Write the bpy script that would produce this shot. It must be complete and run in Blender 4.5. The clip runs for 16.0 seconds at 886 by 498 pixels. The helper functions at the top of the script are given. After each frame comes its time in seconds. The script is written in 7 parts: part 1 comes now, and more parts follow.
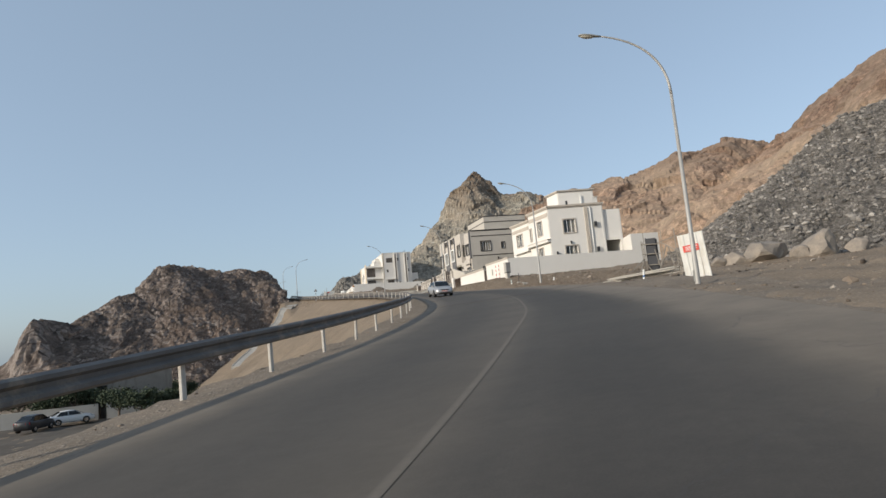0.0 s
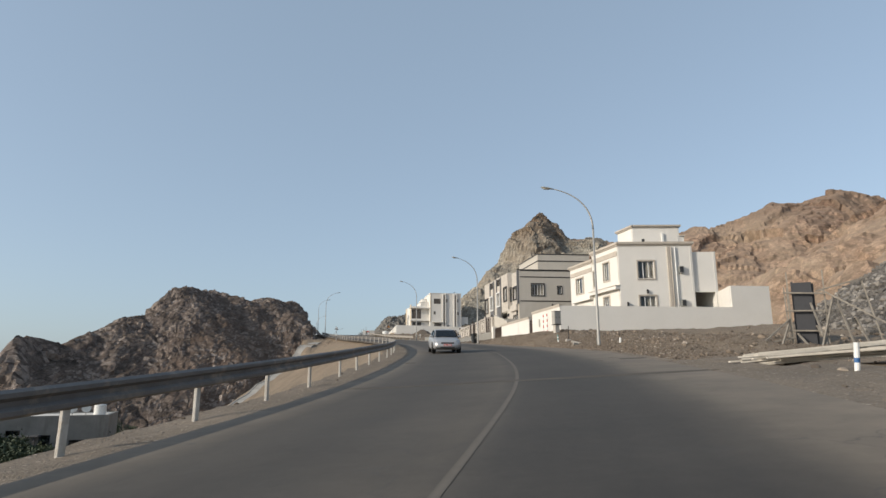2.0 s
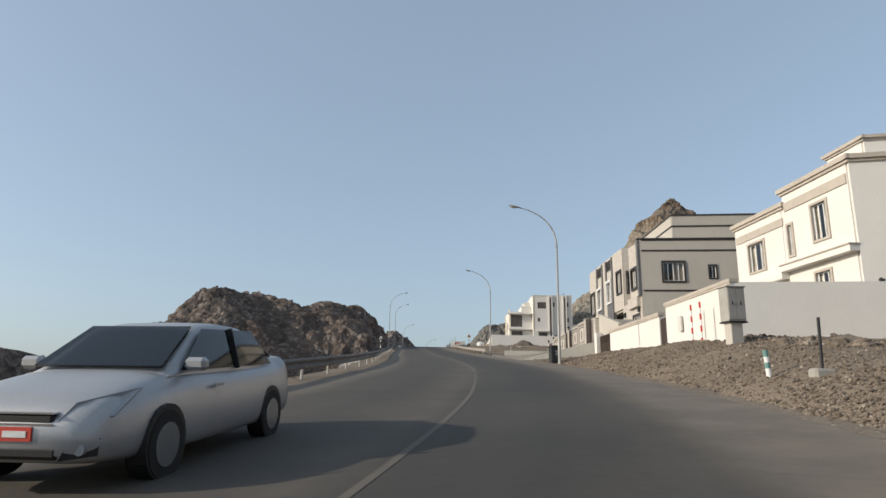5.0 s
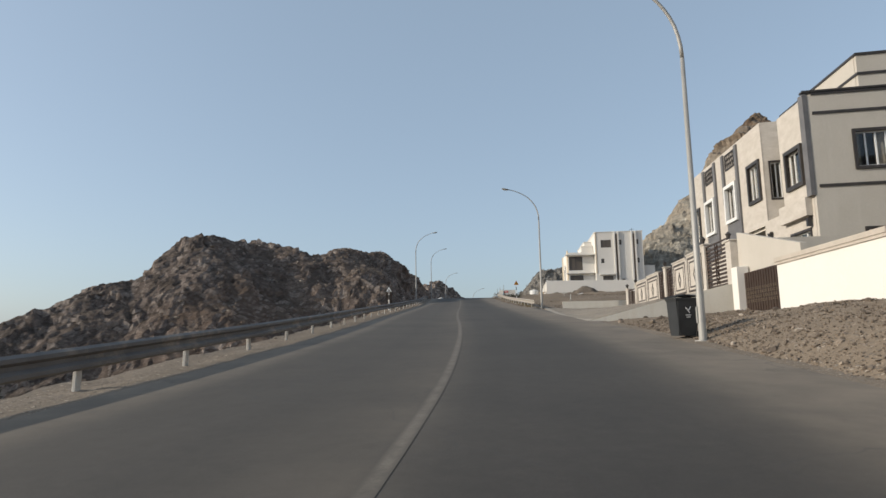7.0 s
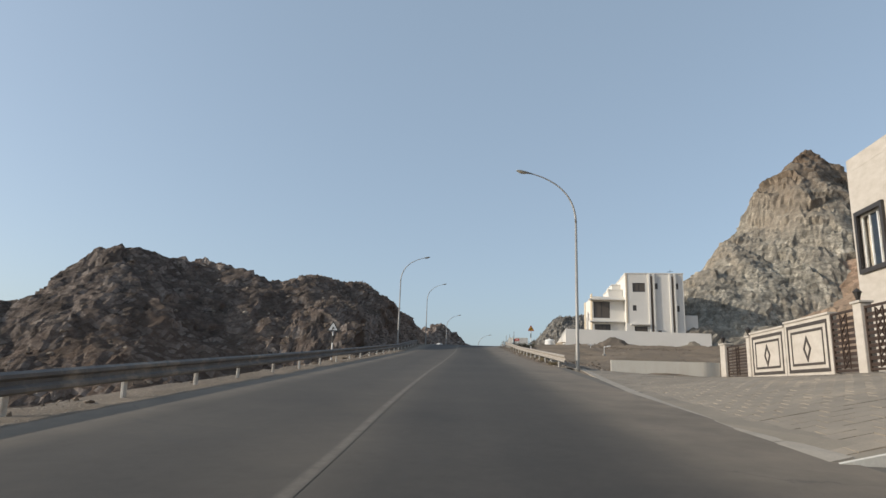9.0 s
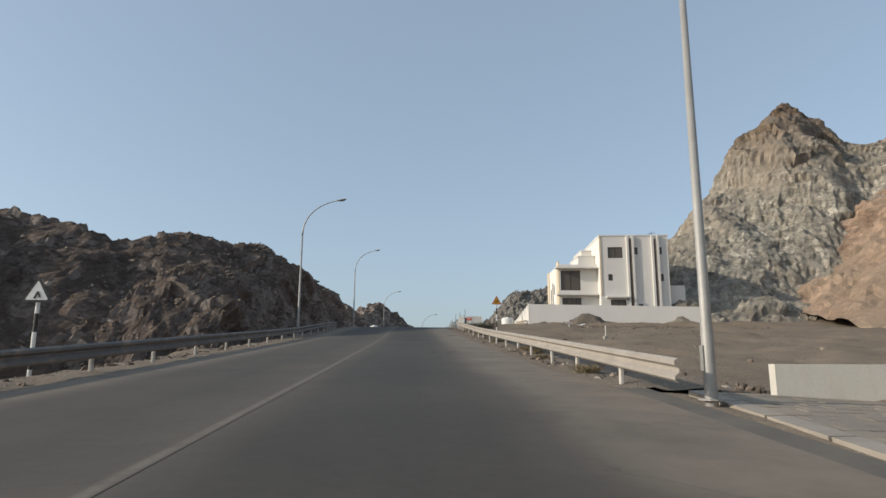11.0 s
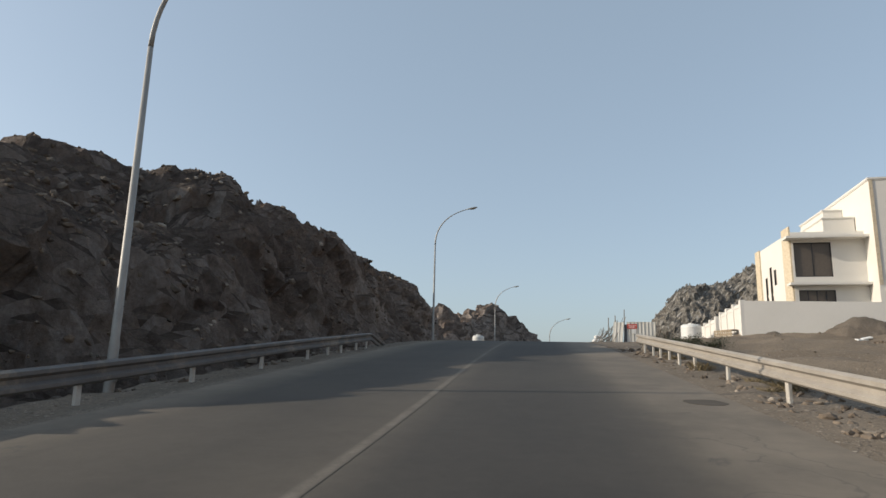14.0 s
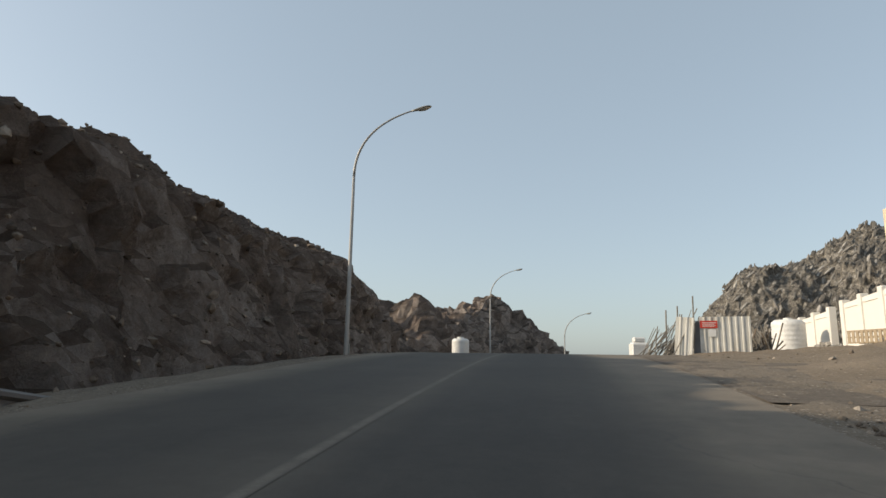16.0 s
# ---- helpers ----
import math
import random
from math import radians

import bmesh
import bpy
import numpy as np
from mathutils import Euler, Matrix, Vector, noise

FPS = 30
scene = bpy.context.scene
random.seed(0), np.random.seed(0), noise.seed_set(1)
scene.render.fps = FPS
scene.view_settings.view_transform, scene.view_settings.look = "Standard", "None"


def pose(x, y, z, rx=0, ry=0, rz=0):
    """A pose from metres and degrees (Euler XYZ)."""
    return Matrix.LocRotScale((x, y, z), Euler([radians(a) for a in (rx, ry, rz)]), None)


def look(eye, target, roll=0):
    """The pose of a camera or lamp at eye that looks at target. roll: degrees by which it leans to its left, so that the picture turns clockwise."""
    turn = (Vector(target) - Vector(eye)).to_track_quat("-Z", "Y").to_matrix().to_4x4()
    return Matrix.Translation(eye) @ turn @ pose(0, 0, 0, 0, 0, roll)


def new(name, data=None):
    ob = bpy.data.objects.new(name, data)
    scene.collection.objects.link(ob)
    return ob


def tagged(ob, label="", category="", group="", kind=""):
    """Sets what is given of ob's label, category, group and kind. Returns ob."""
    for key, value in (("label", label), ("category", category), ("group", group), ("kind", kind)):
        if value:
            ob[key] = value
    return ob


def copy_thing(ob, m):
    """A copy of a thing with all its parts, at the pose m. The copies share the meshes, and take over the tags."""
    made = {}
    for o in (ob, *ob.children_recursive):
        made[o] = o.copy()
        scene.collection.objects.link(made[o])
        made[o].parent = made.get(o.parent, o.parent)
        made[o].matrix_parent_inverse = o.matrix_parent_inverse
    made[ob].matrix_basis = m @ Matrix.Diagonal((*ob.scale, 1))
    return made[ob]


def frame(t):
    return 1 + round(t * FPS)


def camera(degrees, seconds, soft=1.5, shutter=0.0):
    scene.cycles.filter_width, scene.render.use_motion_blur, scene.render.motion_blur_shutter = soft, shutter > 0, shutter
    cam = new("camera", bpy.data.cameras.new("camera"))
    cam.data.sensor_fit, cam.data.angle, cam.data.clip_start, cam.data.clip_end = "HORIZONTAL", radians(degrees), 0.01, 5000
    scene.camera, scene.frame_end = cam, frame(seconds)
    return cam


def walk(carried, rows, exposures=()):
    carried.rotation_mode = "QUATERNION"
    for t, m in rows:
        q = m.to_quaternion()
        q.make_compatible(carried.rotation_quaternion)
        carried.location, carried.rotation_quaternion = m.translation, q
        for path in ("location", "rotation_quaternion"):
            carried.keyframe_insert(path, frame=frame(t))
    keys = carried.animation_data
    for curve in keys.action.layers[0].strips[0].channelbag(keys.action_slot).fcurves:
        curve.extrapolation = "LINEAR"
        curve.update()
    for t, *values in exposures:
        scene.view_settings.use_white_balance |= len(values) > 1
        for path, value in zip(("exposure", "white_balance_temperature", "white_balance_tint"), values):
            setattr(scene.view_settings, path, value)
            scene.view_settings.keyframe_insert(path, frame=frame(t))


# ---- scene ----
cam = camera(70.6, 16.0)
PATH = [
    (0, (0.000, 0.000, 1.300), (0.586, 1.894, 1.561), -5.13),
    (0.5, (2.537, 4.433, 1.559), (3.013, 6.362, 1.789), -4.18),
    (1, (4.638, 8.605, 2.037), (5.031, 10.545, 2.321), -2.34),
    (1.5, (7.047, 13.398, 2.582), (7.469, 15.319, 2.944), -1.22),
    (2, (9.370, 18.103, 2.918), (9.746, 20.024, 3.330), -0.08),
    (2.5, (11.516, 23.208, 3.371), (11.829, 25.134, 3.808), 0.91),
    (3, (13.504, 27.626, 3.668), (13.791, 29.562, 4.080), 0.29),
    (3.5, (15.971, 33.543, 4.239), (16.195, 35.486, 4.656), -0.84),
    (4, (17.745, 38.641, 4.602), (17.872, 40.585, 5.056), -0.70),
    (4.5, (19.475, 44.533, 5.023), (19.502, 46.483, 5.466), 0.56),
    (4.7, (19.891, 46.763, 5.158), (19.896, 48.711, 5.613), 0.97),
    (6.8, (22.639, 71.606, 7.137), (22.492, 73.582, 7.410), -2.2),
    (7, (22.626, 73.416, 7.271), (22.437, 75.386, 7.560), -0.9),
    (7.5, (22.753, 78.484, 7.632), (22.477, 80.441, 7.934), 1.6),
    (8, (22.731, 83.620, 7.956), (22.439, 85.572, 8.277), 1.2),
    (8.5, (22.667, 88.942, 8.368), (22.403, 90.893, 8.720), 0.8),
    (9, (22.621, 94.217, 8.775), (22.394, 96.158, 9.204), 1.90),
    (9.2, (22.627, 96.557, 8.963), (22.461, 98.502, 9.400), 1.15),
    (11.3, (21.435, 119.119, 10.541), (21.384, 121.084, 10.911), 0.29),
    (11.5, (21.160, 121.479, 10.757), (20.987, 123.429, 11.166), 1.56),
    (12, (20.765, 127.496, 11.389), (20.438, 129.433, 11.763), 1.03),
    (12.5, (20.362, 132.363, 11.551), (19.871, 134.266, 11.919), 2.38),
    (13, (19.868, 138.598, 12.123), (19.391, 140.507, 12.480), 1.71),
    (13.5, (19.598, 143.755, 12.344), (19.105, 145.655, 12.729), 2.22),
    (14, (19.363, 149.169, 12.991), (18.927, 151.082, 13.375), 1.32),
    (14.5, (18.943, 154.501, 13.333), (18.439, 156.419, 13.595), 1.60),
    (15, (18.649, 159.653, 13.804), (18.099, 161.554, 14.094), 0.37),
    (15.5, (18.337, 165.077, 14.258), (17.767, 166.971, 14.554), 0.80),
    (16, (18.015, 170.646, 14.750), (17.541, 172.553, 15.121), 0.97),
]
walk(cam, [(t, look(eye, target, roll)) for t, eye, target, roll in PATH],
     [(0, 0.0, 6400, 10), (2, 0.0, 6500, 10), (12.5, 0.0, 6550, 10), (14, 0.05, 6750, 10), (16, 0.18, 7250, 10)])

# ---- light ----
scene.view_settings.exposure = 0.0
SUN_AZ, SUN_EL = radians(257), radians(21.5)
world = bpy.data.worlds.new("world")
scene.world = world
world.use_nodes = True
wn = world.node_tree
sky = wn.nodes.new("ShaderNodeTexSky")
sky.sky_type, sky.sun_disc = "NISHITA", False
sky.sun_elevation, sky.sun_rotation = SUN_EL, SUN_AZ
sky.altitude, sky.air_density, sky.dust_density, sky.ozone_density = 100, 1.0, 2.0, 2.0
haze = wn.nodes.new("ShaderNodeHueSaturation")
haze.inputs["Saturation"].default_value = 0.8
wn.links.new(sky.outputs[0], haze.inputs["Color"])
# a thin even haze over the clear sky
veil = wn.nodes.new("ShaderNodeMix")
veil.data_type = "RGBA"
veil.inputs[0].default_value = 0.54
veil.inputs[7].default_value = (1.68, 2.24, 2.78, 1)
wn.links.new(haze.outputs[0], veil.inputs[6])
wn.links.new(veil.outputs[2], wn.nodes["Background"].inputs[0])
wn.nodes["Background"].inputs[1].default_value = 0.2
sun = new("sun", bpy.data.lights.new("sun", "SUN"))
sun.data.energy, sun.data.angle, sun.data.color = 3.7, radians(0.6), (1.0, 0.90, 0.76)
to_sun = Vector((math.sin(SUN_AZ) * math.cos(SUN_EL), math.cos(SUN_AZ) * math.cos(SUN_EL), math.sin(SUN_EL)))
sun.matrix_world = look(to_sun * 200, (0, 0, 0))


# ---- small mesh tools ----
def part(name, bm, material, parent=None, label="", smooth=False):
    me = bpy.data.meshes.new(name)
    bmesh.ops.recalc_face_normals(bm, faces=bm.faces)
    bm.to_mesh(me)
    bm.free()
    if smooth:
        me.polygons.foreach_set("use_smooth", [True] * len(me.polygons))
    me.materials.append(material)
    ob = new(name, me)
    if parent:
        ob.parent = parent
    if label:
        ob["label"] = label
    return ob


def root(name, m, label, category, group="", kind=""):
    ob = new(name)
    ob.empty_display_size = 0.2
    ob.matrix_basis = m
    return tagged(ob, label, category, group, kind)


def box(bm, x0, y0, z0, x1, y1, z1, bevel=0.0):
    v = [bm.verts.new(p) for p in ((x0, y0, z0), (x1, y0, z0), (x1, y1, z0), (x0, y1, z0),
                                   (x0, y0, z1), (x1, y0, z1), (x1, y1, z1), (x0, y1, z1))]
    fs = [bm.faces.new([v[i] for i in q]) for q in
          ((3, 2, 1, 0), (4, 5, 6, 7), (0, 1, 5, 4), (1, 2, 6, 5), (2, 3, 7, 6), (3, 0, 4, 7))]
    if bevel:
        edges = list({e for f in fs for e in f.edges})
        bmesh.ops.bevel(bm, geom=edges, offset=bevel, segments=1, affect="EDGES")
    return v


def boxed(*a, bevel=0.0):
    bm = bmesh.new()
    box(bm, *a, bevel=bevel)
    return bm


def prism(bm, poly, z0, z1):
    """Upright prism over a plan polygon; z0, z1 are numbers or one value for each corner."""
    n = len(poly)
    lo = z0 if hasattr(z0, "__len__") else [z0] * n
    hi = z1 if hasattr(z1, "__len__") else [z1] * n
    a = [bm.verts.new((*p, z)) for p, z in zip(poly, lo)]
    b = [bm.verts.new((*p, z)) for p, z in zip(poly, hi)]
    bm.faces.new(a[::-1]), bm.faces.new(b)
    for i in range(n):
        j = (i + 1) % n
        bm.faces.new((a[i], a[j], b[j], b[i]))


def tube(bm, pts, radii, n=8, caps=True):
    """A round bar along points, with a radius at each."""
    rings = []
    pts = [Vector(p) for p in pts]
    if not hasattr(radii, "__len__"):
        radii = [radii] * len(pts)
    for i, p in enumerate(pts):
        d = (pts[min(i + 1, len(pts) - 1)] - pts[max(i - 1, 0)]).normalized()
        side = Vector((0, 1, 0)) if abs(d.y) < 0.9 else Vector((1, 0, 0))
        u = d.cross(side).normalized()
        w = d.cross(u)
        rings.append([bm.verts.new(p + radii[i] * (u * math.cos(a) + w * math.sin(a)))
                      for a in (2 * math.pi * k / n for k in range(n))])
    for r, s in zip(rings, rings[1:]):
        for k in range(n):
            bm.faces.new((r[k], r[(k + 1) % n], s[(k + 1) % n], s[k]))
    if caps:
        bm.faces.new(rings[0][::-1]), bm.faces.new(rings[-1])


def bar(bm, a, b, w, t):
    """A squared timber from a to b, w wide and t thick."""
    a, b = Vector(a), Vector(b)
    d = (b - a).normalized()
    u = d.cross(Vector((0, 0, 1)) if abs(d.z) < 0.95 else Vector((1, 0, 0))).normalized() * w / 2
    v = d.cross(u).normalized() * t / 2
    q = [bm.verts.new(p + s * u + r * v) for p in (a, b) for s, r in ((-1, -1), (1, -1), (1, 1), (-1, 1))]
    for i in range(4):
        j = (i + 1) % 4
        bm.faces.new((q[i], q[j], q[4 + j], q[4 + i]))
    bm.faces.new(q[3::-1]), bm.faces.new(q[4:])


def wall_panel(bm, p, q, z0, z1, holes=(), thick=0.25):
    """An upright wall from p to q in plan, its outer face on the right-hand side of p to q, with holes (u0, u1, z0, z1) cut through."""
    p, q = Vector(p), Vector(q)
    d = (q - p).normalized()
    inward = Vector((-d.y, d.x)) * thick
    us = sorted({0.0, (q - p).length, *(h[0] for h in holes), *(h[1] for h in holes)})
    zs = sorted({z0, z1, *(h[2] for h in holes), *(h[3] for h in holes)})
    zs = [z for z in zs if z0 <= z <= z1]
    solid = {}
    for i, (a, b) in enumerate(zip(us, us[1:])):
        for k, (c, e) in enumerate(zip(zs, zs[1:])):
            um, zm = (a + b) / 2, (c + e) / 2
            solid[i, k] = not any(h[0] < um < h[1] and h[2] < zm < h[3] for h in holes)
    cache = {}

    def vert(i, k, back):
        if (i, k, back) not in cache:
            xy = p + d * us[i] + (inward if back else Vector((0, 0)))
            cache[i, k, back] = bm.verts.new((xy.x, xy.y, zs[k]))
        return cache[i, k, back]
    for (i, k), full in solid.items():
        if not full:
            continue
        bm.faces.new([vert(i, k, 0), vert(i + 1, k, 0), vert(i + 1, k + 1, 0), vert(i, k + 1, 0)])
        bm.faces.new([vert(i, k + 1, 1), vert(i + 1, k + 1, 1), vert(i + 1, k, 1), vert(i, k, 1)])
        for di, dk, e in ((-1, 0, ((i, k), (i, k + 1))), (1, 0, ((i + 1, k + 1), (i + 1, k))),
                          (0, -1, ((i + 1, k), (i, k))), (0, 1, ((i, k + 1), (i + 1, k + 1)))):
            if not solid.get((i + di, k + dk), False):
                (a, b), (c, e2) = e
                bm.faces.new([vert(a, b, 0), vert(c, e2, 0), vert(c, e2, 1), vert(a, b, 1)])


def along(p, q, u0, u1, z0, z1, out0, out1):
    """The eight-cornered block on the wall line p to q, between the distances out0 and out1 before its outer face."""
    p, q = Vector(p), Vector(q)
    d = (q - p).normalized()
    n = Vector((d.y, -d.x))
    bm = bmesh.new()
    c = [p + d * u0 + n * out0, p + d * u1 + n * out0, p + d * u1 + n * out1, p + d * u0 + n * out1]
    prism(bm, [(k.x, k.y) for k in c], z0, z1)
    return bm


def mesh_grid(name, P, material, smooth=False, closed=False):
    """An object from a grid of points P[i, j] = (x, y, z)."""
    ni, nj = P.shape[:2]
    idx = np.arange(ni * nj).reshape(ni, nj)
    quads = np.stack([idx[:-1, :-1], idx[1:, :-1], idx[1:, 1:], idx[:-1, 1:]], -1).reshape(-1, 4)
    me = bpy.data.meshes.new(name)
    me.vertices.add(ni * nj)
    me.vertices.foreach_set("co", P.reshape(-1))
    me.loops.add(quads.size)
    me.loops.foreach_set("vertex_index", quads.reshape(-1))
    me.polygons.add(len(quads))
    me.polygons.foreach_set("loop_start", np.arange(len(quads)) * 4)
    me.polygons.foreach_set("use_smooth", np.full(len(quads), smooth))
    me.update(calc_edges=True)
    me.validate()
    me.materials.append(material)
    return new(name, me)


# ---- noise over arrays of points ----
def rand3(c, seed):
    h = (c[..., 0] * 73856093) ^ (c[..., 1] * 19349663) ^ (c[..., 2] * 83492791) ^ (seed * 2654435761 & 0x7FFFFFFF)
    h = (h ^ (h >> 13)) * 1274126177 & 0x7FFFFFFF
    h = (h ^ (h >> 16)) * 668265263 & 0x7FFFFFFF
    return (h & 0xFFFFF) / 0xFFFFF


def vnoise(P, seed=0):
    i = np.floor(P).astype(np.int64)
    f = P - i
    f = f * f * (3 - 2 * f)
    out = 0
    for dx in (0, 1):
        for dy in (0, 1):
            for dz in (0, 1):
                w = (f[..., 0] if dx else 1 - f[..., 0]) * (f[..., 1] if dy else 1 - f[..., 1]) * (f[..., 2] if dz else 1 - f[..., 2])
                out = out + w * rand3(i + np.array([dx, dy, dz]), seed)
    return out * 2 - 1


def fbm(P, octaves=4, seed=0):
    return sum(vnoise(P * 2.03 ** k, seed + k) * 0.5 ** k for k in range(octaves))


def facets(P, seed=0):
    """Blocky relief: in every random cell a tilted plane of its own."""
    i = np.floor(P).astype(np.int64)
    best = np.full(P.shape[:-1], 9e9)
    out = np.zeros(P.shape[:-1])
    for dx in (-1, 0, 1):
        for dy in (-1, 0, 1):
            for dz in (-1, 0, 1):
                c = i + np.array([dx, dy, dz])
                r = np.stack([rand3(c, seed + k) for k in range(3)], -1)
                v = P - (c + r)
                dist = (v * v).sum(-1)
                t = np.stack([rand3(c, seed + 3 + k) for k in range(3)], -1) - 0.5
                val = rand3(c, seed + 7) - 0.5 + 1.5 * (v * t).sum(-1)
                near = dist < best
                best = np.where(near, dist, best)
                out = np.where(near, val, out)
    return out


# ---- materials ----
def node_mat(name):
    m = bpy.data.materials.new(name)
    m.use_nodes = True
    return m, m.node_tree.nodes, m.node_tree.links, m.node_tree.nodes["Principled BSDF"]


def noise_at(n, l, scale, detail=6, rough=0.6, squash=(1, 1, 1), coords="world"):
    if coords == "world":
        src = n.new("ShaderNodeNewGeometry").outputs["Position"]
    else:
        src = n.new("ShaderNodeTexCoord").outputs[coords]
    mp = n.new("ShaderNodeMapping")
    mp.inputs["Scale"].default_value = squash
    l.new(src, mp.inputs["Vector"])
    t = n.new("ShaderNodeTexNoise")
    t.inputs["Scale"].default_value, t.inputs["Detail"].default_value, t.inputs["Roughness"].default_value = scale, detail, rough
    l.new(mp.outputs[0], t.inputs["Vector"])
    return t.outputs["Fac"]


def ramp(n, l, fac, stops):
    r = n.new("ShaderNodeValToRGB")
    e = r.color_ramp.elements
    while len(e) < len(stops):
        e.new(0.5)
    for k, (pos, c) in zip(e, stops):
        k.position, k.color = pos, (*c, 1) if len(c) == 3 else c
    l.new(fac, r.inputs[0])
    return r.outputs[0]


def mix(n, l, fac, a, b, how="MIX"):
    m = n.new("ShaderNodeMix")
    m.data_type, m.blend_type = "RGBA", how
    for s, v in ((m.inputs[0], fac), (m.inputs[6], a), (m.inputs[7], b)):
        if hasattr(v, "is_linked"):
            l.new(v, s)
        elif isinstance(v, (int, float)):
            s.default_value = v
        else:
            s.default_value = (*v, 1)
    return m.outputs[2]


def bump(n, l, b, fac, strength, distance):
    k = n.new("ShaderNodeBump")
    k.inputs["Strength"].default_value, k.inputs["Distance"].default_value = strength, distance
    l.new(fac, k.inputs["Height"])
    l.new(k.outputs[0], b.inputs["Normal"])


def grey(v):
    return (v, v, v)


def surface(name, c1, c2, scale=2.0, rough=0.8, relief=0.3, fine=40.0, depth=0.01, metal=0.0, squash=(1, 1, 1), stain=None, coords="world", contrast=0.22):
    """Two colours in patches, a finer grain on top, and a fine relief."""
    m, n, l, b = node_mat(name)
    big = ramp(n, l, noise_at(n, l, scale, 8, 0.65, squash, coords), [(0.5 - contrast, c1), (0.5 + contrast, c2)])
    grain = noise_at(n, l, fine, 4, 0.7, squash, coords)
    col = mix(n, l, 0.5, big, ramp(n, l, grain, [(0.25, grey(0.62)), (0.75, grey(1.0))]), "MULTIPLY")
    if stain:
        st = ramp(n, l, noise_at(n, l, stain[1], 10, 0.7, stain[2] if len(stain) > 2 else (1, 1, 1), coords), [(0.52, grey(0)), (0.72, grey(1))])
        col = mix(n, l, st, col, stain[0])
    l.new(col, b.inputs["Base Color"])
    b.inputs["Roughness"].default_value, b.inputs["Metallic"].default_value = rough, metal
    bump(n, l, b, grain, relief, depth)
    return m


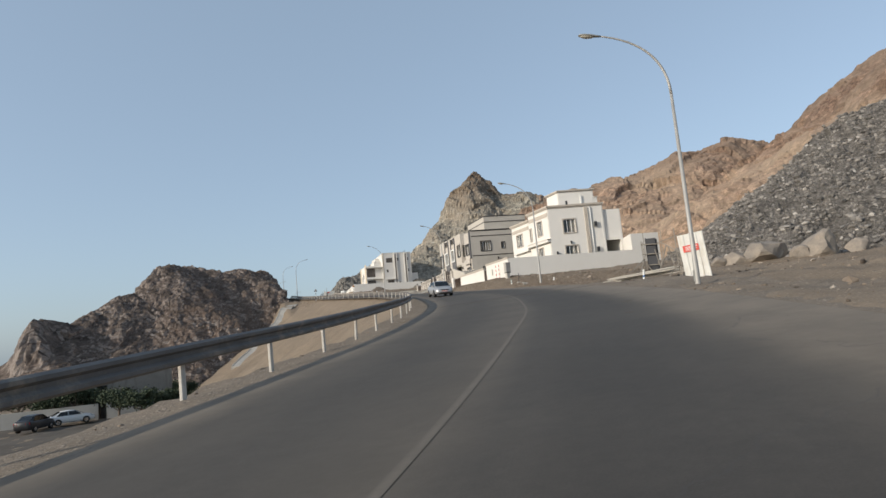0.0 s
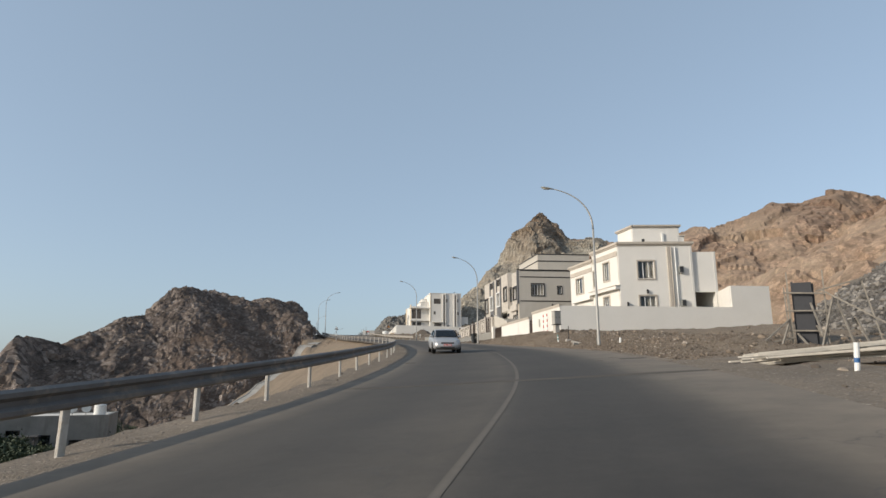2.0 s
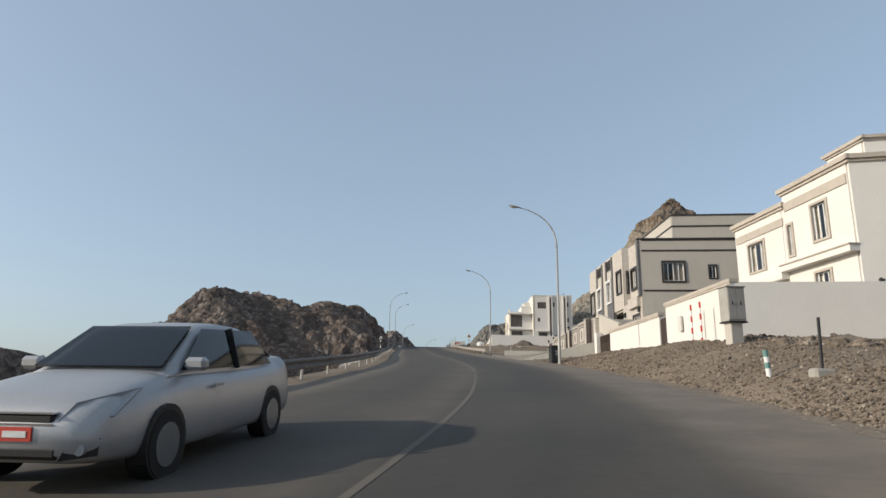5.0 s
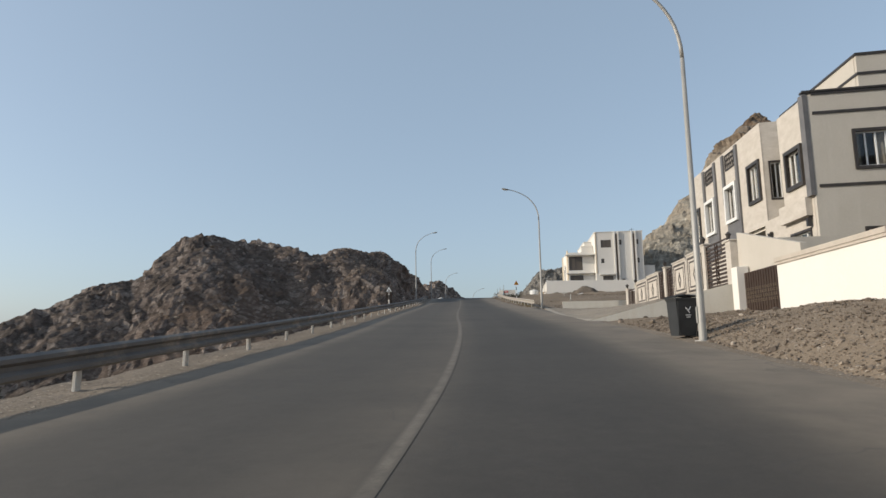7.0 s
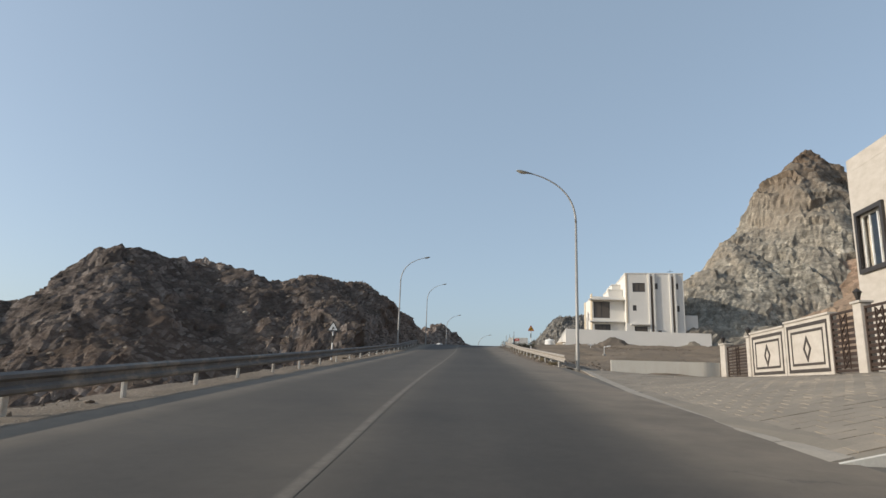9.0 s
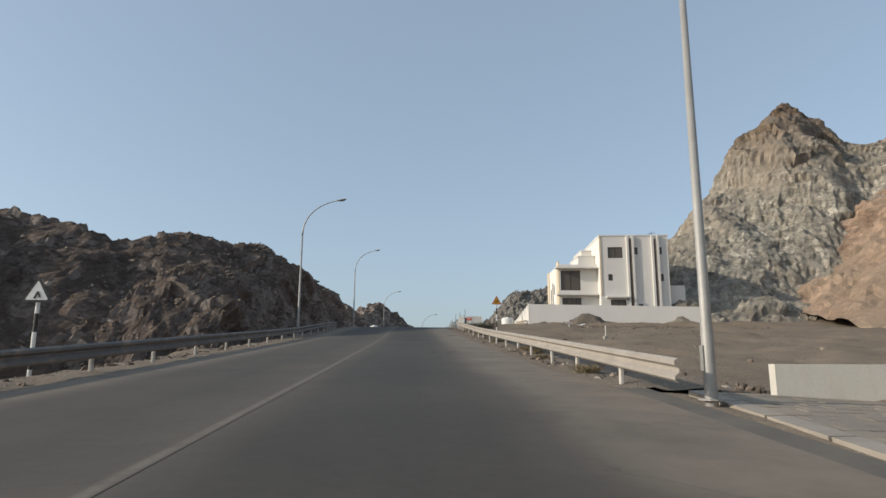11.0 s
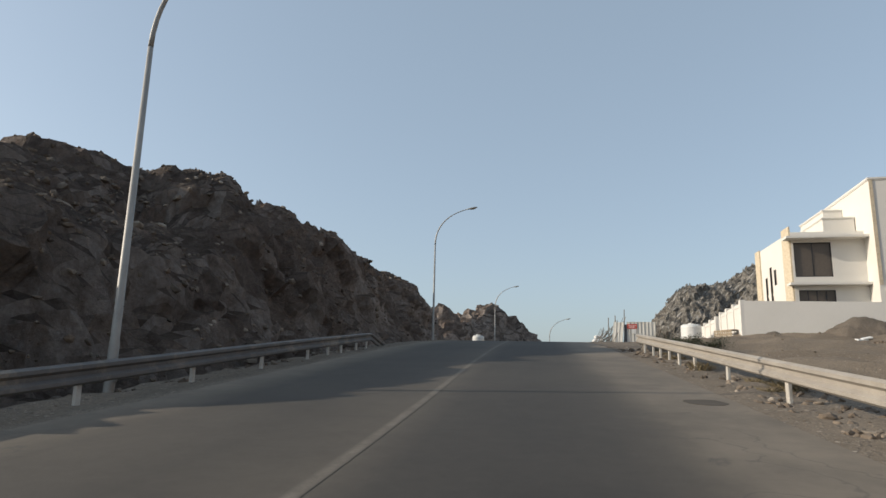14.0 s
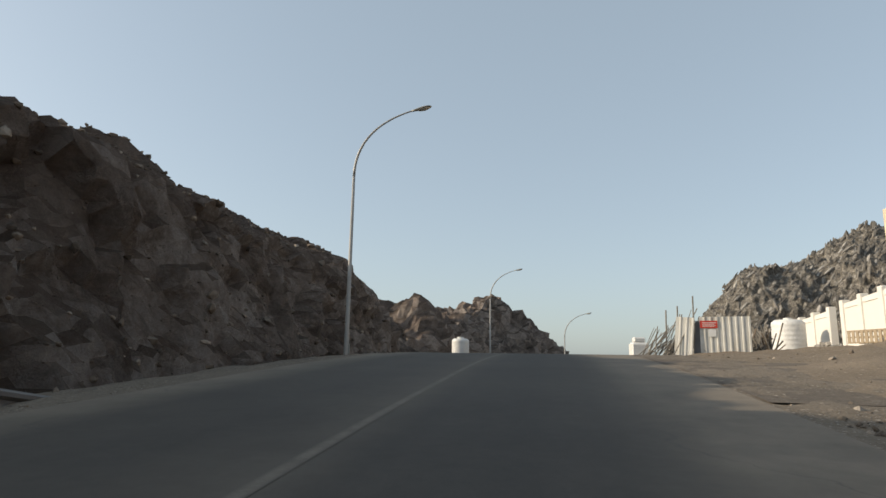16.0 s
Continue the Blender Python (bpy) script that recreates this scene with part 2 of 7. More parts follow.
def rock(name, dark, mid, light, scale=0.35, dust=None, tint=None, relief=0.9, cap=None, streak=None, fresh_fill=None):
    m, n, l, b = node_mat(name)
    a = noise_at(n, l, scale, 12, 0.68)
    c = ramp(n, l, a, [(0.3, dark), (0.5, mid), (0.68, light)])
    strata = noise_at(n, l, scale * 1.6, 8, 0.6, (0.5, 0.7, 2.6))
    c = mix(n, l, 0.55, c, ramp(n, l, strata, [(0.32, grey(0.45)), (0.62, grey(1.15))]), "MULTIPLY")
    v = n.new("ShaderNodeTexVoronoi")
    v.feature = "DISTANCE_TO_EDGE"
    v.inputs["Scale"].default_value = scale * 2.4
    gp = n.new("ShaderNodeNewGeometry")
    wob = n.new("ShaderNodeVectorMath")
    wob.operation = "ADD"
    tn = n.new("ShaderNodeTexNoise")
    tn.inputs["Scale"].default_value = 1.1
    l.new(gp.outputs["Position"], tn.inputs["Vector"])
    l.new(gp.outputs["Position"], wob.inputs[0])
    l.new(tn.outputs["Color"], wob.inputs[1])
    l.new(wob.outputs[0], v.inputs["Vector"])
    crack = ramp(n, l, v.outputs["Distance"], [(0.0, grey(0.5)), (0.09, grey(1.0))])
    c = mix(n, l, 0.6, c, crack, "MULTIPLY")
    c = mix(n, l, 0.8, c, ramp(n, l, noise_at(n, l, scale * 7, 9, 0.72), [(0.3, grey(0.5)), (0.5, grey(1.0)), (0.72, grey(1.5))]), "MULTIPLY")
    cell = n.new("ShaderNodeTexVoronoi")
    cell.inputs["Scale"].default_value = scale * 4.2
    l.new(wob.outputs[0], cell.inputs["Vector"])
    tone = n.new("ShaderNodeSeparateColor")
    l.new(cell.outputs["Color"], tone.inputs[0])
    c = mix(n, l, 0.85, c, ramp(n, l, tone.outputs[0], [(0.0, grey(0.62)), (0.6, grey(1.0)), (0.92, grey(1.3)), (1.0, grey(1.7))]), "MULTIPLY")
    c = mix(n, l, 0.7, c, ramp(n, l, noise_at(n, l, scale * 26, 6, 0.75), [(0.32, grey(0.5)), (0.68, grey(1.45))]), "MULTIPLY")
    if streak:
        st = noise_at(n, l, scale * 2.2, 6, 0.6, (1.6, 1.6, 0.35))
        c = mix(n, l, ramp(n, l, st, [(0.56, grey(0)), (0.66, grey(0.75))]), c, streak)
    if tint:
        c = mix(n, l, ramp(n, l, noise_at(n, l, 0.035, 5, 0.6), [(0.42, grey(0)), (0.6, grey(1))]), c, mix(n, l, 0.6, c, tint))
    if cap:
        # another bed of rock above a ragged level
        pz = n.new("ShaderNodeSeparateXYZ")
        l.new(gp.outputs["Position"], pz.inputs[0])
        lv = n.new("ShaderNodeMath")
        lv.operation = "MULTIPLY_ADD"
        l.new(noise_at(n, l, 0.045, 6, 0.65), lv.inputs[0])
        lv.inputs[1].default_value = cap[2]
        l.new(pz.outputs[2], lv.inputs[2])
        mr = n.new("ShaderNodeMapRange")
        mr.inputs["From Min"].default_value, mr.inputs["From Max"].default_value = cap[0], cap[1]
        l.new(lv.outputs[0], mr.inputs["Value"])
        c = mix(n, l, mr.outputs[0], c, mix(n, l, 1.0, c, cap[3], "MULTIPLY"))
    if fresh_fill:
        # slabs of newer, paler rock on steep faces, lightened further for missing fill light
        st = n.new("ShaderNodeSeparateXYZ")
        l.new(gp.outputs["True Normal"], st.inputs[0])
        slab_cell = n.new("ShaderNodeTexVoronoi")
        slab_cell.inputs["Scale"].default_value = 0.42
        l.new(wob.outputs[0], slab_cell.inputs["Vector"])
        pick = n.new("ShaderNodeSeparateColor")
        l.new(slab_cell.outputs["Color"], pick.inputs[0])
        f = mix(n, l, 1.0, ramp(n, l, st.outputs[2], [(0.30, grey(1)), (0.62, grey(0))]), ramp(n, l, pick.outputs[1], [(0.15, grey(0.3)), (0.65, grey(0.95))]), "MULTIPLY")
        f = mix(n, l, 1.0, f, ramp(n, l, noise_at(n, l, 1.3, 8, 0.7), [(0.34, grey(0.35)), (0.55, grey(1))]), "MULTIPLY")
        shade = mix(n, l, 0.75, fresh_fill, ramp(n, l, noise_at(n, l, 4.5, 8, 0.75), [(0.32, grey(0.55)), (0.66, grey(1.25))]), "MULTIPLY")
        c = mix(n, l, f, c, shade)
    if dust:
        up = n.new("ShaderNodeSeparateXYZ")
        l.new(gp.outputs["Normal"], up.inputs[0])
        f = ramp(n, l, up.outputs[2], [(0.66, grey(0)), (0.95, grey(0.65))])
        c = mix(n, l, f, c, dust)
    l.new(c, b.inputs["Base Color"])
    b.inputs["Roughness"].default_value = 0.95
    b.inputs["Specular IOR Level"].default_value = 0.2
    bump(n, l, b, noise_at(n, l, 2.6, 12, 0.8), relief, 0.5)
    return m


def plain(name, c, rough=0.5, metal=0.0, var=0.12, scale=6.0):
    return surface(name, tuple(k * (1 - var) for k in c), tuple(min(1, k * (1 + var)) for k in c), scale, rough, 0.12, 60, 0.004, metal)


def glass_mat(name, tint, rough=0.04):
    m, n, l, b = node_mat(name)
    b.inputs["Base Color"].default_value = (*tint, 1)
    b.inputs["Roughness"].default_value = rough
    b.inputs["Transmission Weight"].default_value = 1.0
    b.inputs["IOR"].default_value = 1.45
    return m


WHITE = surface("white_render_wall", (0.715, 0.69, 0.64), (0.77, 0.745, 0.70), 0.4, 0.9, 0.15, 30, 0.004, stain=((0.69, 0.66, 0.61), 0.35, (1.6, 1.6, 0.5)))
OFFWHITE = surface("cream_render_wall", (0.60, 0.57, 0.505), (0.66, 0.63, 0.565), 0.5, 0.9, 0.15, 30, 0.004, stain=((0.52, 0.47, 0.40), 0.6, (2.5, 2.5, 0.4)))
GREYWALL = surface("pale_grey_render_wall", (0.47, 0.435, 0.38), (0.52, 0.485, 0.43), 0.5, 0.9, 0.15, 30, 0.004, stain=((0.48, 0.45, 0.40), 0.6, (2.5, 2.5, 0.4)))
TRAVERTINE = surface("cream_stone_cladding", (0.45, 0.405, 0.35), (0.58, 0.54, 0.485), 1.3, 0.75, 0.25, 18, 0.006, squash=(1, 1, 2.2))
BEIGE = surface("beige_stone_trim", (0.43, 0.38, 0.32), (0.53, 0.475, 0.41), 1.6, 0.8, 0.2, 30, 0.004)
DARKSTONE = surface("dark_grey_stone_cladding", (0.10, 0.10, 0.105), (0.17, 0.165, 0.165), 1.5, 0.6, 0.2, 25, 0.004)
BLACKTRIM = surface("dark_brown_trim", (0.025, 0.022, 0.02), (0.05, 0.042, 0.038), 2, 0.5, 0.1, 40, 0.003)
INLAY = surface("dark_brown_stone_inlay", (0.045, 0.037, 0.032), (0.075, 0.062, 0.053), 2, 0.6, 0.15, 30, 0.003)
ROUGHSTONE = surface("split_yellow_stone", (0.52, 0.41, 0.27), (0.74, 0.66, 0.52), 3.0, 0.9, 0.8, 9, 0.03, squash=(1, 1, 2.4))
ALU = plain("white_window_frame", (0.75, 0.75, 0.74), 0.4)
DARKFRAME = plain("dark_window_frame", (0.03, 0.03, 0.032), 0.4)
GLASS = glass_mat("window_glass", (0.55, 0.58, 0.60))
CURTAIN = surface("beige_curtain", (0.55, 0.47, 0.37), (0.66, 0.58, 0.48), 3, 0.9, 0.3, 30, 0.01, squash=(3, 3, 0.2))
ROOM = plain("dim_room_wall", (0.32, 0.30, 0.27), 0.9)
# darkened steel: the shaded side of the left rail is put into its colour
GALV = surface("shaded_galvanised_steel", (0.13, 0.123, 0.118), (0.19, 0.18, 0.172), 1.5, 0.65, 0.15, 60, 0.002, 0.2, stain=((0.34, 0.29, 0.23), 1.2, (1, 1, 1)))
POSTPAINT = surface("dusty_white_post", (0.46, 0.43, 0.38), (0.62, 0.595, 0.545), 5, 0.7, 0.2, 60, 0.004, stain=((0.36, 0.30, 0.23), 4))
LAMPPOLE = surface("pale_grey_lamp_pole", (0.33, 0.32, 0.30), (0.42, 0.41, 0.385), 2, 0.55, 0.1, 50, 0.002, 0.2)
LAMPHEAD = plain("grey_lamp_housing", (0.30, 0.30, 0.28), 0.5, 0.1)
LENS = plain("milky_lamp_lens", (0.55, 0.52, 0.44), 0.25)
PLASTIC = surface("dark_grey_bin_plastic", (0.018, 0.02, 0.022), (0.034, 0.036, 0.038), 4, 0.55, 0.1, 60, 0.002)
RUBBER = plain("black_rubber", (0.015, 0.015, 0.015), 0.85)
TIMBER = surface("weathered_timber", (0.17, 0.152, 0.128), (0.30, 0.27, 0.228), 3, 0.9, 0.4, 30, 0.006, squash=(1, 1, 1))
SHEET = surface("dusty_white_metal_sheet", (0.56, 0.55, 0.50), (0.70, 0.69, 0.65), 1.2, 0.6, 0.15, 40, 0.003, stain=((0.42, 0.36, 0.28), 1.5, (2, 2, 0.4)))
REDSIGN = plain("red_sign_paint", (0.55, 0.05, 0.03), 0.5)
WHITEPAINT = plain("white_paint", (0.75, 0.75, 0.73), 0.5)
BLACKPAINT = plain("black_paint", (0.02, 0.02, 0.02), 0.5)
YELLOWPAINT = plain("orange_yellow_sign_paint", (0.72, 0.36, 0.02), 0.45)
TANK = plain("white_plastic_tank", (0.72, 0.72, 0.70), 0.45)
BROWNMETAL = surface("brown_gate_metal", (0.045, 0.028, 0.020), (0.075, 0.05, 0.038), 3, 0.5, 0.1, 50, 0.002, 0.2)
CONCRETE = surface("raw_concrete", (0.30, 0.28, 0.25), (0.42, 0.40, 0.36), 1.2, 0.9, 0.3, 25, 0.01, stain=((0.24, 0.21, 0.18), 0.8))
KERB = surface("kerb_concrete", (0.27, 0.24, 0.20), (0.36, 0.325, 0.275), 1.2, 0.9, 0.3, 25, 0.006, stain=((0.34, 0.29, 0.23), 1.0))
PAVER = surface("dusty_grey_paver", (0.215, 0.187, 0.150), (0.29, 0.25, 0.20), 0.7, 0.92, 0.4, 30, 0.006, stain=((0.31, 0.26, 0.20), 0.35))
JOINTSAND = surface("dusty_joint_sand", (0.20, 0.174, 0.138), (0.26, 0.225, 0.178), 0.8, 0.95, 0.4, 30, 0.006)
PALETIMBER = surface("pale_sawn_timber", (0.46, 0.42, 0.355), (0.62, 0.575, 0.505), 3, 0.9, 0.4, 30, 0.006)
# opaque panes; the brown seen in the window openings is in their colour
BROWNPANE = plain("opaque_brown_pane", (0.12, 0.098, 0.08), 0.35)
# paler copy of the rail steel, dust stains plus sunlight put into the colour
SUNLITSTEEL = surface("dusty_sunlit_steel", (0.30, 0.27, 0.235), (0.40, 0.365, 0.32), 1.5, 0.75, 0.15, 60, 0.002, 0.0, stain=((0.27, 0.235, 0.19), 1.2))


def pebbly(name, c1, c2, stone, few=0.45, relief=0.8):
    """Dusty earth strewn with pebbles of two sizes."""
    m, n, l, b = node_mat(name)
    c = ramp(n, l, noise_at(n, l, 0.22, 9, 0.7), [(0.3, c1), (0.7, c2)])
    c = mix(n, l, 0.6, c, ramp(n, l, noise_at(n, l, 9, 5, 0.75), [(0.3, grey(0.55)), (0.7, grey(1.2))]), "MULTIPLY")
    heights = []
    for scale, share in ((11.0, few * 0.8), (29.0, few * 1.2)):
        g = n.new("ShaderNodeNewGeometry")
        v = n.new("ShaderNodeTexVoronoi")
        v.inputs["Scale"].default_value = scale
        l.new(g.outputs["Position"], v.inputs["Vector"])
        tone = n.new("ShaderNodeSeparateColor")
        l.new(v.outputs["Color"], tone.inputs[0])
        body = ramp(n, l, v.outputs["Distance"], [(0.28, grey(1)), (0.42, grey(0))])
        pick = ramp(n, l, tone.outputs[0], [(1 - share, grey(0)), (1 - share + 0.04, grey(1))])
        f = mix(n, l, 1.0, body, pick, "MULTIPLY")
        shade = ramp(n, l, tone.outputs[1], [(0.0, tuple(k * 0.5 for k in stone)), (0.7, stone), (1.0, tuple(k * 1.8 for k in stone))])
        c = mix(n, l, f, c, shade)
        heights.append(f)
    l.new(c, b.inputs["Base Color"])
    b.inputs["Roughness"].default_value = 0.97
    b.inputs["Specular IOR Level"].default_value = 0.2
    bump(n, l, b, mix(n, l, 0.4, heights[0], heights[1]), relief, 0.045)
    return m


EARTH = pebbly("stony_brown_earth", (0.172, 0.134, 0.097), (0.27, 0.213, 0.155), (0.228, 0.194, 0.157))
SPOIL = pebbly("dark_spoil_earth", (0.12, 0.099, 0.08), (0.19, 0.158, 0.127), (0.165, 0.145, 0.122))
GRAVEL = pebbly("dusty_gravel_verge", (0.160, 0.130, 0.099), (0.242, 0.198, 0.152), (0.225, 0.195, 0.162), 0.6)
STONES = surface("grey_brown_stones", (0.16, 0.145, 0.13), (0.34, 0.29, 0.235), 1.2, 0.95, 0.7, 12, 0.03)
# the pale steep-face colour also lifts the shade on the cut face
HILLROCK = rock("dark_brown_hill_rock", (0.056, 0.044, 0.038), (0.155, 0.122, 0.104), (0.34, 0.272, 0.225), 0.42, dust=(0.132, 0.104, 0.080), tint=(0.165, 0.115, 0.085), relief=1.0, fresh_fill=(0.43, 0.37, 0.33))
BROWNROCK = rock("orange_brown_mountain_rock", (0.19, 0.128, 0.092), (0.305, 0.208, 0.146), (0.395, 0.285, 0.205), 0.16, dust=(0.325, 0.235, 0.168), tint=(0.345, 0.275, 0.20), relief=0.6, cap=(50, 66, 16, (0.62, 0.60, 0.62)))
PALEROCK = rock("grey_green_mountain_rock", (0.185, 0.168, 0.138), (0.285, 0.262, 0.215), (0.43, 0.40, 0.335), 0.26, dust=(0.26, 0.235, 0.188), relief=0.6, streak=(0.44, 0.405, 0.34), tint=(0.27, 0.225, 0.175), cap=(60, 76, 22, (0.56, 0.46, 0.40)))
GREYROCK = rock("grey_streaked_rock", (0.125, 0.115, 0.10), (0.24, 0.22, 0.19), (0.40, 0.37, 0.33), 0.8, dust=(0.16, 0.14, 0.12), streak=(0.42, 0.40, 0.37))
SCREE = rock("dark_grey_scree", (0.09, 0.084, 0.077), (0.19, 0.175, 0.158), (0.33, 0.305, 0.275), 1.1, dust=(0.19, 0.165, 0.14))
SCRUB = surface("dry_straw_scrub", (0.20, 0.155, 0.085), (0.30, 0.245, 0.15), 5, 0.95, 0.3, 40, 0.01)
LEAF = surface("dark_green_foliage", (0.022, 0.036, 0.016), (0.05, 0.07, 0.032), 3, 0.8, 0.2, 40, 0.005)
BARK = surface("grey_bark", (0.12, 0.09, 0.07), (0.2, 0.16, 0.12), 6, 0.95, 0.4, 40, 0.01)


def asphalt():
    m, n, l, b = node_mat("worn_grey_asphalt")
    c = ramp(n, l, noise_at(n, l, 0.25, 8, 0.6), [(0.3, (0.030, 0.0262, 0.0225)), (0.7, (0.053, 0.046, 0.0382))])
    fine = noise_at(n, l, 70, 3, 0.8)
    c = mix(n, l, 0.6, c, ramp(n, l, fine, [(0.3, grey(0.5)), (0.7, grey(1.3))]), "MULTIPLY")
    uv = n.new("ShaderNodeTexCoord")
    sep = n.new("ShaderNodeSeparateXYZ")
    l.new(uv.outputs["UV"], sep.inputs[0])
    mp = n.new("ShaderNodeMapping")
    mp.inputs["Scale"].default_value = (9, 0.35, 1)
    l.new(uv.outputs["UV"], mp.inputs["Vector"])
    streak = n.new("ShaderNodeTexNoise")
    streak.inputs["Scale"].default_value, streak.inputs["Detail"].default_value = 1.0, 6
    l.new(mp.outputs[0], streak.inputs["Vector"])
    c = mix(n, l, 0.5, c, ramp(n, l, streak.outputs["Fac"], [(0.3, grey(0.62)), (0.7, grey(1.22))]), "MULTIPLY")
    c = mix(n, l, 0.7, c, ramp(n, l, noise_at(n, l, 5.0, 8, 0.75), [(0.32, grey(0.72)), (0.68, grey(1.22))]), "MULTIPLY")
    # dust that gathers along the edges and between the lanes
    edge = ramp(n, l, sep.outputs[0], [(0.0, grey(1)), (0.06, grey(0.7)), (0.14, grey(0.2)), (0.32, grey(0.13)), (0.42, grey(0.24)),
                                       (0.48, grey(0.34)), (0.54, grey(0.08)), (0.66, grey(0.03)), (0.75, grey(0.08)), (0.80, grey(0.26)), (0.86, grey(0.78)), (1.0, grey(1))])
    wob = mix(n, l, 1.0, edge, ramp(n, l, noise_at(n, l, 0.7, 9, 0.7), [(0.3, grey(0.5)), (0.65, grey(1.0))]), "MULTIPLY")
    # more of it lies higher up the hill
    hy = n.new("ShaderNodeSeparateXYZ")
    gy = n.new("ShaderNodeNewGeometry")
    l.new(gy.outputs["Position"], hy.inputs[0])
    up = n.new("ShaderNodeMapRange")
    up.inputs["From Min"].default_value, up.inputs["From Max"].default_value = 50, 135
    up.inputs["To Min"].default_value = 0.92
    l.new(hy.outputs[1], up.inputs["Value"])
    wob = mix(n, l, 1.0, wob, up.outputs[0], "MULTIPLY")
    c = mix(n, l, wob, c, (0.215, 0.176, 0.132))
    # old patches and oil
    oil = ramp(n, l, noise_at(n, l, 0.55, 5, 0.6), [(0.60, grey(0)), (0.72, grey(0.22))])
    c = mix(n, l, oil, c, (0.034, 0.031, 0.029))
    v = n.new("ShaderNodeTexVoronoi")
    v.feature = "DISTANCE_TO_EDGE"
    v.inputs["Scale"].default_value = 0.16
    wv = n.new("ShaderNodeVectorMath")
    wv.operation = "ADD"
    g = n.new("ShaderNodeNewGeometry")
    tn = n.new("ShaderNodeTexNoise")
    tn.inputs["Scale"].default_value, tn.inputs["Detail"].default_value = 0.5, 8
    sc = n.new("ShaderNodeVectorMath")
    sc.operation = "SCALE"
    sc.inputs[3].default_value = 3.0
    l.new(g.outputs["Position"], tn.inputs["Vector"])
    l.new(tn.outputs["Color"], sc.inputs[0])
    l.new(g.outputs["Position"], wv.inputs[0]), l.new(sc.outputs[0], wv.inputs[1])
    l.new(wv.outputs[0], v.inputs["Vector"])
    c = mix(n, l, ramp(n, l, v.outputs["Distance"], [(0.0, grey(0.45)), (0.004, grey(0.0))]), c, (0.045, 0.042, 0.04))
    l.new(c, b.inputs["Base Color"])
    b.inputs["Roughness"].default_value = 0.85
    bump(n, l, b, fine, 0.25, 0.008)
    return m


def worn_line(paint, name, bare=(0.098, 0.083, 0.066)):
    """Thin road paint, worn through to the dusty asphalt and ragged along its edges."""
    m, n, l, b = node_mat(name)
    uv = n.new("ShaderNodeTexCoord")
    sep = n.new("ShaderNodeSeparateXYZ")
    l.new(uv.outputs["UV"], sep.inputs[0])
    across = ramp(n, l, sep.outputs[0], [(0.0, grey(0)), (0.3, grey(0.85)), (0.5, grey(1)), (0.7, grey(0.85)), (1.0, grey(0))])
    worn = ramp(n, l, noise_at(n, l, 2.2, 10, 0.75), [(0.34, grey(0.1)), (0.60, grey(0.95))])
    grain = ramp(n, l, noise_at(n, l, 26, 6, 0.75), [(0.3, grey(0.45)), (0.6, grey(1.0))])
    f = mix(n, l, 1.0, mix(n, l, 1.0, across, worn, "MULTIPLY"), grain, "MULTIPLY")
    l.new(mix(n, l, f, bare, paint), b.inputs["Base Color"])
    b.inputs["Roughness"].default_value = 0.88
    return m


ASPHALT = asphalt()
PAINTLINE, FAINTLINE = worn_line((0.178, 0.154, 0.124), "worn_road_paint", (0.088, 0.075, 0.06)), worn_line((0.126, 0.108, 0.087), "faint_road_paint", (0.094, 0.080, 0.064))
PATCH = surface("dark_asphalt_patch", (0.062, 0.050, 0.038), (0.098, 0.080, 0.061), 0.8, 0.97, 0.3, 60, 0.006, stain=((0.065, 0.06, 0.053), 0.7))
DUSTROAD = surface("dusty_asphalt_edge", (0.105, 0.094, 0.078), (0.165, 0.145, 0.118), 0.8, 0.9, 0.4, 60, 0.006, stain=((0.085, 0.078, 0.068), 0.9))
DIMWALL = surface("stained_grey_wall", (0.20, 0.19, 0.17), (0.29, 0.275, 0.25), 0.6, 0.92, 0.2, 25, 0.005, stain=((0.15, 0.135, 0.115), 0.5, (2.5, 2.5, 0.4)))


# ---- the line of the road ----
CENTRE = np.array([(-24, -62), (-17, -42), (-11.5, -22), (-6, -8.5), (-1.2, 0.6), (1.6, 5.6), (4.6, 11.3), (8.2, 18.6), (11, 25.5), (13.2, 31.5), (15.6, 39.5),
                   (17.4, 47), (18.9, 54), (20.3, 63), (21.1, 72), (21.5, 80), (21.3, 90), (20.7, 100), (19.9, 110), (19.2, 120),
                   (18.5, 132), (17.6, 146), (16.8, 158), (15.9, 170), (15.1, 182), (14.3, 195), (14.2, 210), (15.8, 228), (20, 245), (27, 262), (42, 285), (64, 310)], float)
CLIMB = np.array([(-70, -6.2), (-30, -2.7), (0, 0.04), (20, 1.8), (40, 3.42), (60, 4.95), (80, 6.45), (100, 7.9), (120, 9.36), (140, 10.9), (155, 12.08),
                  (170, 13.44), (180, 14.3), (190, 15.0), (198, 15.38), (205, 15.45), (213, 15.3), (230, 14.2), (262, 10.5), (300, 5), (315, 2)], float)


def glide(t, T, V):
    """A smooth curve through the values V at T."""
    m = np.gradient(V, T, axis=0)
    k = np.clip(np.searchsorted(T, t) - 1, 0, len(T) - 2)
    h = T[k + 1] - T[k]
    u = (t - T[k]) / h
    if V.ndim > 1:
        h, u = h[:, None], u[:, None]
    return ((1 + 2 * u) * (1 - u) ** 2 * V[k] + u * (1 - u) ** 2 * h * m[k] + u * u * (3 - 2 * u) * V[k + 1] + u * u * (u - 1) * h * m[k + 1])


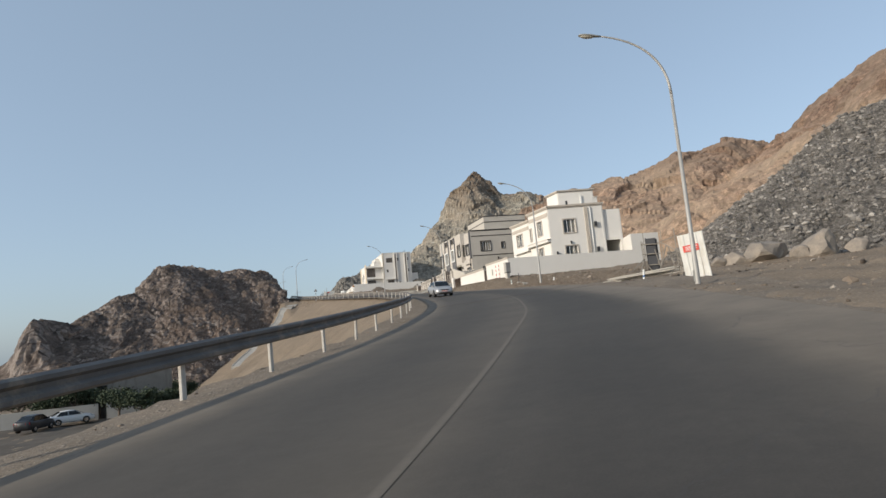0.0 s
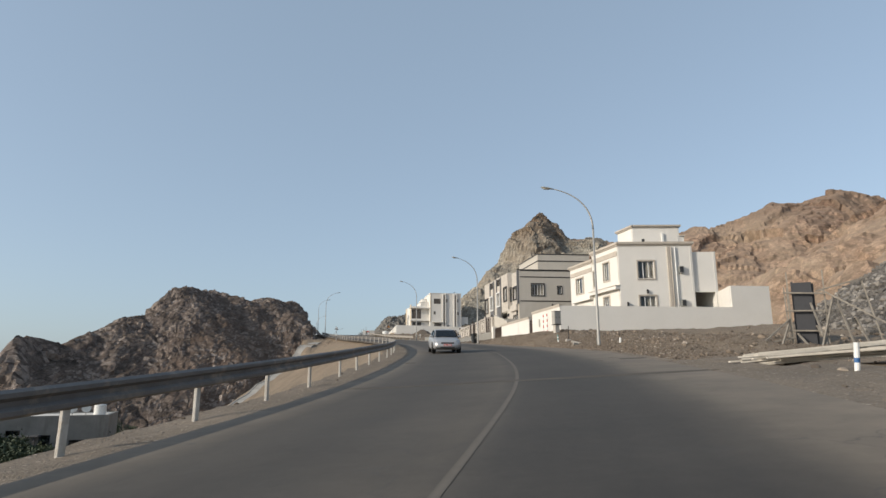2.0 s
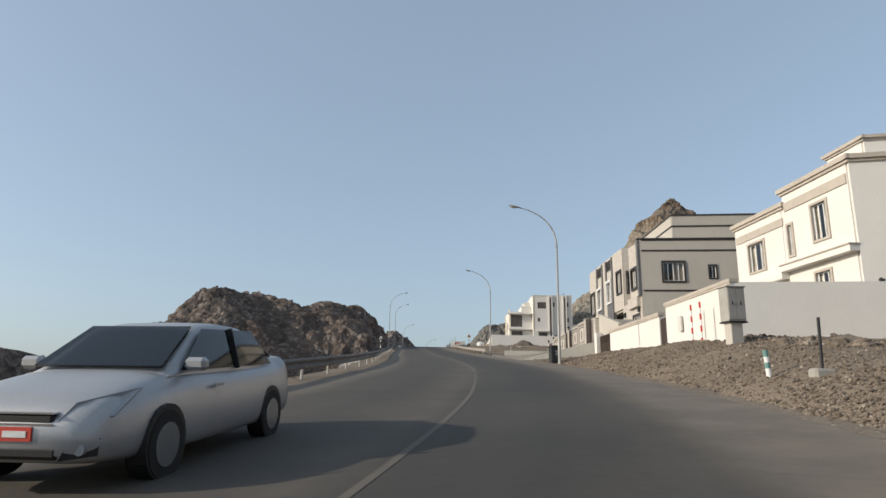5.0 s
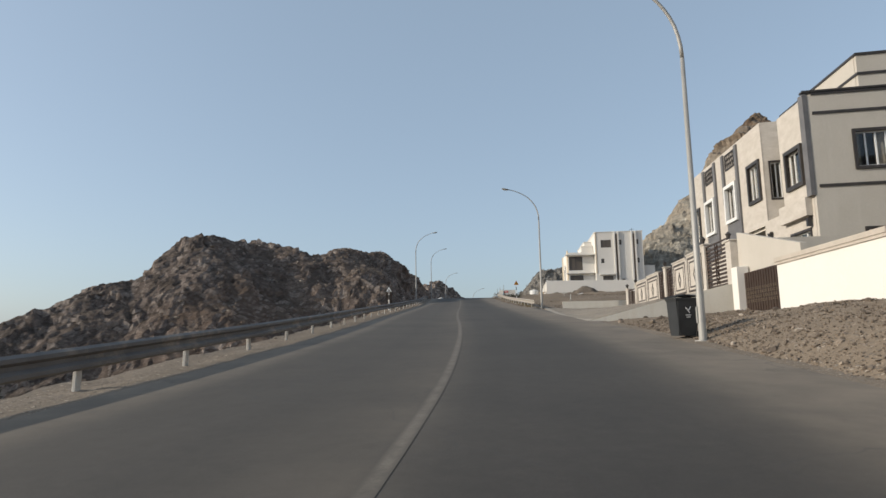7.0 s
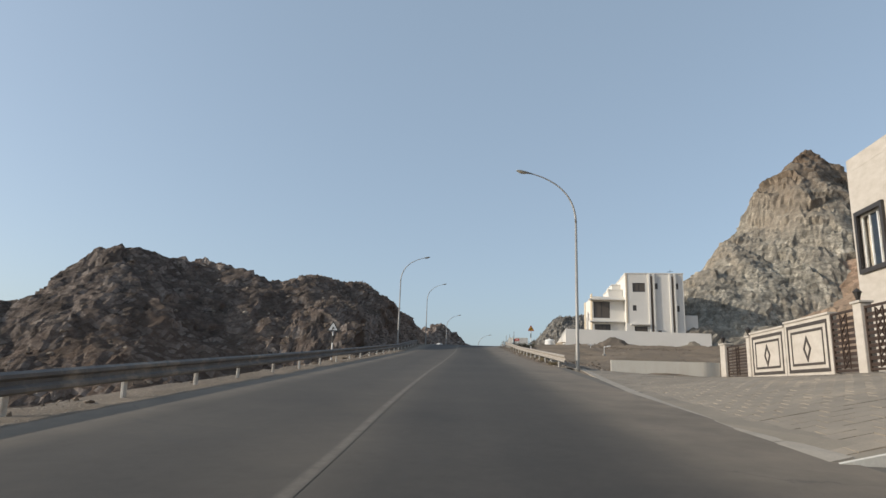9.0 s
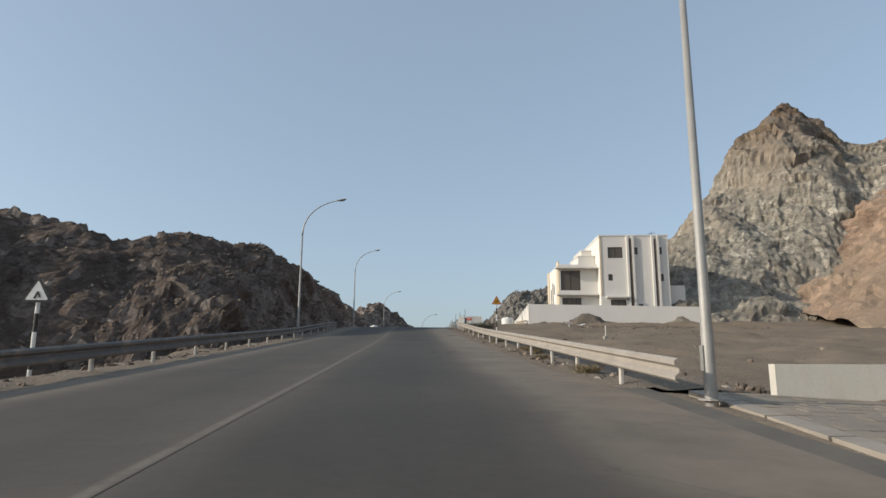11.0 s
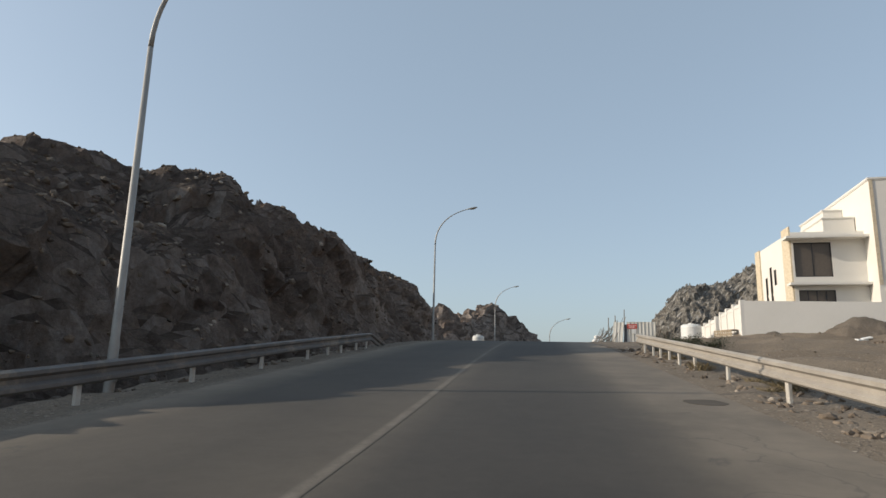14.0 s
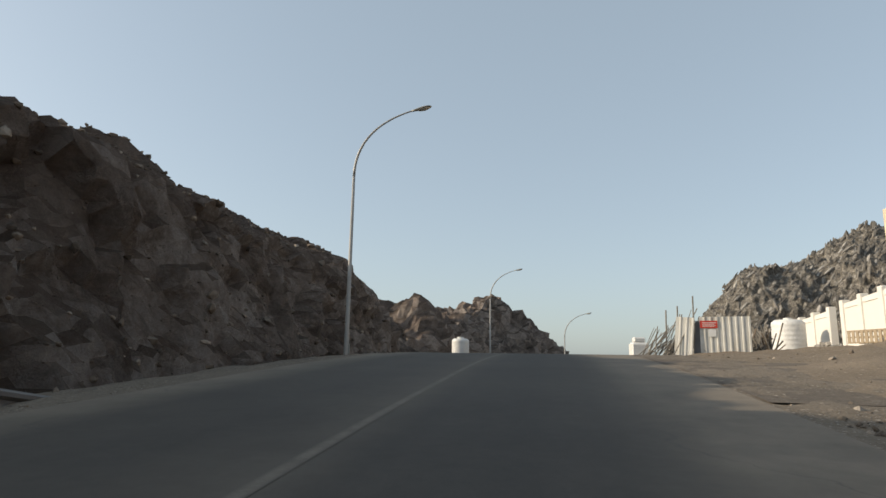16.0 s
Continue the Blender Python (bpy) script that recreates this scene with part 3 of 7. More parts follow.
CUM = np.concatenate([[0], np.cumsum(np.hypot(*np.diff(CENTRE, axis=0).T))])
SS = np.arange(0, CUM[-1], 0.5)
LINE = glide(SS, CUM, CENTRE)
TANG = np.gradient(LINE, axis=0)
TANG /= np.hypot(TANG[:, 0], TANG[:, 1])[:, None]
RIGHT = np.stack([TANG[:, 1], -TANG[:, 0]], -1)
LZ = glide(LINE[:, 1], CLIMB[:, 0], CLIMB[:, 1])
BANK = np.interp(LINE[:, 1], [-60, 20, 45, 75], [0.06, 0.06, 0.045, 0.0])


def road_at(y, d, dz=0.0):
    """A place d metres right of the centre line, where that line passes y."""
    i = int(np.argmin(abs(LINE[:, 1] - y)))
    p = LINE[i] + RIGHT[i] * d
    return Vector((p[0], p[1], LZ[i] + BANK[i] * d + dz))


def heading_at(y):
    i = int(np.argmin(abs(LINE[:, 1] - y)))
    return math.degrees(math.atan2(-TANG[i][0], TANG[i][1]))


def lateral(x, y):
    """For arrays of places: metres right of the centre line, the road's height there, and the line's own y."""
    shape = x.shape
    X = np.stack([x.ravel(), y.ravel()], -1)
    d, z, s = (np.empty(len(X)) for _ in range(3))
    for a in range(0, len(X), 20000):
        q = X[a:a + 20000]
        i = ((q[:, None, 0] - LINE[None, ::2, 0]) ** 2 + (q[:, None, 1] - LINE[None, ::2, 1]) ** 2).argmin(1) * 2
        dd = ((q - LINE[i]) * RIGHT[i]).sum(1)
        along_it = ((q - LINE[i]) * TANG[i]).sum(1)
        d[a:a + 20000], s[a:a + 20000] = dd, LINE[i, 1]
        z[a:a + 20000] = LZ[i] + BANK[i] * np.clip(dd, -6, 6) + np.clip(along_it, -1, 1) * 0.08
    return d.reshape(shape), z.reshape(shape), s.reshape(shape)


def edge_at(y):
    """Metres from the centre line to the right-hand edge of the asphalt."""
    return np.interp(y, [0, 25, 35, 42, 50, 60, 70, 82, 90, 98, 104, 126, 132, 150, 180], [4.9, 4.85, 5.05, 5.3, 5.5, 5.6, 5.75, 5.8, 5.8, 6.1, 6.1, 6.1, 5.5, 5.4, 5.1])


def past_edge(y):
    return edge_at(y) - 4.9


def strip(name, material, d0, d1, lift, y0=-60, y1=300, nd=2, step=1, rough=0.0, drop=(0, 0), shift=None, flare=False, fall=None):
    """A band along the road between the distances d0 and d1 from its centre line."""
    keep = np.where((LINE[:, 1] >= y0) & (LINE[:, 1] <= y1))[0][::step]
    D = np.linspace(d0, d1, nd)
    P = np.empty((len(keep), nd, 3))
    off = D[None, :] + (0 if shift is None else shift(LINE[keep, 1])[:, None])
    if flare:
        off = np.where(off > 0, off * edge_at(LINE[keep, 1])[:, None] / d1, off)
    P[..., :2] = LINE[keep][:, None] + RIGHT[keep][:, None] * off[..., None]
    P[..., 2] = LZ[keep][:, None] + BANK[keep][:, None] * off + lift + np.linspace(drop[0], drop[1], nd)
    if fall is not None:
        P[..., 2] += fall(LINE[keep, 1])[:, None] * np.linspace(0, 1, nd)
    if rough:
        P[..., 2] += rough * fbm(P * 1.7, 3, 5) * np.clip((abs(D) - abs(D).min()) / 0.9, 0, 1)
    ob = mesh_grid(name, P, material, True)
    uv = ob.data.uv_layers.new(name="UVMap")
    vi = np.empty(len(ob.data.loops), np.int64)
    ob.data.loops.foreach_get("vertex_index", vi)
    U = np.stack([np.broadcast_to((D - d0) / (d1 - d0), P.shape[:2]), np.broadcast_to(SS[keep][:, None] / 9, P.shape[:2])], -1).reshape(-1, 2)
    uv.data.foreach_set("uv", U[vi].ravel())
    return ob


road = tagged(strip("road", ASPHALT, -4.5, 4.9, 0.0, nd=15, flare=True), "worn grey asphalt road with dusty edges", "road", kind="structure")
tagged(strip("verge_left", GRAVEL, -6.4, -4.4, -0.022, nd=10, rough=0.06, drop=(-0.08, 0.012)), "pale gravel verge under the guardrail", "verge", kind="structure")
tagged(strip("verge_right", GRAVEL, 4.75, 8.2, -0.03, y0=-60, y1=38, nd=14, rough=0.09, drop=(0.012, 0.24), shift=past_edge, fall=lambda y: np.interp(y, [0, 12, 18, 25, 36, 46], [0, -0.45, -0.5, -0.25, -0.25, 0])), "dusty stony verge beside the road", "verge", kind="structure")
tagged(strip("verge_bank", GRAVEL, 4.78, 5.25, -0.03, y0=37.5, y1=101.5, nd=6, rough=0.05, drop=(0.014, 0.06), shift=past_edge), "stony foot of the bank beside the road", "verge", kind="structure")
tagged(strip("road_apron", DUSTROAD, 4.86, 6.6, -0.012, y0=100, y1=128.5, nd=5), "dusty asphalt apron before the forecourt", "road", kind="structure")
tagged(strip("verge_far", GRAVEL, 4.75, 7.4, -0.03, y0=127.5, y1=222, nd=12, rough=0.07, drop=(0.012, 0.02), shift=past_edge), "dusty gravel verge beside the road", "verge", kind="structure")
tagged(strip("gravel_apron", SPOIL, 5.02, 9.6, -0.012, y0=180, y1=203, nd=12, rough=0.03, drop=(0.004, -0.02), shift=past_edge), "dark gravel shoulder where the rail ends", "verge", kind="structure")
for name, a, b, paint in (("centre_line", -60, 76, FAINTLINE), ("centre_line_far", 76.5, 290, PAINTLINE)):
    ln = strip(name, paint, *((-0.05, 0.05) if a < 0 else (-0.085, 0.085)), 0.004, a, b, 4, shift=lambda y: np.interp(y, [0, 15, 35, 52, 65, 80, 92, 105], [0, 0.08, 0.42, 0.6, 0.5, 0.2, 0.08, 0]))
    tagged(ln, "faded and dusty painted centre line", "road marking", kind="structure")
def patch(y, d, w, L, turn, seed, label, square=3):
    """A thin irregular repair or stain of darker asphalt lying in the road."""
    g = random.Random(seed)
    bm = bmesh.new()
    ring = []
    for k in range(24):
        t = 6.2832 * (k + 0.5) / 24
        f = (abs(math.cos(t)) ** square + abs(math.sin(t)) ** square) ** (-1 / square) * g.uniform(0.9, 1.04)
        ring.append((w / 2 * math.cos(t) * f, L / 2 * math.sin(t) * f))
    prism(bm, ring, -0.02, 0.005)
    pt = part("road_patch", bm, PATCH)
    q, i = road_at(y, d), int(np.argmin(abs(LINE[:, 1] - y)))
    slope = math.degrees(math.atan2(LZ[i + 2] - LZ[i - 2], 2.0))
    pt.matrix_basis = pose(q.x, q.y, q.z, 0, 0, heading_at(y)) @ pose(0, 0, 0, slope, -math.degrees(math.atan(BANK[i])), 0) @ pose(0, 0, 0, 0, 0, turn)
    tagged(pt, label, "road patch", kind="structure")


for k, (y, d, w, L, turn) in enumerate(((40.9, 4.85, 1.0, 0.75, 0), (16.8, 3.0, 0.3, 0.25, 0), (42.0, 4.45, 0.35, 0.12, 10), (40.4, 3.55, 0.22, 0.16, 0), (45.3, -3.75, 0.5, 0.9, 0), (160.3, 4.75, 0.7, 0.7, 15),
                                         (149.8, 4.7, 0.35, 0.22, 0), (139.5, 2.75, 0.4, 0.5, 0), (13.2, 2.55, 0.22, 0.12, 0), (18.6, 2.75, 0.2, 0.14, 0))):
    patch(y, d, w, L, turn, 60 + k, square=9 if k == 0 else 3, label="small dark asphalt repair in the dusty lane")
for k, (y, d, w, L, turn) in enumerate(((139.6, 3.5, 0.07, 1.6, -14), (33.4, 0.6, 9.2, 0.5, 0))):
    patch(y, d, w, L, turn, 80 + k, "narrow dark tar seam across the dusty lane", 9)


# ---- ground ----
def ground_z(x, y):
    d, zr, s = lateral(x, y)
    rise = np.interp(s, [-60, 2, 16, 24, 36, 42, 46, 60, 78, 90, 96, 101, 128, 150, 190, 200, 230], [0.4, 0.2, -0.3, 0.0, 0.0, 0.1, 0.55, 1.0, 1.45, 0.9, 0.35, 0.25, -0.25, -0.25, 0.35, 0.8, 0.85])
    tilt = np.interp(s, [0, 40, 60, 80, 97, 104, 128, 160, 195, 205, 240], [0.07, 0.05, 0.06, 0.02, 0.03, 0.03, 0.0, 0.0, 0.0, 0.02, 0.02])
    t = np.clip((d - edge_at(s) - 0.1) / np.interp(s, [16, 27, 42, 90, 95, 102, 106, 180, 195], [8.0, 4.0, 4.6, 4.6, 3.0, 3.0, 8.0, 8.0, 14.0]), 0, 1)
    bank = np.interp(s, [36, 44, 88, 96], [0, 1, 1, 0])
    right = zr - 0.06 + rise * ((1 - bank) * t * t * (3 - 2 * t) + bank * (1 - (1 - t) ** 2)) + tilt * np.clip(d - 13, 0, 60)
    floor = np.interp(s, [-60, 70, 100, 125, 150, 205, 230, 262, 340], [-5.5, -4.5, -3.0, 5.0, 11.2, 14.6, 13.6, 9, -6])
    deep = np.clip((-d - 11) / 12, 0, 1) * np.clip((200 - s) / 25, 0, 1)
    deep = np.maximum(deep, np.clip((-d - 24) / 26, 0, 1))
    floor = floor * (1 - deep) - 5.0 * deep
    left = np.maximum(zr - 0.15 - 0.62 * np.clip(-d - 5.9, 0, 200), np.minimum(floor, zr - 0.15))
    z = np.where(d > 0, right, left)
    under = np.clip((np.where(d > 0, edge_at(s) + 0.3, 5.2) - abs(d)) / 0.8, 0, 1)
    z = z - 0.3 * under
    amp = np.clip((abs(d) - 5.5) / 6, 0, 1)
    P = np.stack([x, y, 0 * x], -1)
    z = z + amp * (0.22 * fbm(P * 0.25, 4, 11) + 0.10 * fbm(P * 1.1, 3, 12))
    far = np.clip((np.hypot(x - 15, y - 100) - 260) / 300, 0, 1)
    return z * (1 - far) - 30 * far


def spread(lo, a, b, hi, fine, grow=1.25):
    mid = np.arange(a, b, fine)
    out, s, k = [], fine, b
    while k < hi:
        out.append(k)
        s *= grow
        k += s
    out.append(hi)
    low, s, k = [], fine, a
    while k > lo:
        s *= grow
        k -= s
        low.append(max(k, lo))
    return np.concatenate([low[::-1], mid, out])


GX, GY = spread(-2400, -22, 58, 2400, 0.55), spread(-2000, -12, 222, 2600, 0.6)
gx, gy = np.meshgrid(GX, GY, indexing="ij")
GZ = ground_z(gx, gy)
ground = mesh_grid("ground", np.stack([gx, gy, GZ], -1), EARTH, True)
tagged(ground, "bare brown stony earth", "ground", kind="structure")


def lie(x, y):
    """The height of the finished sheet of ground."""
    i, j = np.clip(np.searchsorted(GX, x) - 1, 0, len(GX) - 2), np.clip(np.searchsorted(GY, y) - 1, 0, len(GY) - 2)
    u, v = (x - GX[i]) / (GX[i + 1] - GX[i]), (y - GY[j]) / (GY[j + 1] - GY[j])
    return GZ[i, j] * (1 - u) * (1 - v) + GZ[i + 1, j] * u * (1 - v) + GZ[i, j + 1] * (1 - u) * v + GZ[i + 1, j + 1] * u * v


# ---- hills ----
def ridge_z(x, y, R):
    """Height under a ridge: rows of x, y, z and how steeply the flanks fall."""
    best = np.full(x.shape, -1e9)
    for (ax, ay, az, asl), (bx, by, bz, bsl) in zip(R, R[1:]):
        vx, vy = bx - ax, by - ay
        t = np.clip(((x - ax) * vx + (y - ay) * vy) / (vx * vx + vy * vy), 0, 1)
        r = np.hypot(x - ax - t * vx, y - ay - t * vy)
        sl = asl + (bsl - asl) * t
        z = az + (bz - az) * t - sl * (np.sqrt(r * r + 4) - 2)
        best = np.maximum(best, z)
    return best


def hill(name, xs, ys, R, material, label, blocks, wave, limit=None, seed=0, thick=6.0, calm=0.0):
    x, y = np.meshgrid(xs, ys, indexing="ij")
    warp = np.stack([x, y, 0 * x], -1)
    wx = wave[0] * fbm(warp * wave[1], 4, seed + 20)
    wy = wave[0] * fbm(warp * wave[1] + 31.7, 4, seed + 30)
    z = np.maximum.reduce([ridge_z(x + wx, y + wy, r) for r in R])
    if limit is not None:
        z = np.minimum(z, limit(x, y))
    low = ground_z(x, y) - thick
    z = np.maximum(z, low)
    P = np.stack([x, y, z], -1)
    gxx = np.gradient(P, axis=0)
    gyy = np.gradient(P, axis=1)
    N = np.cross(gxx, gyy)
    N /= np.linalg.norm(N, axis=-1, keepdims=True)
    bury = np.clip((z - low) / 1.0, 0, 1)[..., None] * (1 - calm * np.clip((N[..., 2:] - 0.45) / 0.3, 0, 1))
    for k, (amp, size) in enumerate(blocks):
        q = P / size + 0.55 * np.stack([fbm(P / size * 0.7 + 9 * j, 2, seed + j) for j in range(3)], -1)
        P = P + bury * N * (amp * facets(q, seed + 40 + 9 * k))[..., None]
    ob = mesh_grid(name, P, material)
    return tagged(ob, label, "hill", kind="structure")


HILL_LEFT = [(-50, 136, 0.5, .7), (-42, 134, 2.4, 1.2), (-37, 131, 10.2, 2.6), (-33.5, 137, 9.0, .8), (-29, 142, 11.3, .9), (-27, 145, 14.0, .9), (-24.5, 147, 14.9, .9), (-21.8, 151.5, 15.2, 1.2), (-19.0, 153.5, 20.2, 1.4), (-16, 155, 21.2, .9),
             (-13.5, 162.5, 22.5, .85), (-9.5, 164.5, 22.0, .8), (-7, 166, 20.1, .75), (-4.6, 166.4, 20.4, .7), (-2.6, 167.2, 21.4, .8), (-3, 170.5, 21.4, .7), (-4.5, 178, 22.9, .6), (-7, 187, 22.9, .55), (-6, 199, 22.0, .46), (-3, 208, 19.6, .7), (0, 213, 16.5, 1.0)]
LEFT_CREST = [(4.2, 157, 15.5, 1.1), (2.8, 159, 17.2, 1.0), (2.1, 166, 18.0, .9), (1.8, 170.5, 19.2, 1.4), (1.6, 172.5, 21.5, 1.4), (1.2, 180, 21.6, .6), (0.6, 190, 21.75, .6), (0.2, 200, 21.5, .6), (0.0, 208, 20.6, .8), (0.3, 212.5, 17.6, 1.2)]
CRAG = [(-18.6, 153.7, 21.7, 3.0), (-17.0, 154.6, 22.3, 3.0), (-15.3, 157.0, 22.1, 3.0)]
LEFT_SPUR = [(-4, 169.5, 20.6, .8), (2, 166, 17.9, .9), (5.5, 164, 16.3, 1.0), (7, 156, 14.6, 1.0)]


def cut_face(x, y):
    """The rock is cut back along the road: a steep face above a narrow ditch."""
    d, zr, s = lateral(x, y)
    foot = np.interp(s, [100, 128, 140, 160, 190, 205, 220], [11.0, 10.5, 9.5, 8.6, 7.6, 7.5, 10.0])
    return zr - 0.8 + 2.5 * (-d - foot) + 0.8 * fbm(np.stack([x, y, 0 * x], -1) * 0.3, 3, 77)


hill("hill_left", np.concatenate([spread(-74, -30, 0.9, 1.0, 0.26, 1.05), np.arange(1.12, 10.6, 0.13)]), np.arange(96, 226, 0.3), (HILL_LEFT, LEFT_SPUR, LEFT_CREST, CRAG), HILLROCK,
     "dark brown craggy rock hill cut back beside the road", ((0.8, 4.4), (0.5, 1.9), (0.22, 0.8), (0.08, 0.36)), (1.6, 0.13), cut_face, 3, calm=0.4)
PEAK = [(38, 212, 15.5, .8), (52, 222, 27.5, .8), (68, 231, 40.8, .85), (80, 241, 50.0, .9), (83.2, 243.5, 53.0, 1.0), (86.5, 245.5, 64.0, 1.5), (90.5, 248, 67.5, 1.4), (93.5, 251, 69.6, 1.4), (97, 251, 63.5, 1.3), (103, 250, 58.5, 1.0), (112, 240, 57, .8)]
RIDGE = [(108, 246, 58, .8), (122, 222, 51.5, .7), (134, 204, 54, .62), (150, 201, 58.6, .6), (160, 199.5, 62.8, .6), (168, 199, 63.5, .6), (184, 199, 67.4, .6), (187, 183, 61.5, .6), (187, 170, 60, .6), (191, 156, 63.5, .6),
         (200, 143, 76, .62), (204, 110, 84, .62), (200, 50, 90, .62), (190, -10, 88, .62)]
hill("mountain_peak", np.arange(34, 132, 0.6), np.arange(186, 280, 0.6), (PEAK,), PALEROCK, "pale grey and brown craggy mountain peak", ((1.1, 9), (0.5, 4.0), (0.3, 1.8), (0.22, 0.9)), (4, 0.05), None, 60)
hill("mountain_ridge", np.arange(70, 240, 0.95), np.arange(-10, 285, 0.95), (RIDGE,), BROWNROCK, "orange brown eroded mountain ridge", ((1.7, 16), (0.65, 7), (0.28, 2.6), (0.14, 1.3)), (9, 0.035), None, 90)
SCREE_TOP = [(62.5, 51, 16.0, .72), (65, 45, 22.3, .66), (73, 30, 29.2, .62), (81, 8, 34.6, .62), (92, -24, 40, .62)]


def scree_toe(x, y):
    """Loose rock at its angle of rest above a straight toe."""
    return 3.7 + 0.64 * ((x - 35.8) * 0.81 + (y - 38.3) * 0.58) + 0.5 * fbm(np.stack([x, y, 0 * x], -1) * 0.25, 3, 71)


hill("scree_slope", spread(24, 30, 60, 100, 0.4, 1.12), spread(-40, 6, 66, 80, 0.4, 1.12), (SCREE_TOP,), SCREE, "dark grey slope of loose broken rock", ((0.3, 2.6), (0.18, 0.9), (0.12, 0.42)), (1.2, 0.15), scree_toe, 120)
KNOB = [(-16, 233, 15.5, 1.), (-6, 229, 20.2, 1.), (0.9, 228, 20.6, 1.1), (-0.5, 240, 20.2, 1.), (0.5, 252, 21.6, 1.), (2.6, 263, 25.6, 1.1), (4.6, 264.5, 23.9, 1.7), (6.0, 264, 19.6, 2.0), (8, 263.7, 15.4, 2.0), (10, 263.5, 11, 2.0)]


def knob_cut(x, y):
    d, zr, s = lateral(x, y)
    return zr - 0.8 + 2.4 * (-d - 6.2)


hill("rock_knob", np.arange(-40, 14, 0.5), np.arange(212, 284, 0.5), (KNOB,), HILLROCK, "brown rock outcrop beyond the top of the road", ((1.2, 4.5), (0.8, 1.8), (0.3, 0.8)), (1.5, 0.15), knob_cut, 150)
OUTCROP = [(29.5, 233, 16.6, 1.3), (31.5, 235, 20.3, 1.3), (33.9, 236.6, 24.6, 1.3), (36, 237, 24.7, 1.0), (40.5, 240, 25.3, .9), (44, 241.5, 27.8, .9), (47, 243, 29.8, .9), (53, 246, 28.5, .9), (60, 248, 26, .9)]
hill("rock_outcrop", np.arange(14, 78, 0.4), np.arange(212, 266, 0.4), (OUTCROP,), GREYROCK, "dark grey streaked rock outcrop behind the houses", ((0.6, 4), (0.35, 1.7), (0.25, 0.8), (0.16, 0.45)), (2, 0.1), None, 180)
FAR = [(-62, 160, 3.5, .5), (-85, 185, 5.5, .5), (-125, 205, 6.5, .4), (-190, 190, 7.5, .4), (-265, 140, 8.5, .4), (-320, 60, 9, .4), (-330, -60, 9, .4)]
hill("far_hill", np.arange(-400, -44, 3.5), np.arange(-90, 290, 3.5), (FAR,), HILLROCK, "low dark hills beyond the valley", ((3, 14), (1.5, 6)), (8, 0.03), None, 210)


# ---- guardrails ----
def w_beam(bm, pts, rights):
    """A corrugated rail swept along points."""
    prof = [(-0.02, 0.0), (0.035, 0.04), (0.035, 0.10), (-0.035, 0.15), (-0.035, 0.215), (0.035, 0.265), (0.035, 0.325), (-0.02, 0.365)]
    rings = []
    for p, r in zip(pts, rights):
        front = [p + r * o + Vector((0, 0, h)) for o, h in prof]
        back = [p + r * (o - 0.012) + Vector((0, 0, h)) for o, h in prof[::-1]]
        rings.append([bm.verts.new(q) for q in front + back])
    n = len(rings[0])
    for a, b in zip(rings, rings[1:]):
        for k in range(n):
            bm.faces.new((a[k], a[(k + 1) % n], b[(k + 1) % n], b[k]))
    bm.faces.new(rings[0]), bm.faces.new(rings[-1][::-1])


def guardrail(side, y0, y1, label, ramp_end=0.0, spacing=3.46, begin=0.2, close=0.0):
    rail = root("guardrail", Matrix(), label, "guardrail")

    def off(i):
        return 6.2 if side > 0 else -float(np.interp(LINE[i, 1], [25, 45, 58, 75, 90, 110], [5.5, 5.68, 5.6, 5.45, 5.3, 5.45]))

    ids = [i for i in range(len(LINE)) if y0 <= LINE[i, 1] <= y1]
    first, last = SS[ids[0]], SS[ids[-1]]
    s, posts = first + begin, []
    while s < last - (2.8 if ramp_end else 1.2):
        posts.append(s)
        s += (3.62 if side < 0 and s < 159 else spacing) if s < last - close else spacing / 2
    base = {}
    for s in posts:
        i = int(round(s / 0.5))
        d = off(i)
        p = LINE[i] + RIGHT[i] * (d + 0.09 * side)
        ob = part("post", boxed(-0.036, -0.065, -0.75, 0.036, 0.065, 0.66, bevel=0.012), POSTPAINT, rail) if not base else new("post", base["me"])
        base["me"] = ob.data
        ob.parent = rail
        ob.matrix_basis = pose(p[0], p[1], LZ[i] + 0.35 * BANK[i] * d - 0.1, random.uniform(-1.5, 1.5), random.uniform(-1.5, 1.5), heading_at(LINE[i, 1]) + random.uniform(-4, 4))
    step = 8
    for a in range(0, len(ids) - 1, step):
        run = ids[a:a + step + 1]
        pts = []
        for i in run:
            drop = ramp_end * max(0, (SS[i] - (last - 3)) / 3) * 0.72
            d = off(i)
            q = LINE[i] + RIGHT[i] * d
            pts.append(Vector((q[0], q[1], LZ[i] + (0.05 if side < 0 else 0.35) * BANK[i] * d + (0.255 if side < 0 else 0.33) - drop)))
        if a:
            pts[0] = pts[0] - (pts[1] - pts[0]) * 0.25
        bm = bmesh.new()
        w_beam(bm, pts, [Vector((*(-side * RIGHT[i]), 0)) for i in run])
        # left beams take the shade-toned steel, right beams the sunlit tone
        part("beam", bm, GALV if side < 0 else SUNLITSTEEL, rail)
    return rail


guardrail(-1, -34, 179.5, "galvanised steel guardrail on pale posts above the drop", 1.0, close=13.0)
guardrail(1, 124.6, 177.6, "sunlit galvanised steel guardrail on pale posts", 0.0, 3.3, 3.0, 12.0)


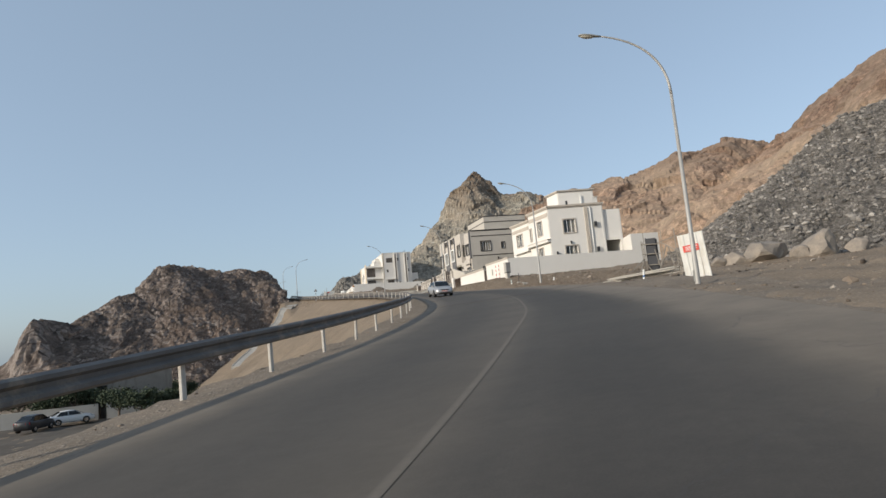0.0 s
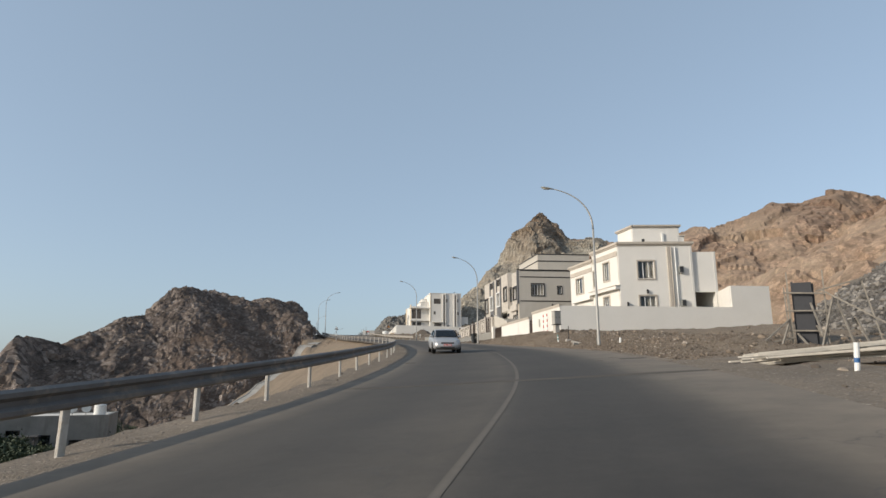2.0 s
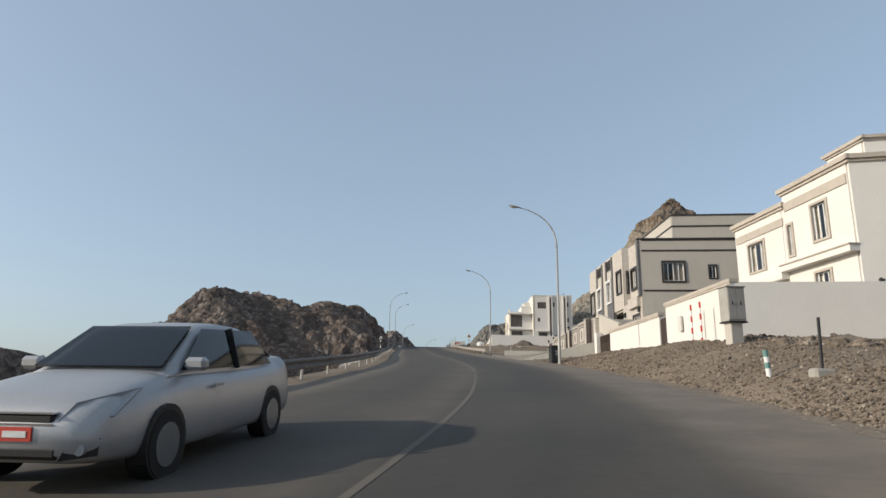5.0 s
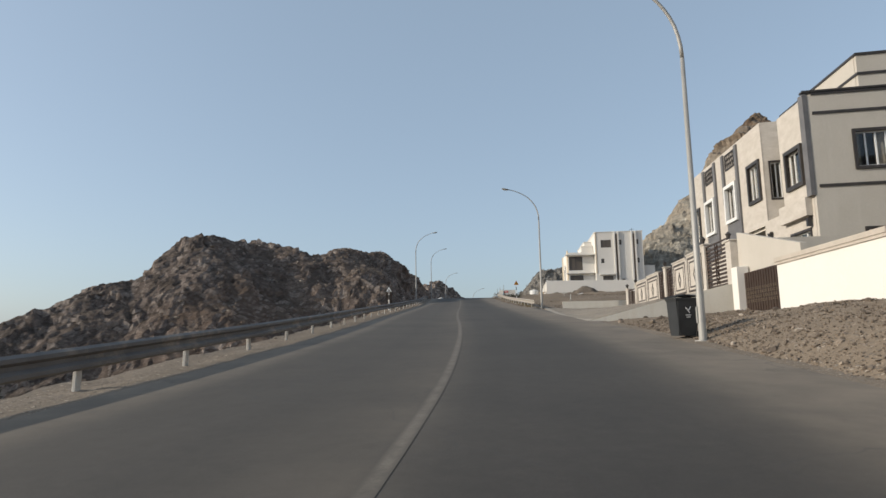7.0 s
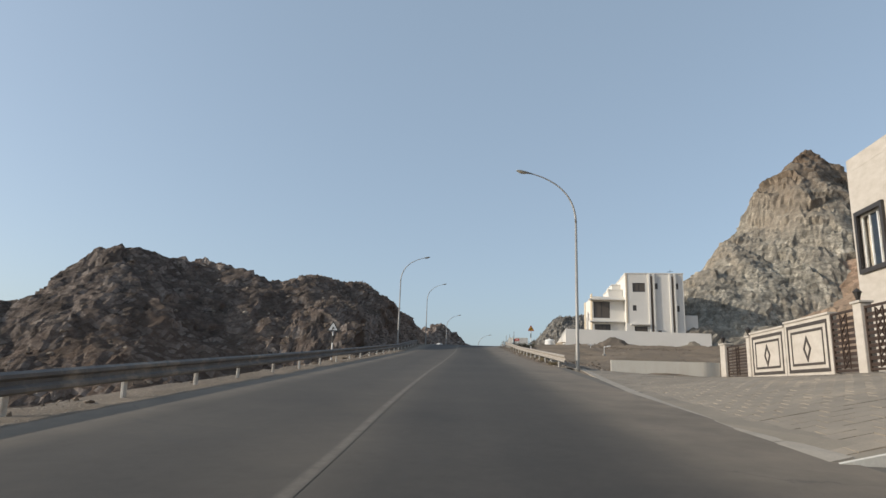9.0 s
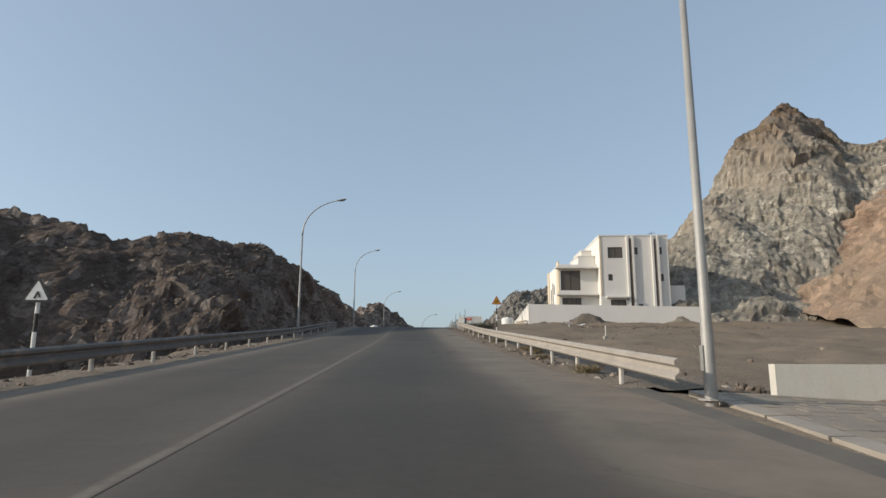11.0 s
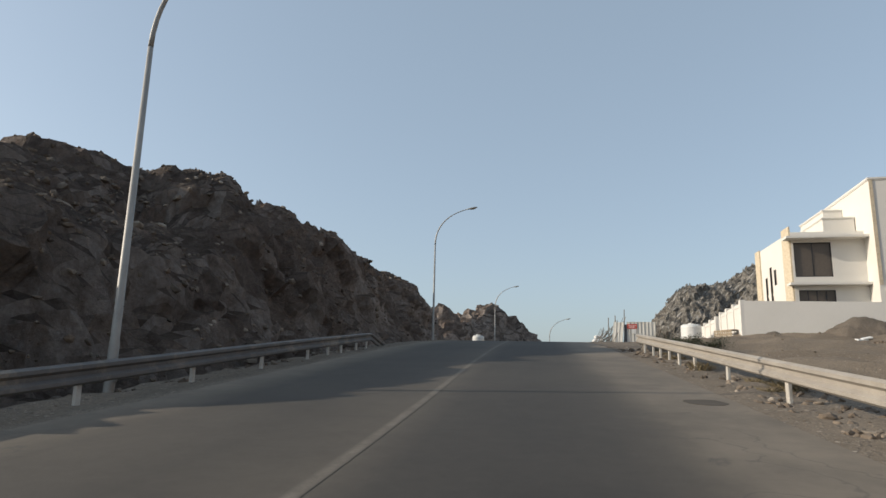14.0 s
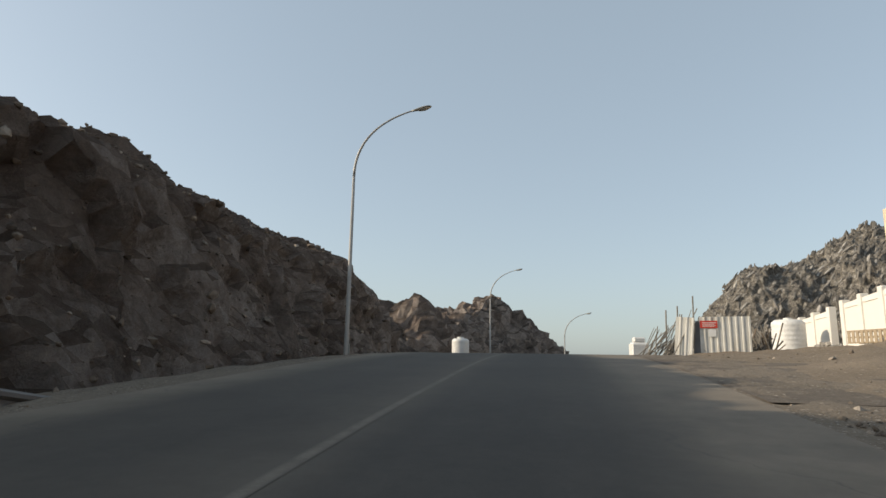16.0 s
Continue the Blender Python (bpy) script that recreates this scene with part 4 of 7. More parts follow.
# ---- street lamps ----
def street_lamp(m, label):
    lamp = root("street_lamp", m, label, "street lamp", "lamps along the road")
    bm = bmesh.new()
    tube(bm, [(0, 0, -0.3), (0, 0, 0.0), (0, 0, 1.2), (0, 0, 1.25), (0, 0, 7.4)], [0.10, 0.10, 0.095, 0.085, 0.055], 12)
    part("pole", bm, LAMPPOLE, lamp, smooth=True)
    a, b, c, e = Vector((0, 0, 7.4)), Vector((0, 0, 8.95)), Vector((1.05, 0, 9.72)), Vector((2.35, 0, 10.05))
    pts = [a * (1 - t) ** 3 + b * 3 * t * (1 - t) ** 2 + c * 3 * t * t * (1 - t) + e * t ** 3 for t in (k / 14 for k in range(15))]
    bm = bmesh.new()
    tube(bm, pts, [0.055 - 0.026 * k / 14 for k in range(15)], 10)
    part("arm", bm, LAMPPOLE, lamp, smooth=True)
    bm = bmesh.new()
    stations = [(2.25, 0.045, 0.05), (2.4, 0.07, 0.065), (2.62, 0.13, 0.085), (2.85, 0.15, 0.085), (3.0, 0.12, 0.06), (3.07, 0.05, 0.03)]
    rings = []
    for x, w, h in stations:
        z = 10.03 + (x - 2.35) * 0.2
        rings.append([bm.verts.new((x, w * math.cos(t), z + (h if math.sin(t) > 0 else h * 0.25) * math.sin(t))) for t in (2 * math.pi * k / 12 for k in range(12))])
    for r, s in zip(rings, rings[1:]):
        for k in range(12):
            bm.faces.new((r[k], r[(k + 1) % 12], s[(k + 1) % 12], s[k]))
    bm.faces.new(rings[0][::-1]), bm.faces.new(rings[-1])
    head = part("head", bm, LAMPHEAD, lamp, "grey cobra head lantern", smooth=True)
    bm = bmesh.new()
    rings = []
    for x, w, h in ((2.5, 0.03, 0.01), (2.6, 0.10, 0.05), (2.8, 0.125, 0.075), (2.94, 0.1, 0.05), (3.02, 0.03, 0.01)):
        z = 10.022 + (x - 2.35) * 0.2
        rings.append([bm.verts.new((x, w * math.cos(t), z - h * abs(math.sin(t)) - 0.012)) for t in (math.pi + math.pi * k / 6 for k in range(7))])
    for r, s in zip(rings, rings[1:]):
        for k in range(6):
            bm.faces.new((r[k], r[k + 1], s[k + 1], s[k]))
    part("lens", bm, LENS, head, "milky lens", smooth=True)
    bm = bmesh.new()
    tube(bm, [(0, 0, 0.0), (0, 0, 0.03)], [0.2, 0.2], 12)
    part("base_plate", bm, LAMPPOLE, lamp)
    part("access_door", boxed(0.09, -0.05, 0.45, 0.118, 0.05, 0.85, bevel=0.004), LAMPHEAD, lamp)
    return lamp


LAMPS = [(15.1, 18.65, 1.82, 155), (25.5, 52.8, 4.55, 163), (27.5, 89.6, 7.15, 180), (25.75, 125.9, 9.8, 184),
         (10.5, 159.7, 12.2, 4), (8.8, 192.9, 14.7, 4), (8.2, 229, 13.8, 2), (14.3, 243.6, 10.9, 2)]
first_lamp = None
for x, y, z, turn in LAMPS:
    m = pose(x, y, z, 0, 0, turn)
    if first_lamp is None:
        first_lamp = street_lamp(m, "tall pale grey street lamp with a curved arm")
    else:
        copy_thing(first_lamp, m)


# ---- houses ----
def frame_box(p, q, u0, u1, z0, z1, w, out0, out1):
    """A rectangular surround on a wall line: four bars, w wide."""
    bm = bmesh.new()
    for a in ((u0 - w, u1 + w, z1, z1 + w), (u0 - w, u1 + w, z0 - w, z0), (u0 - w, u0, z0, z1), (u1, u1 + w, z0, z1)):
        t = along(p, q, *a, out0, out1)
        me = bpy.data.meshes.new("t")
        t.to_mesh(me)
        t.free()
        bm.from_mesh(me)
        bpy.data.meshes.remove(me)
    return bm


def window(house, p, q, hole, surround, frame, bars=2, proud=0.06, curtain=True, trim_w=0.14, sill=False, glass=None):
    """A window in a hole of the wall p to q: surround, sash frame, mullions, panes and a curtain."""
    u0, u1, z0, z1 = hole
    if surround:
        win = part("window", frame_box(p, q, u0, u1, z0, z1, trim_w, -0.05, proud), surround, house)
    else:
        win = part("window", frame_box(p, q, u0 + 0.03, u1 - 0.03, z0 + 0.03, z1 - 0.03, 0.03, -0.2, -0.02), frame, house)
    part("frame", frame_box(p, q, u0 + 0.06, u1 - 0.06, z0 + 0.06, z1 - 0.06, 0.06, -0.17, -0.10), frame, win)
    for k in range(1, bars + 1):
        u = u0 + (u1 - u0) * k / (bars + 1)
        part("mullion", along(p, q, u - 0.035, u + 0.035, z0 + 0.06, z1 - 0.06, -0.165, -0.105), frame, win)
    edges = [u0 + 0.06] + [u0 + (u1 - u0) * k / (bars + 1) for k in range(1, bars + 1)] + [u1 - 0.06]
    for a, b in zip(edges, edges[1:]):
        ob = part("pane", along(p, q, a, b, z0 + 0.06, z1 - 0.06, -0.145, -0.137), glass or GLASS, win)
        ob.visible_shadow = False
    if curtain:
        for a, b in ((u0, u0 + (u1 - u0) * 0.16), (u1 - (u1 - u0) * 0.5, u1)):
            part("curtain", along(p, q, a, b, z0, z1, -0.34, -0.30), CURTAIN, win, "beige curtain")
    if sill:
        part("sill", along(p, q, u0 - 0.2, u1 + 0.2, z0 - trim_w - 0.08, z0 - trim_w + 0.003, -0.02, 0.16), surround or frame, win)
    return win


def shell(house, corners, z0, z1, material, holes, name="wall", thick=0.25):
    """Walls round a plan polygon, anticlockwise from above, each with its own holes."""
    n = len(corners)
    for i in range(n):
        bm = bmesh.new()
        p, q = Vector(corners[i]), Vector(corners[(i + 1) % n])
        wall_panel(bm, p, q - (q - p).normalized() * (thick + 0.001), z0, z1, holes.get(i, ()), thick)
        part(name, bm, material if not isinstance(material, dict) else material.get(i, material[0]), house)


def slab(house, name, corners, z0, z1, material, grow=0.0, label=""):
    c = Vector((sum(p[0] for p in corners) / len(corners), sum(p[1] for p in corners) / len(corners)))
    bm = bmesh.new()
    pts = []
    for p in corners:
        v = Vector(p) - c
        pts.append(tuple(c + v * (1 + grow / v.length)))
    prism(bm, pts, z0, z1)
    return part(name, bm, material, house, label)


def coping(house, corners, z, h, w, material, sides):
    """A moulded band along the top of walls."""
    n = len(corners)
    for i in sides:
        p, q = corners[i], corners[(i + 1) % n]
        L = (Vector(q) - Vector(p)).length
        e = 0.003 * i
        part("cornice", along(p, q, -w - e, L + w - e, z, z + h + e, -0.27 - e, w + e), material, house)
        part("cornice", along(p, q, -w * 0.5 - e, L + w * 0.5 - e, z - h * 0.6 - e, z - 0.002, -0.02, w * 0.5 + e), material, house)


def wall_lamp(house, p, q, u, z):
    lamp = part("wall_lamp", along(p, q, u - 0.05, u + 0.05, z, z + 0.12, 0.002, 0.14), BLACKTRIM, house, "small black wall lantern")
    part("lantern", along(p, q, u - 0.09, u + 0.09, z - 0.34, z - 0.02, 0.06, 0.24), DARKFRAME, lamp)
    part("cap", along(p, q, u - 0.12, u + 0.12, z - 0.02, z + 0.03, 0.03, 0.27), BLACKTRIM, lamp)


def white_villa():
    house = root("house", Matrix(), "white two-storey villa with beige stone trim", "house")
    A, B, C, D = (42.2, 82.5), (50.3, 80.75), (51.4, 94.0), (41.4, 94.6)
    Dm, Bm = (41.8, 88.7), (50.9, 88.0)
    near, far = [A, B, Bm, Dm], [(41.8, 88.71), (50.9, 88.01), C, D]
    z0, top, top_far = 7.6, 18.05, 17.2
    up, lo = (2.1, 3.92, 14.12, 16.1), (2.1, 3.92, 10.6, 12.15)
    L, Lf = (Vector(A) - Vector(Dm)).length, (Vector(far[0]) - Vector(D)).length
    tall, slim, low = (L - 3.45, L - 2.15, 14.3, 16.4), (L - 5.87, L - 5.45, 13.95, 15.85), (L - 3.7, L - 2.4, 10.6, 12.4)
    wide = (1.65, 3.5, 13.7, 15.6)
    shell(house, near, z0, top, WHITE, {0: [up, lo], 3: [tall, slim, low]})
    shell(house, far, z0, top_far, WHITE, {3: [wide]})
    slab(house, "roof", near, 17.1, 17.35, OFFWHITE, -0.36)
    slab(house, "roof", far, 16.3, 16.55, OFFWHITE, -0.36)
    slab(house, "floor", near, 12.6, 12.9, OFFWHITE, -0.36)
    slab(house, "room_wall", [(44.0, 84.2), (49.8, 83.0), (50.1, 87.4), (43.6, 87.9)], 8.0, 17.0, ROOM)
    slab(house, "room_wall", [(43.4, 89.6), (50.2, 89.2), (50.4, 92.8), (43.2, 93.2)], 8.0, 16.2, ROOM)
    coping(house, near, top, 0.26, 0.22, BEIGE, (0, 3))
    coping(house, near, top, 0.2, 0.1, BEIGE, (1, 2))
    coping(house, far, top_far, 0.26, 0.22, BEIGE, (3,))
    coping(house, far, top_far, 0.2, 0.1, BEIGE, (1, 2))
    for h in (up, lo):
        window(house, A, B, h, BEIGE, ALU, 2, 0.09)
    for h in (tall, slim, low):
        window(house, Dm, A, h, BEIGE, ALU, 2 if h[1] - h[0] > 1 else 0, 0.09)
    window(house, D, far[0], wide, BEIGE, ALU, 2, 0.09)
    # beige bands under the parapets and the ledges of the road front
    part("band", along(Dm, A, 0.2, L - 0.3, 16.8, 17.35, 0.0, 0.07), BEIGE, house, "beige stone band")
    part("band", along(D, far[0], 0.2, Lf - 0.1, 16.0, 16.5, 0.0, 0.07), BEIGE, house, "beige stone band")
    part("ledge", along(Dm, A, -0.05, L + 0.0, 12.95, 13.3, 0.0, 0.55), WHITE, house)
    part("ledge", along(Dm, A, -0.12, L + 0.05, 13.304, 13.38, 0.0, 0.62), BEIGE, house)
    part("ledge", along(D, far[0], 1.0, Lf - 0.02, 12.55, 12.95, 0.0, 0.5), WHITE, house)
    for u in (5.9, 6.35):
        bm = bmesh.new()
        a = Vector(A) + (Vector(B) - Vector(A)).normalized() * u
        n = Vector((-0.211, -0.977)) * 0.12
        tube(bm, [(a.x + n.x, a.y + n.y, 8), (a.x + n.x, a.y + n.y, 17.7)], 0.075, 8)
        part("drainpipe", bm, WHITEPAINT if u > 6 else BEIGE, house, smooth=True)
    part("pilaster", along(A, B, 5.45, 5.75, z0, 17.75, 0.0, 0.16), BEIGE, house)
    for z in (14.72, 10.95):
        g = part("air_conditioner", along(A, B, 6.65, 7.15, z, z + 0.75, 0.002, 0.32), LAMPHEAD, house, "small grey wall-mounted cooler")
        part("grille", along(A, B, 6.7, 7.1, z + 0.06, z + 0.69, 0.322, 0.335), DARKFRAME, g)
    wall_lamp(house, A, B, 3.0, 12.75)
    wall_lamp(house, A, B, 0.75, 11.35)
    # side wing with the open carport
    W = [(50.2, 81.1), (53.0, 80.45), (53.6, 88), (50.9, 88.6)]
    shell(house, W, z0, 17.2, WHITE, {0: [(0.3, 2.55, 10.2, 12.6)]})
    slab(house, "wing_roof", W, 16.7, 16.95, OFFWHITE, -0.26)
    # stair room on the roof
    S = [(47.3, 88.3), (52.9, 87.1), (53.2, 91.2), (47.06, 91.9)]
    shell(house, S, 16.56, 21.75, WHITE, {0: [(1.05, 1.4, 19.6, 20.2)]}, "stair_room_wall")
    slab(house, "stair_room_roof", S, 21.2, 21.4, OFFWHITE, -0.36)
    coping(house, S, 21.75, 0.2, 0.24, BEIGE, (0, 3))
    window(house, S[0], S[1], (1.05, 1.4, 19.6, 20.2), None, DARKFRAME, 0, curtain=False)
    part("roof_pipe", along(S[0], S[1], 3.5, 3.72, 18.4, 20.9, 0.0, 0.2), WHITEPAINT, house)
    part("roof_step", along(S[0], S[1], 5.74, 6.3, 16.56, 20.5, -3.0, -0.02), WHITE, house)
    part("step_coping", along(S[0], S[1], 5.74, 6.45, 20.5, 20.66, -3.1, 0.1), BEIGE, house)
    return house


white_villa()


def stone_villa():
    house = root("house", Matrix(), "pale grey and cream stone villa with dark trim", "house")
    A, B, C, D = (37.0, 102.96), (49.0, 101.9), (50.2, 121.5), (37.0, 121.9)
    plan = [A, B, C, D]
    z0, top = 8.7, 18.36
    w1, w2, w3 = (1.89, 3.62, 14.83, 16.45), (5.7, 6.25, 15.1, 16.15), (2.0, 3.4, 9.9, 11.9)
    L = (Vector(A) - Vector(D)).length
    near = (L - 2.45, L - 1.0, 14.5, 16.15)
    low = (L - 2.7, L - 0.8, 10.0, 12.1)
    lights = [(L - 10.94, L - 9.37, 14.43, 16.44), (L - 14.89, L - 13.34, 14.25, 16.3)]
    far = [(L - 18.41, L - 16.72, 14.05, 16.32), (L - 7.34, L - 5.94, 14.85, 16.82)]
    balcony = (L - 8.9, L - 5.8, 10.9, 13.2)
    recess = (L - 5.39, L - 3.24, 13.4, 18.36)
    shell(house, plan, z0, top, {0: GREYWALL, 3: TRAVERTINE, 1: GREYWALL, 2: GREYWALL}, {0: [w1, w2, w3], 3: [near, low, recess, balcony] + lights + far})
    slab(house, "floor", plan, 13.05, 13.35, OFFWHITE, -0.36)
    slab(house, "room_wall", [(39.0, 104.6), (48.0, 103.8), (49, 120.2), (38.9, 120.4)], 9.0, 17.4, ROOM)
    window(house, A, B, w1, BLACKTRIM, ALU, 3, 0.08)
    window(house, A, B, w2, BLACKTRIM, ALU, 1, 0.06, False, 0.1)
    window(house, A, B, w3, BLACKTRIM, ALU, 1, 0.06)
    for h in [near] + far:
        window(house, D, A, h, BLACKTRIM, ALU, 2, 0.14 if h is near else 0.12, True, 0.18)
    window(house, D, A, low, BLACKTRIM, ALU, 2, 0.05, True, 0.12)
    for h in lights:
        window(house, D, A, h, WHITEPAINT, ALU, 2, 0.22, True, 0.2)
    part("balcony_rail", along(D, A, L - 8.88, L - 5.82, 11.55, 11.62, -0.12, -0.06), BLACKTRIM, house)
    part("balcony_parapet", along(D, A, L - 8.88, L - 5.82, 10.9, 11.3, -0.2, -0.02), TRAVERTINE, house)
    for z in (18.36, 17.42, 13.95):
        part("trim_line", along(A, B, 0.18, 11.9, z, z + 0.13, 0.0, 0.05), BLACKTRIM, house, "thin dark band")
    part("trim_line", along(A, B, -0.2, 11.95, 18.494, 18.58, -0.3, 0.10), BLACKTRIM, house)
    part("corner_pier", along(D, A, L - 0.42, L + 0.02, 13.6, 18.42, -0.02, 0.2), DARKSTONE, house, "dark grey stone corner pier")
    part("overhang", along(D, A, L - 3.24, L - 0.43, 12.75, 13.62, 0.0, 0.3), TRAVERTINE, house)
    # the stone face at the end of the far wing, seen in the recess
    P1, P0 = (37.03, 108.36), (38.8, 108.05)
    bm = bmesh.new()
    wall_panel(bm, P1, P0, 9.2, 18.95, [(0.34, 0.86, 14.65, 16.65), (0.34, 1.3, 10.3, 12.5)], 0.22)
    part("return_wall", bm, TRAVERTINE, house, "cream stone face")
    window(house, P1, P0, (0.34, 0.86, 14.65, 16.65), BLACKTRIM, ALU, 1, 0.05, True, 0.09)
    window(house, P1, P0, (0.34, 1.3, 10.3, 12.5), BLACKTRIM, ALU, 1, 0.05, False, 0.08)
    bm = bmesh.new()
    prism(bm, [(37.3, 103.2), (48.7, 102.2), (49.9, 121.2), (37.3, 121.6), (37.3, 108.7), (38.9, 108.4), (38.9, 106.15), (37.3, 106.15)], 17.5, 17.7)
    part("roof", bm, OFFWHITE, house)
    part("recess_wall", boxed(37.26, 105.95, 13.4, 38.9, 106.19, 18.3), TRAVERTINE, house)
    part("recess_back", boxed(38.82, 106.2, 13.4, 39.02, 108.04, 18.5), TRAVERTINE, house)
    part("parapet", along(D, A, 0.02, L - 5.4, 18.363, 18.95, -0.25, 0.004), TRAVERTINE, house)
    # dark upright stone strips beside the pale windows, with pierced screens above
    for h in lights:
        for u, z in ((h[0] - 0.56, 15.6), (h[1] + 0.21, 12.6)):
            part("stone_strip", along(D, A, u, u + 0.36, z, 18.8, 0.0, 0.12), DARKSTONE, house, "dark grey stone strip")
        part("stone_panel", along(D, A, h[0] - 0.2, h[1] + 0.2, 12.3, h[2] - 0.24, 0.0, 0.1), DARKSTONE, house, "dark grey stone panel")
        screen = part("screen", frame_box(D, A, h[0] + 0.06, h[1] - 0.06, 17.72, 18.62, 0.06, 0.0, 0.06), BLACKTRIM, house, "pierced metal screen")
        bm = bmesh.new()
        p, d = Vector(D), (Vector(A) - Vector(D)).normalized()
        n = Vector((d.y, -d.x)) * 0.03
        w = h[1] - h[0] - 0.12
        for k in range(7):
            for c in (-1, 1):
                u0 = h[0] + 0.06 + w * (k - 2) / 5
                pts = [(u0, 17.72), (u0 + 0.42, 18.62)] if c > 0 else [(u0, 18.62), (u0 + 0.42, 17.72)]
                q = [max(h[0] + 0.06, min(h[1] - 0.06, v)) for v, _ in pts]
                if q[1] - q[0] < 0.05:
                    continue
                zs = [z + (r - v) / 0.42 * (pts[1][1] - pts[0][1]) for (v, z), r in zip(pts, q)]
                e = [p + d * r + n for r in q]
                bar(bm, (e[0].x, e[0].y, zs[0]), (e[1].x, e[1].y, zs[1]), 0.04, 0.04)
        part("lattice", bm, BLACKTRIM, screen)
    # upper storey on the roof
    S = [(41.0, 105.8), (48.9, 105.0), (49.4, 114), (41.1, 115)]
    shell(house, S, 17.72, 21.45, GREYWALL, {0: [(2.8, 3.6, 18.1, 18.7)]}, "penthouse_wall")
    slab(house, "penthouse_roof", S, 20.8, 21.0, OFFWHITE, -0.36)
    window(house, S[0], S[1], (2.8, 3.6, 18.1, 18.7), None, DARKFRAME, 0, curtain=False)
    for z in (21.45, 20.4):
        part("trim_line", along(S[0], S[1], -0.05, 7.9, z, z + 0.13, -0.02 if z < 21 else -0.28, 0.06), BLACKTRIM, house)
        part("trim_line", along(S[3], S[0], 0.0, 9.2, z, z + 0.13, -0.02 if z < 21 else -0.28, 0.055), BLACKTRIM, house)
    for u in (0.6, 4.9):
        wall_lamp(house, D, A, L - u, 12.6)
    wall_lamp(house, A, B, 4.8, 13.5)
    return house


stone_villa()


BROWNPIPE = plain("dark_brown_pipe", (0.10, 0.062, 0.045), 0.6)


def new_villa():
    house = root("house", Matrix(), "unfinished white three-storey villa with split-stone corners", "house")
    A, B, C, D = (41.6, 203.1), (51.1, 202.8), (51.4, 216), (41.9, 216.3)
    plan = [A, B, C, D]
    z0, top = 15.9, 28.75
    holes = [(1.15, 3.2, 25.6, 27.15), (1.1, 1.7, 22.4, 23.3), (1.3, 3.4, 18.0, 19.7), (4.85, 5.3, 26.1, 27.1), (8.25, 8.65, 26.1, 27.1), (8.25, 8.7, 22.3, 23.3), (5.1, 5.7, 18.4, 19.1)]
    shell(house, plan, z0, top, WHITE, {0: holes})
    slab(house, "roof", plan, 27.9, 28.1, OFFWHITE, -0.26)
    for z in (20.2, 24.2):
        slab(house, "floor", plan, z, z + 0.25, OFFWHITE, -0.26)
    slab(house, "room_wall", [(42.2, 204.6), (50.4, 204.6), (50.4, 214), (42.2, 214)], 16, 27.8, ROOM)
    for h in holes:
        big = h[1] - h[0] > 1
        window(house, A, B, h, None, DARKFRAME, 1 if big else 0, curtain=False, glass=BROWNPANE)
    coping(house, plan, top, 0.14, 0.08, WHITE, (0, 3))
    for u in (3.75, 7.2):
        part("pilaster", along(A, B, u, u + 0.28, z0, 28.72, 0.0, 0.3), WHITE, house)
        part("pilaster", along(A, B, u + 0.75, u + 1.03, z0, 28.72, 0.0, 0.3), WHITE, house)
        bm = bmesh.new()
        tube(bm, [(A[0] + u + 0.52, 202.85, z0), (A[0] + u + 0.52, 202.85, 28.3)], 0.085, 8)
        part("drainpipe", bm, BROWNPIPE, house, smooth=True)
        part("pipe_recess", along(A, B, u + 0.29, u + 0.74, z0, 28.3, 0.0, 0.02), BEIGE, house)
    part("canopy", along(A, B, 0.7, 3.75, 19.95, 20.15, 0.0, 0.7), WHITE, house)
    part("stone_quoin", along(A, B, 0.0, 0.26, 20.3, 28.74, 0.0, 0.06), ROUGHSTONE, house, "split yellow stone edging")
    # low side block
    W = [(51.0, 203.6), (53.4, 203.6), (53.6, 213), (51.2, 213)]
    shell(house, W, z0, 21.8, WHITE, {})
    slab(house, "side_roof", W, 21.3, 21.5, OFFWHITE, -0.26)
    # front block with the corner windows and flat canopies
    F = [(36.2, 205.0), (41.7, 205.0), (41.8, 215), (36.0, 215)]
    Lf = (Vector(F[0]) - Vector(F[3])).length
    fh = [(0.16, 2.95, 21.25, 24.1), (0.3, 3.0, 18.2, 20.15)]
    sh = [(Lf - 6.2, Lf - 5.5, 19.6, 23.0), (Lf - 7.6, Lf - 6.9, 19.6, 22.2), (Lf - 5.0, Lf - 4.3, 21.2, 22.6)]
    shell(house, F, z0, 25.0, WHITE, {0: fh, 3: sh})
    slab(house, "block_roof", F, 24.4, 24.6, OFFWHITE, -0.26)
    slab(house, "block_floor", F, 20.4, 20.65, OFFWHITE, -0.26)
    slab(house, "room_wall", [(38.0, 206.8), (41.3, 206.8), (41.3, 213), (38.0, 213)], 16, 24.3, ROOM)
    for h, bars in zip(fh, (1, 3)):
        window(house, F[0], F[1], h, None, DARKFRAME, bars, curtain=False, glass=BROWNPANE)
    for h in sh:
        window(house, F[3], F[0], h, None, DARKFRAME, 0, curtain=False, glass=BROWNPANE)
    for z, g in ((24.3, 1.05), (20.5, 0.8)):
        bm = bmesh.new()
        prism(bm, [(36.1 - g * 0.5, 205 - g), (41.62, 205 - g), (41.62, 205.2), (36.1 - g * 0.5, 205.2)], z, z + 0.2)
        part("canopy", bm, WHITE, house)
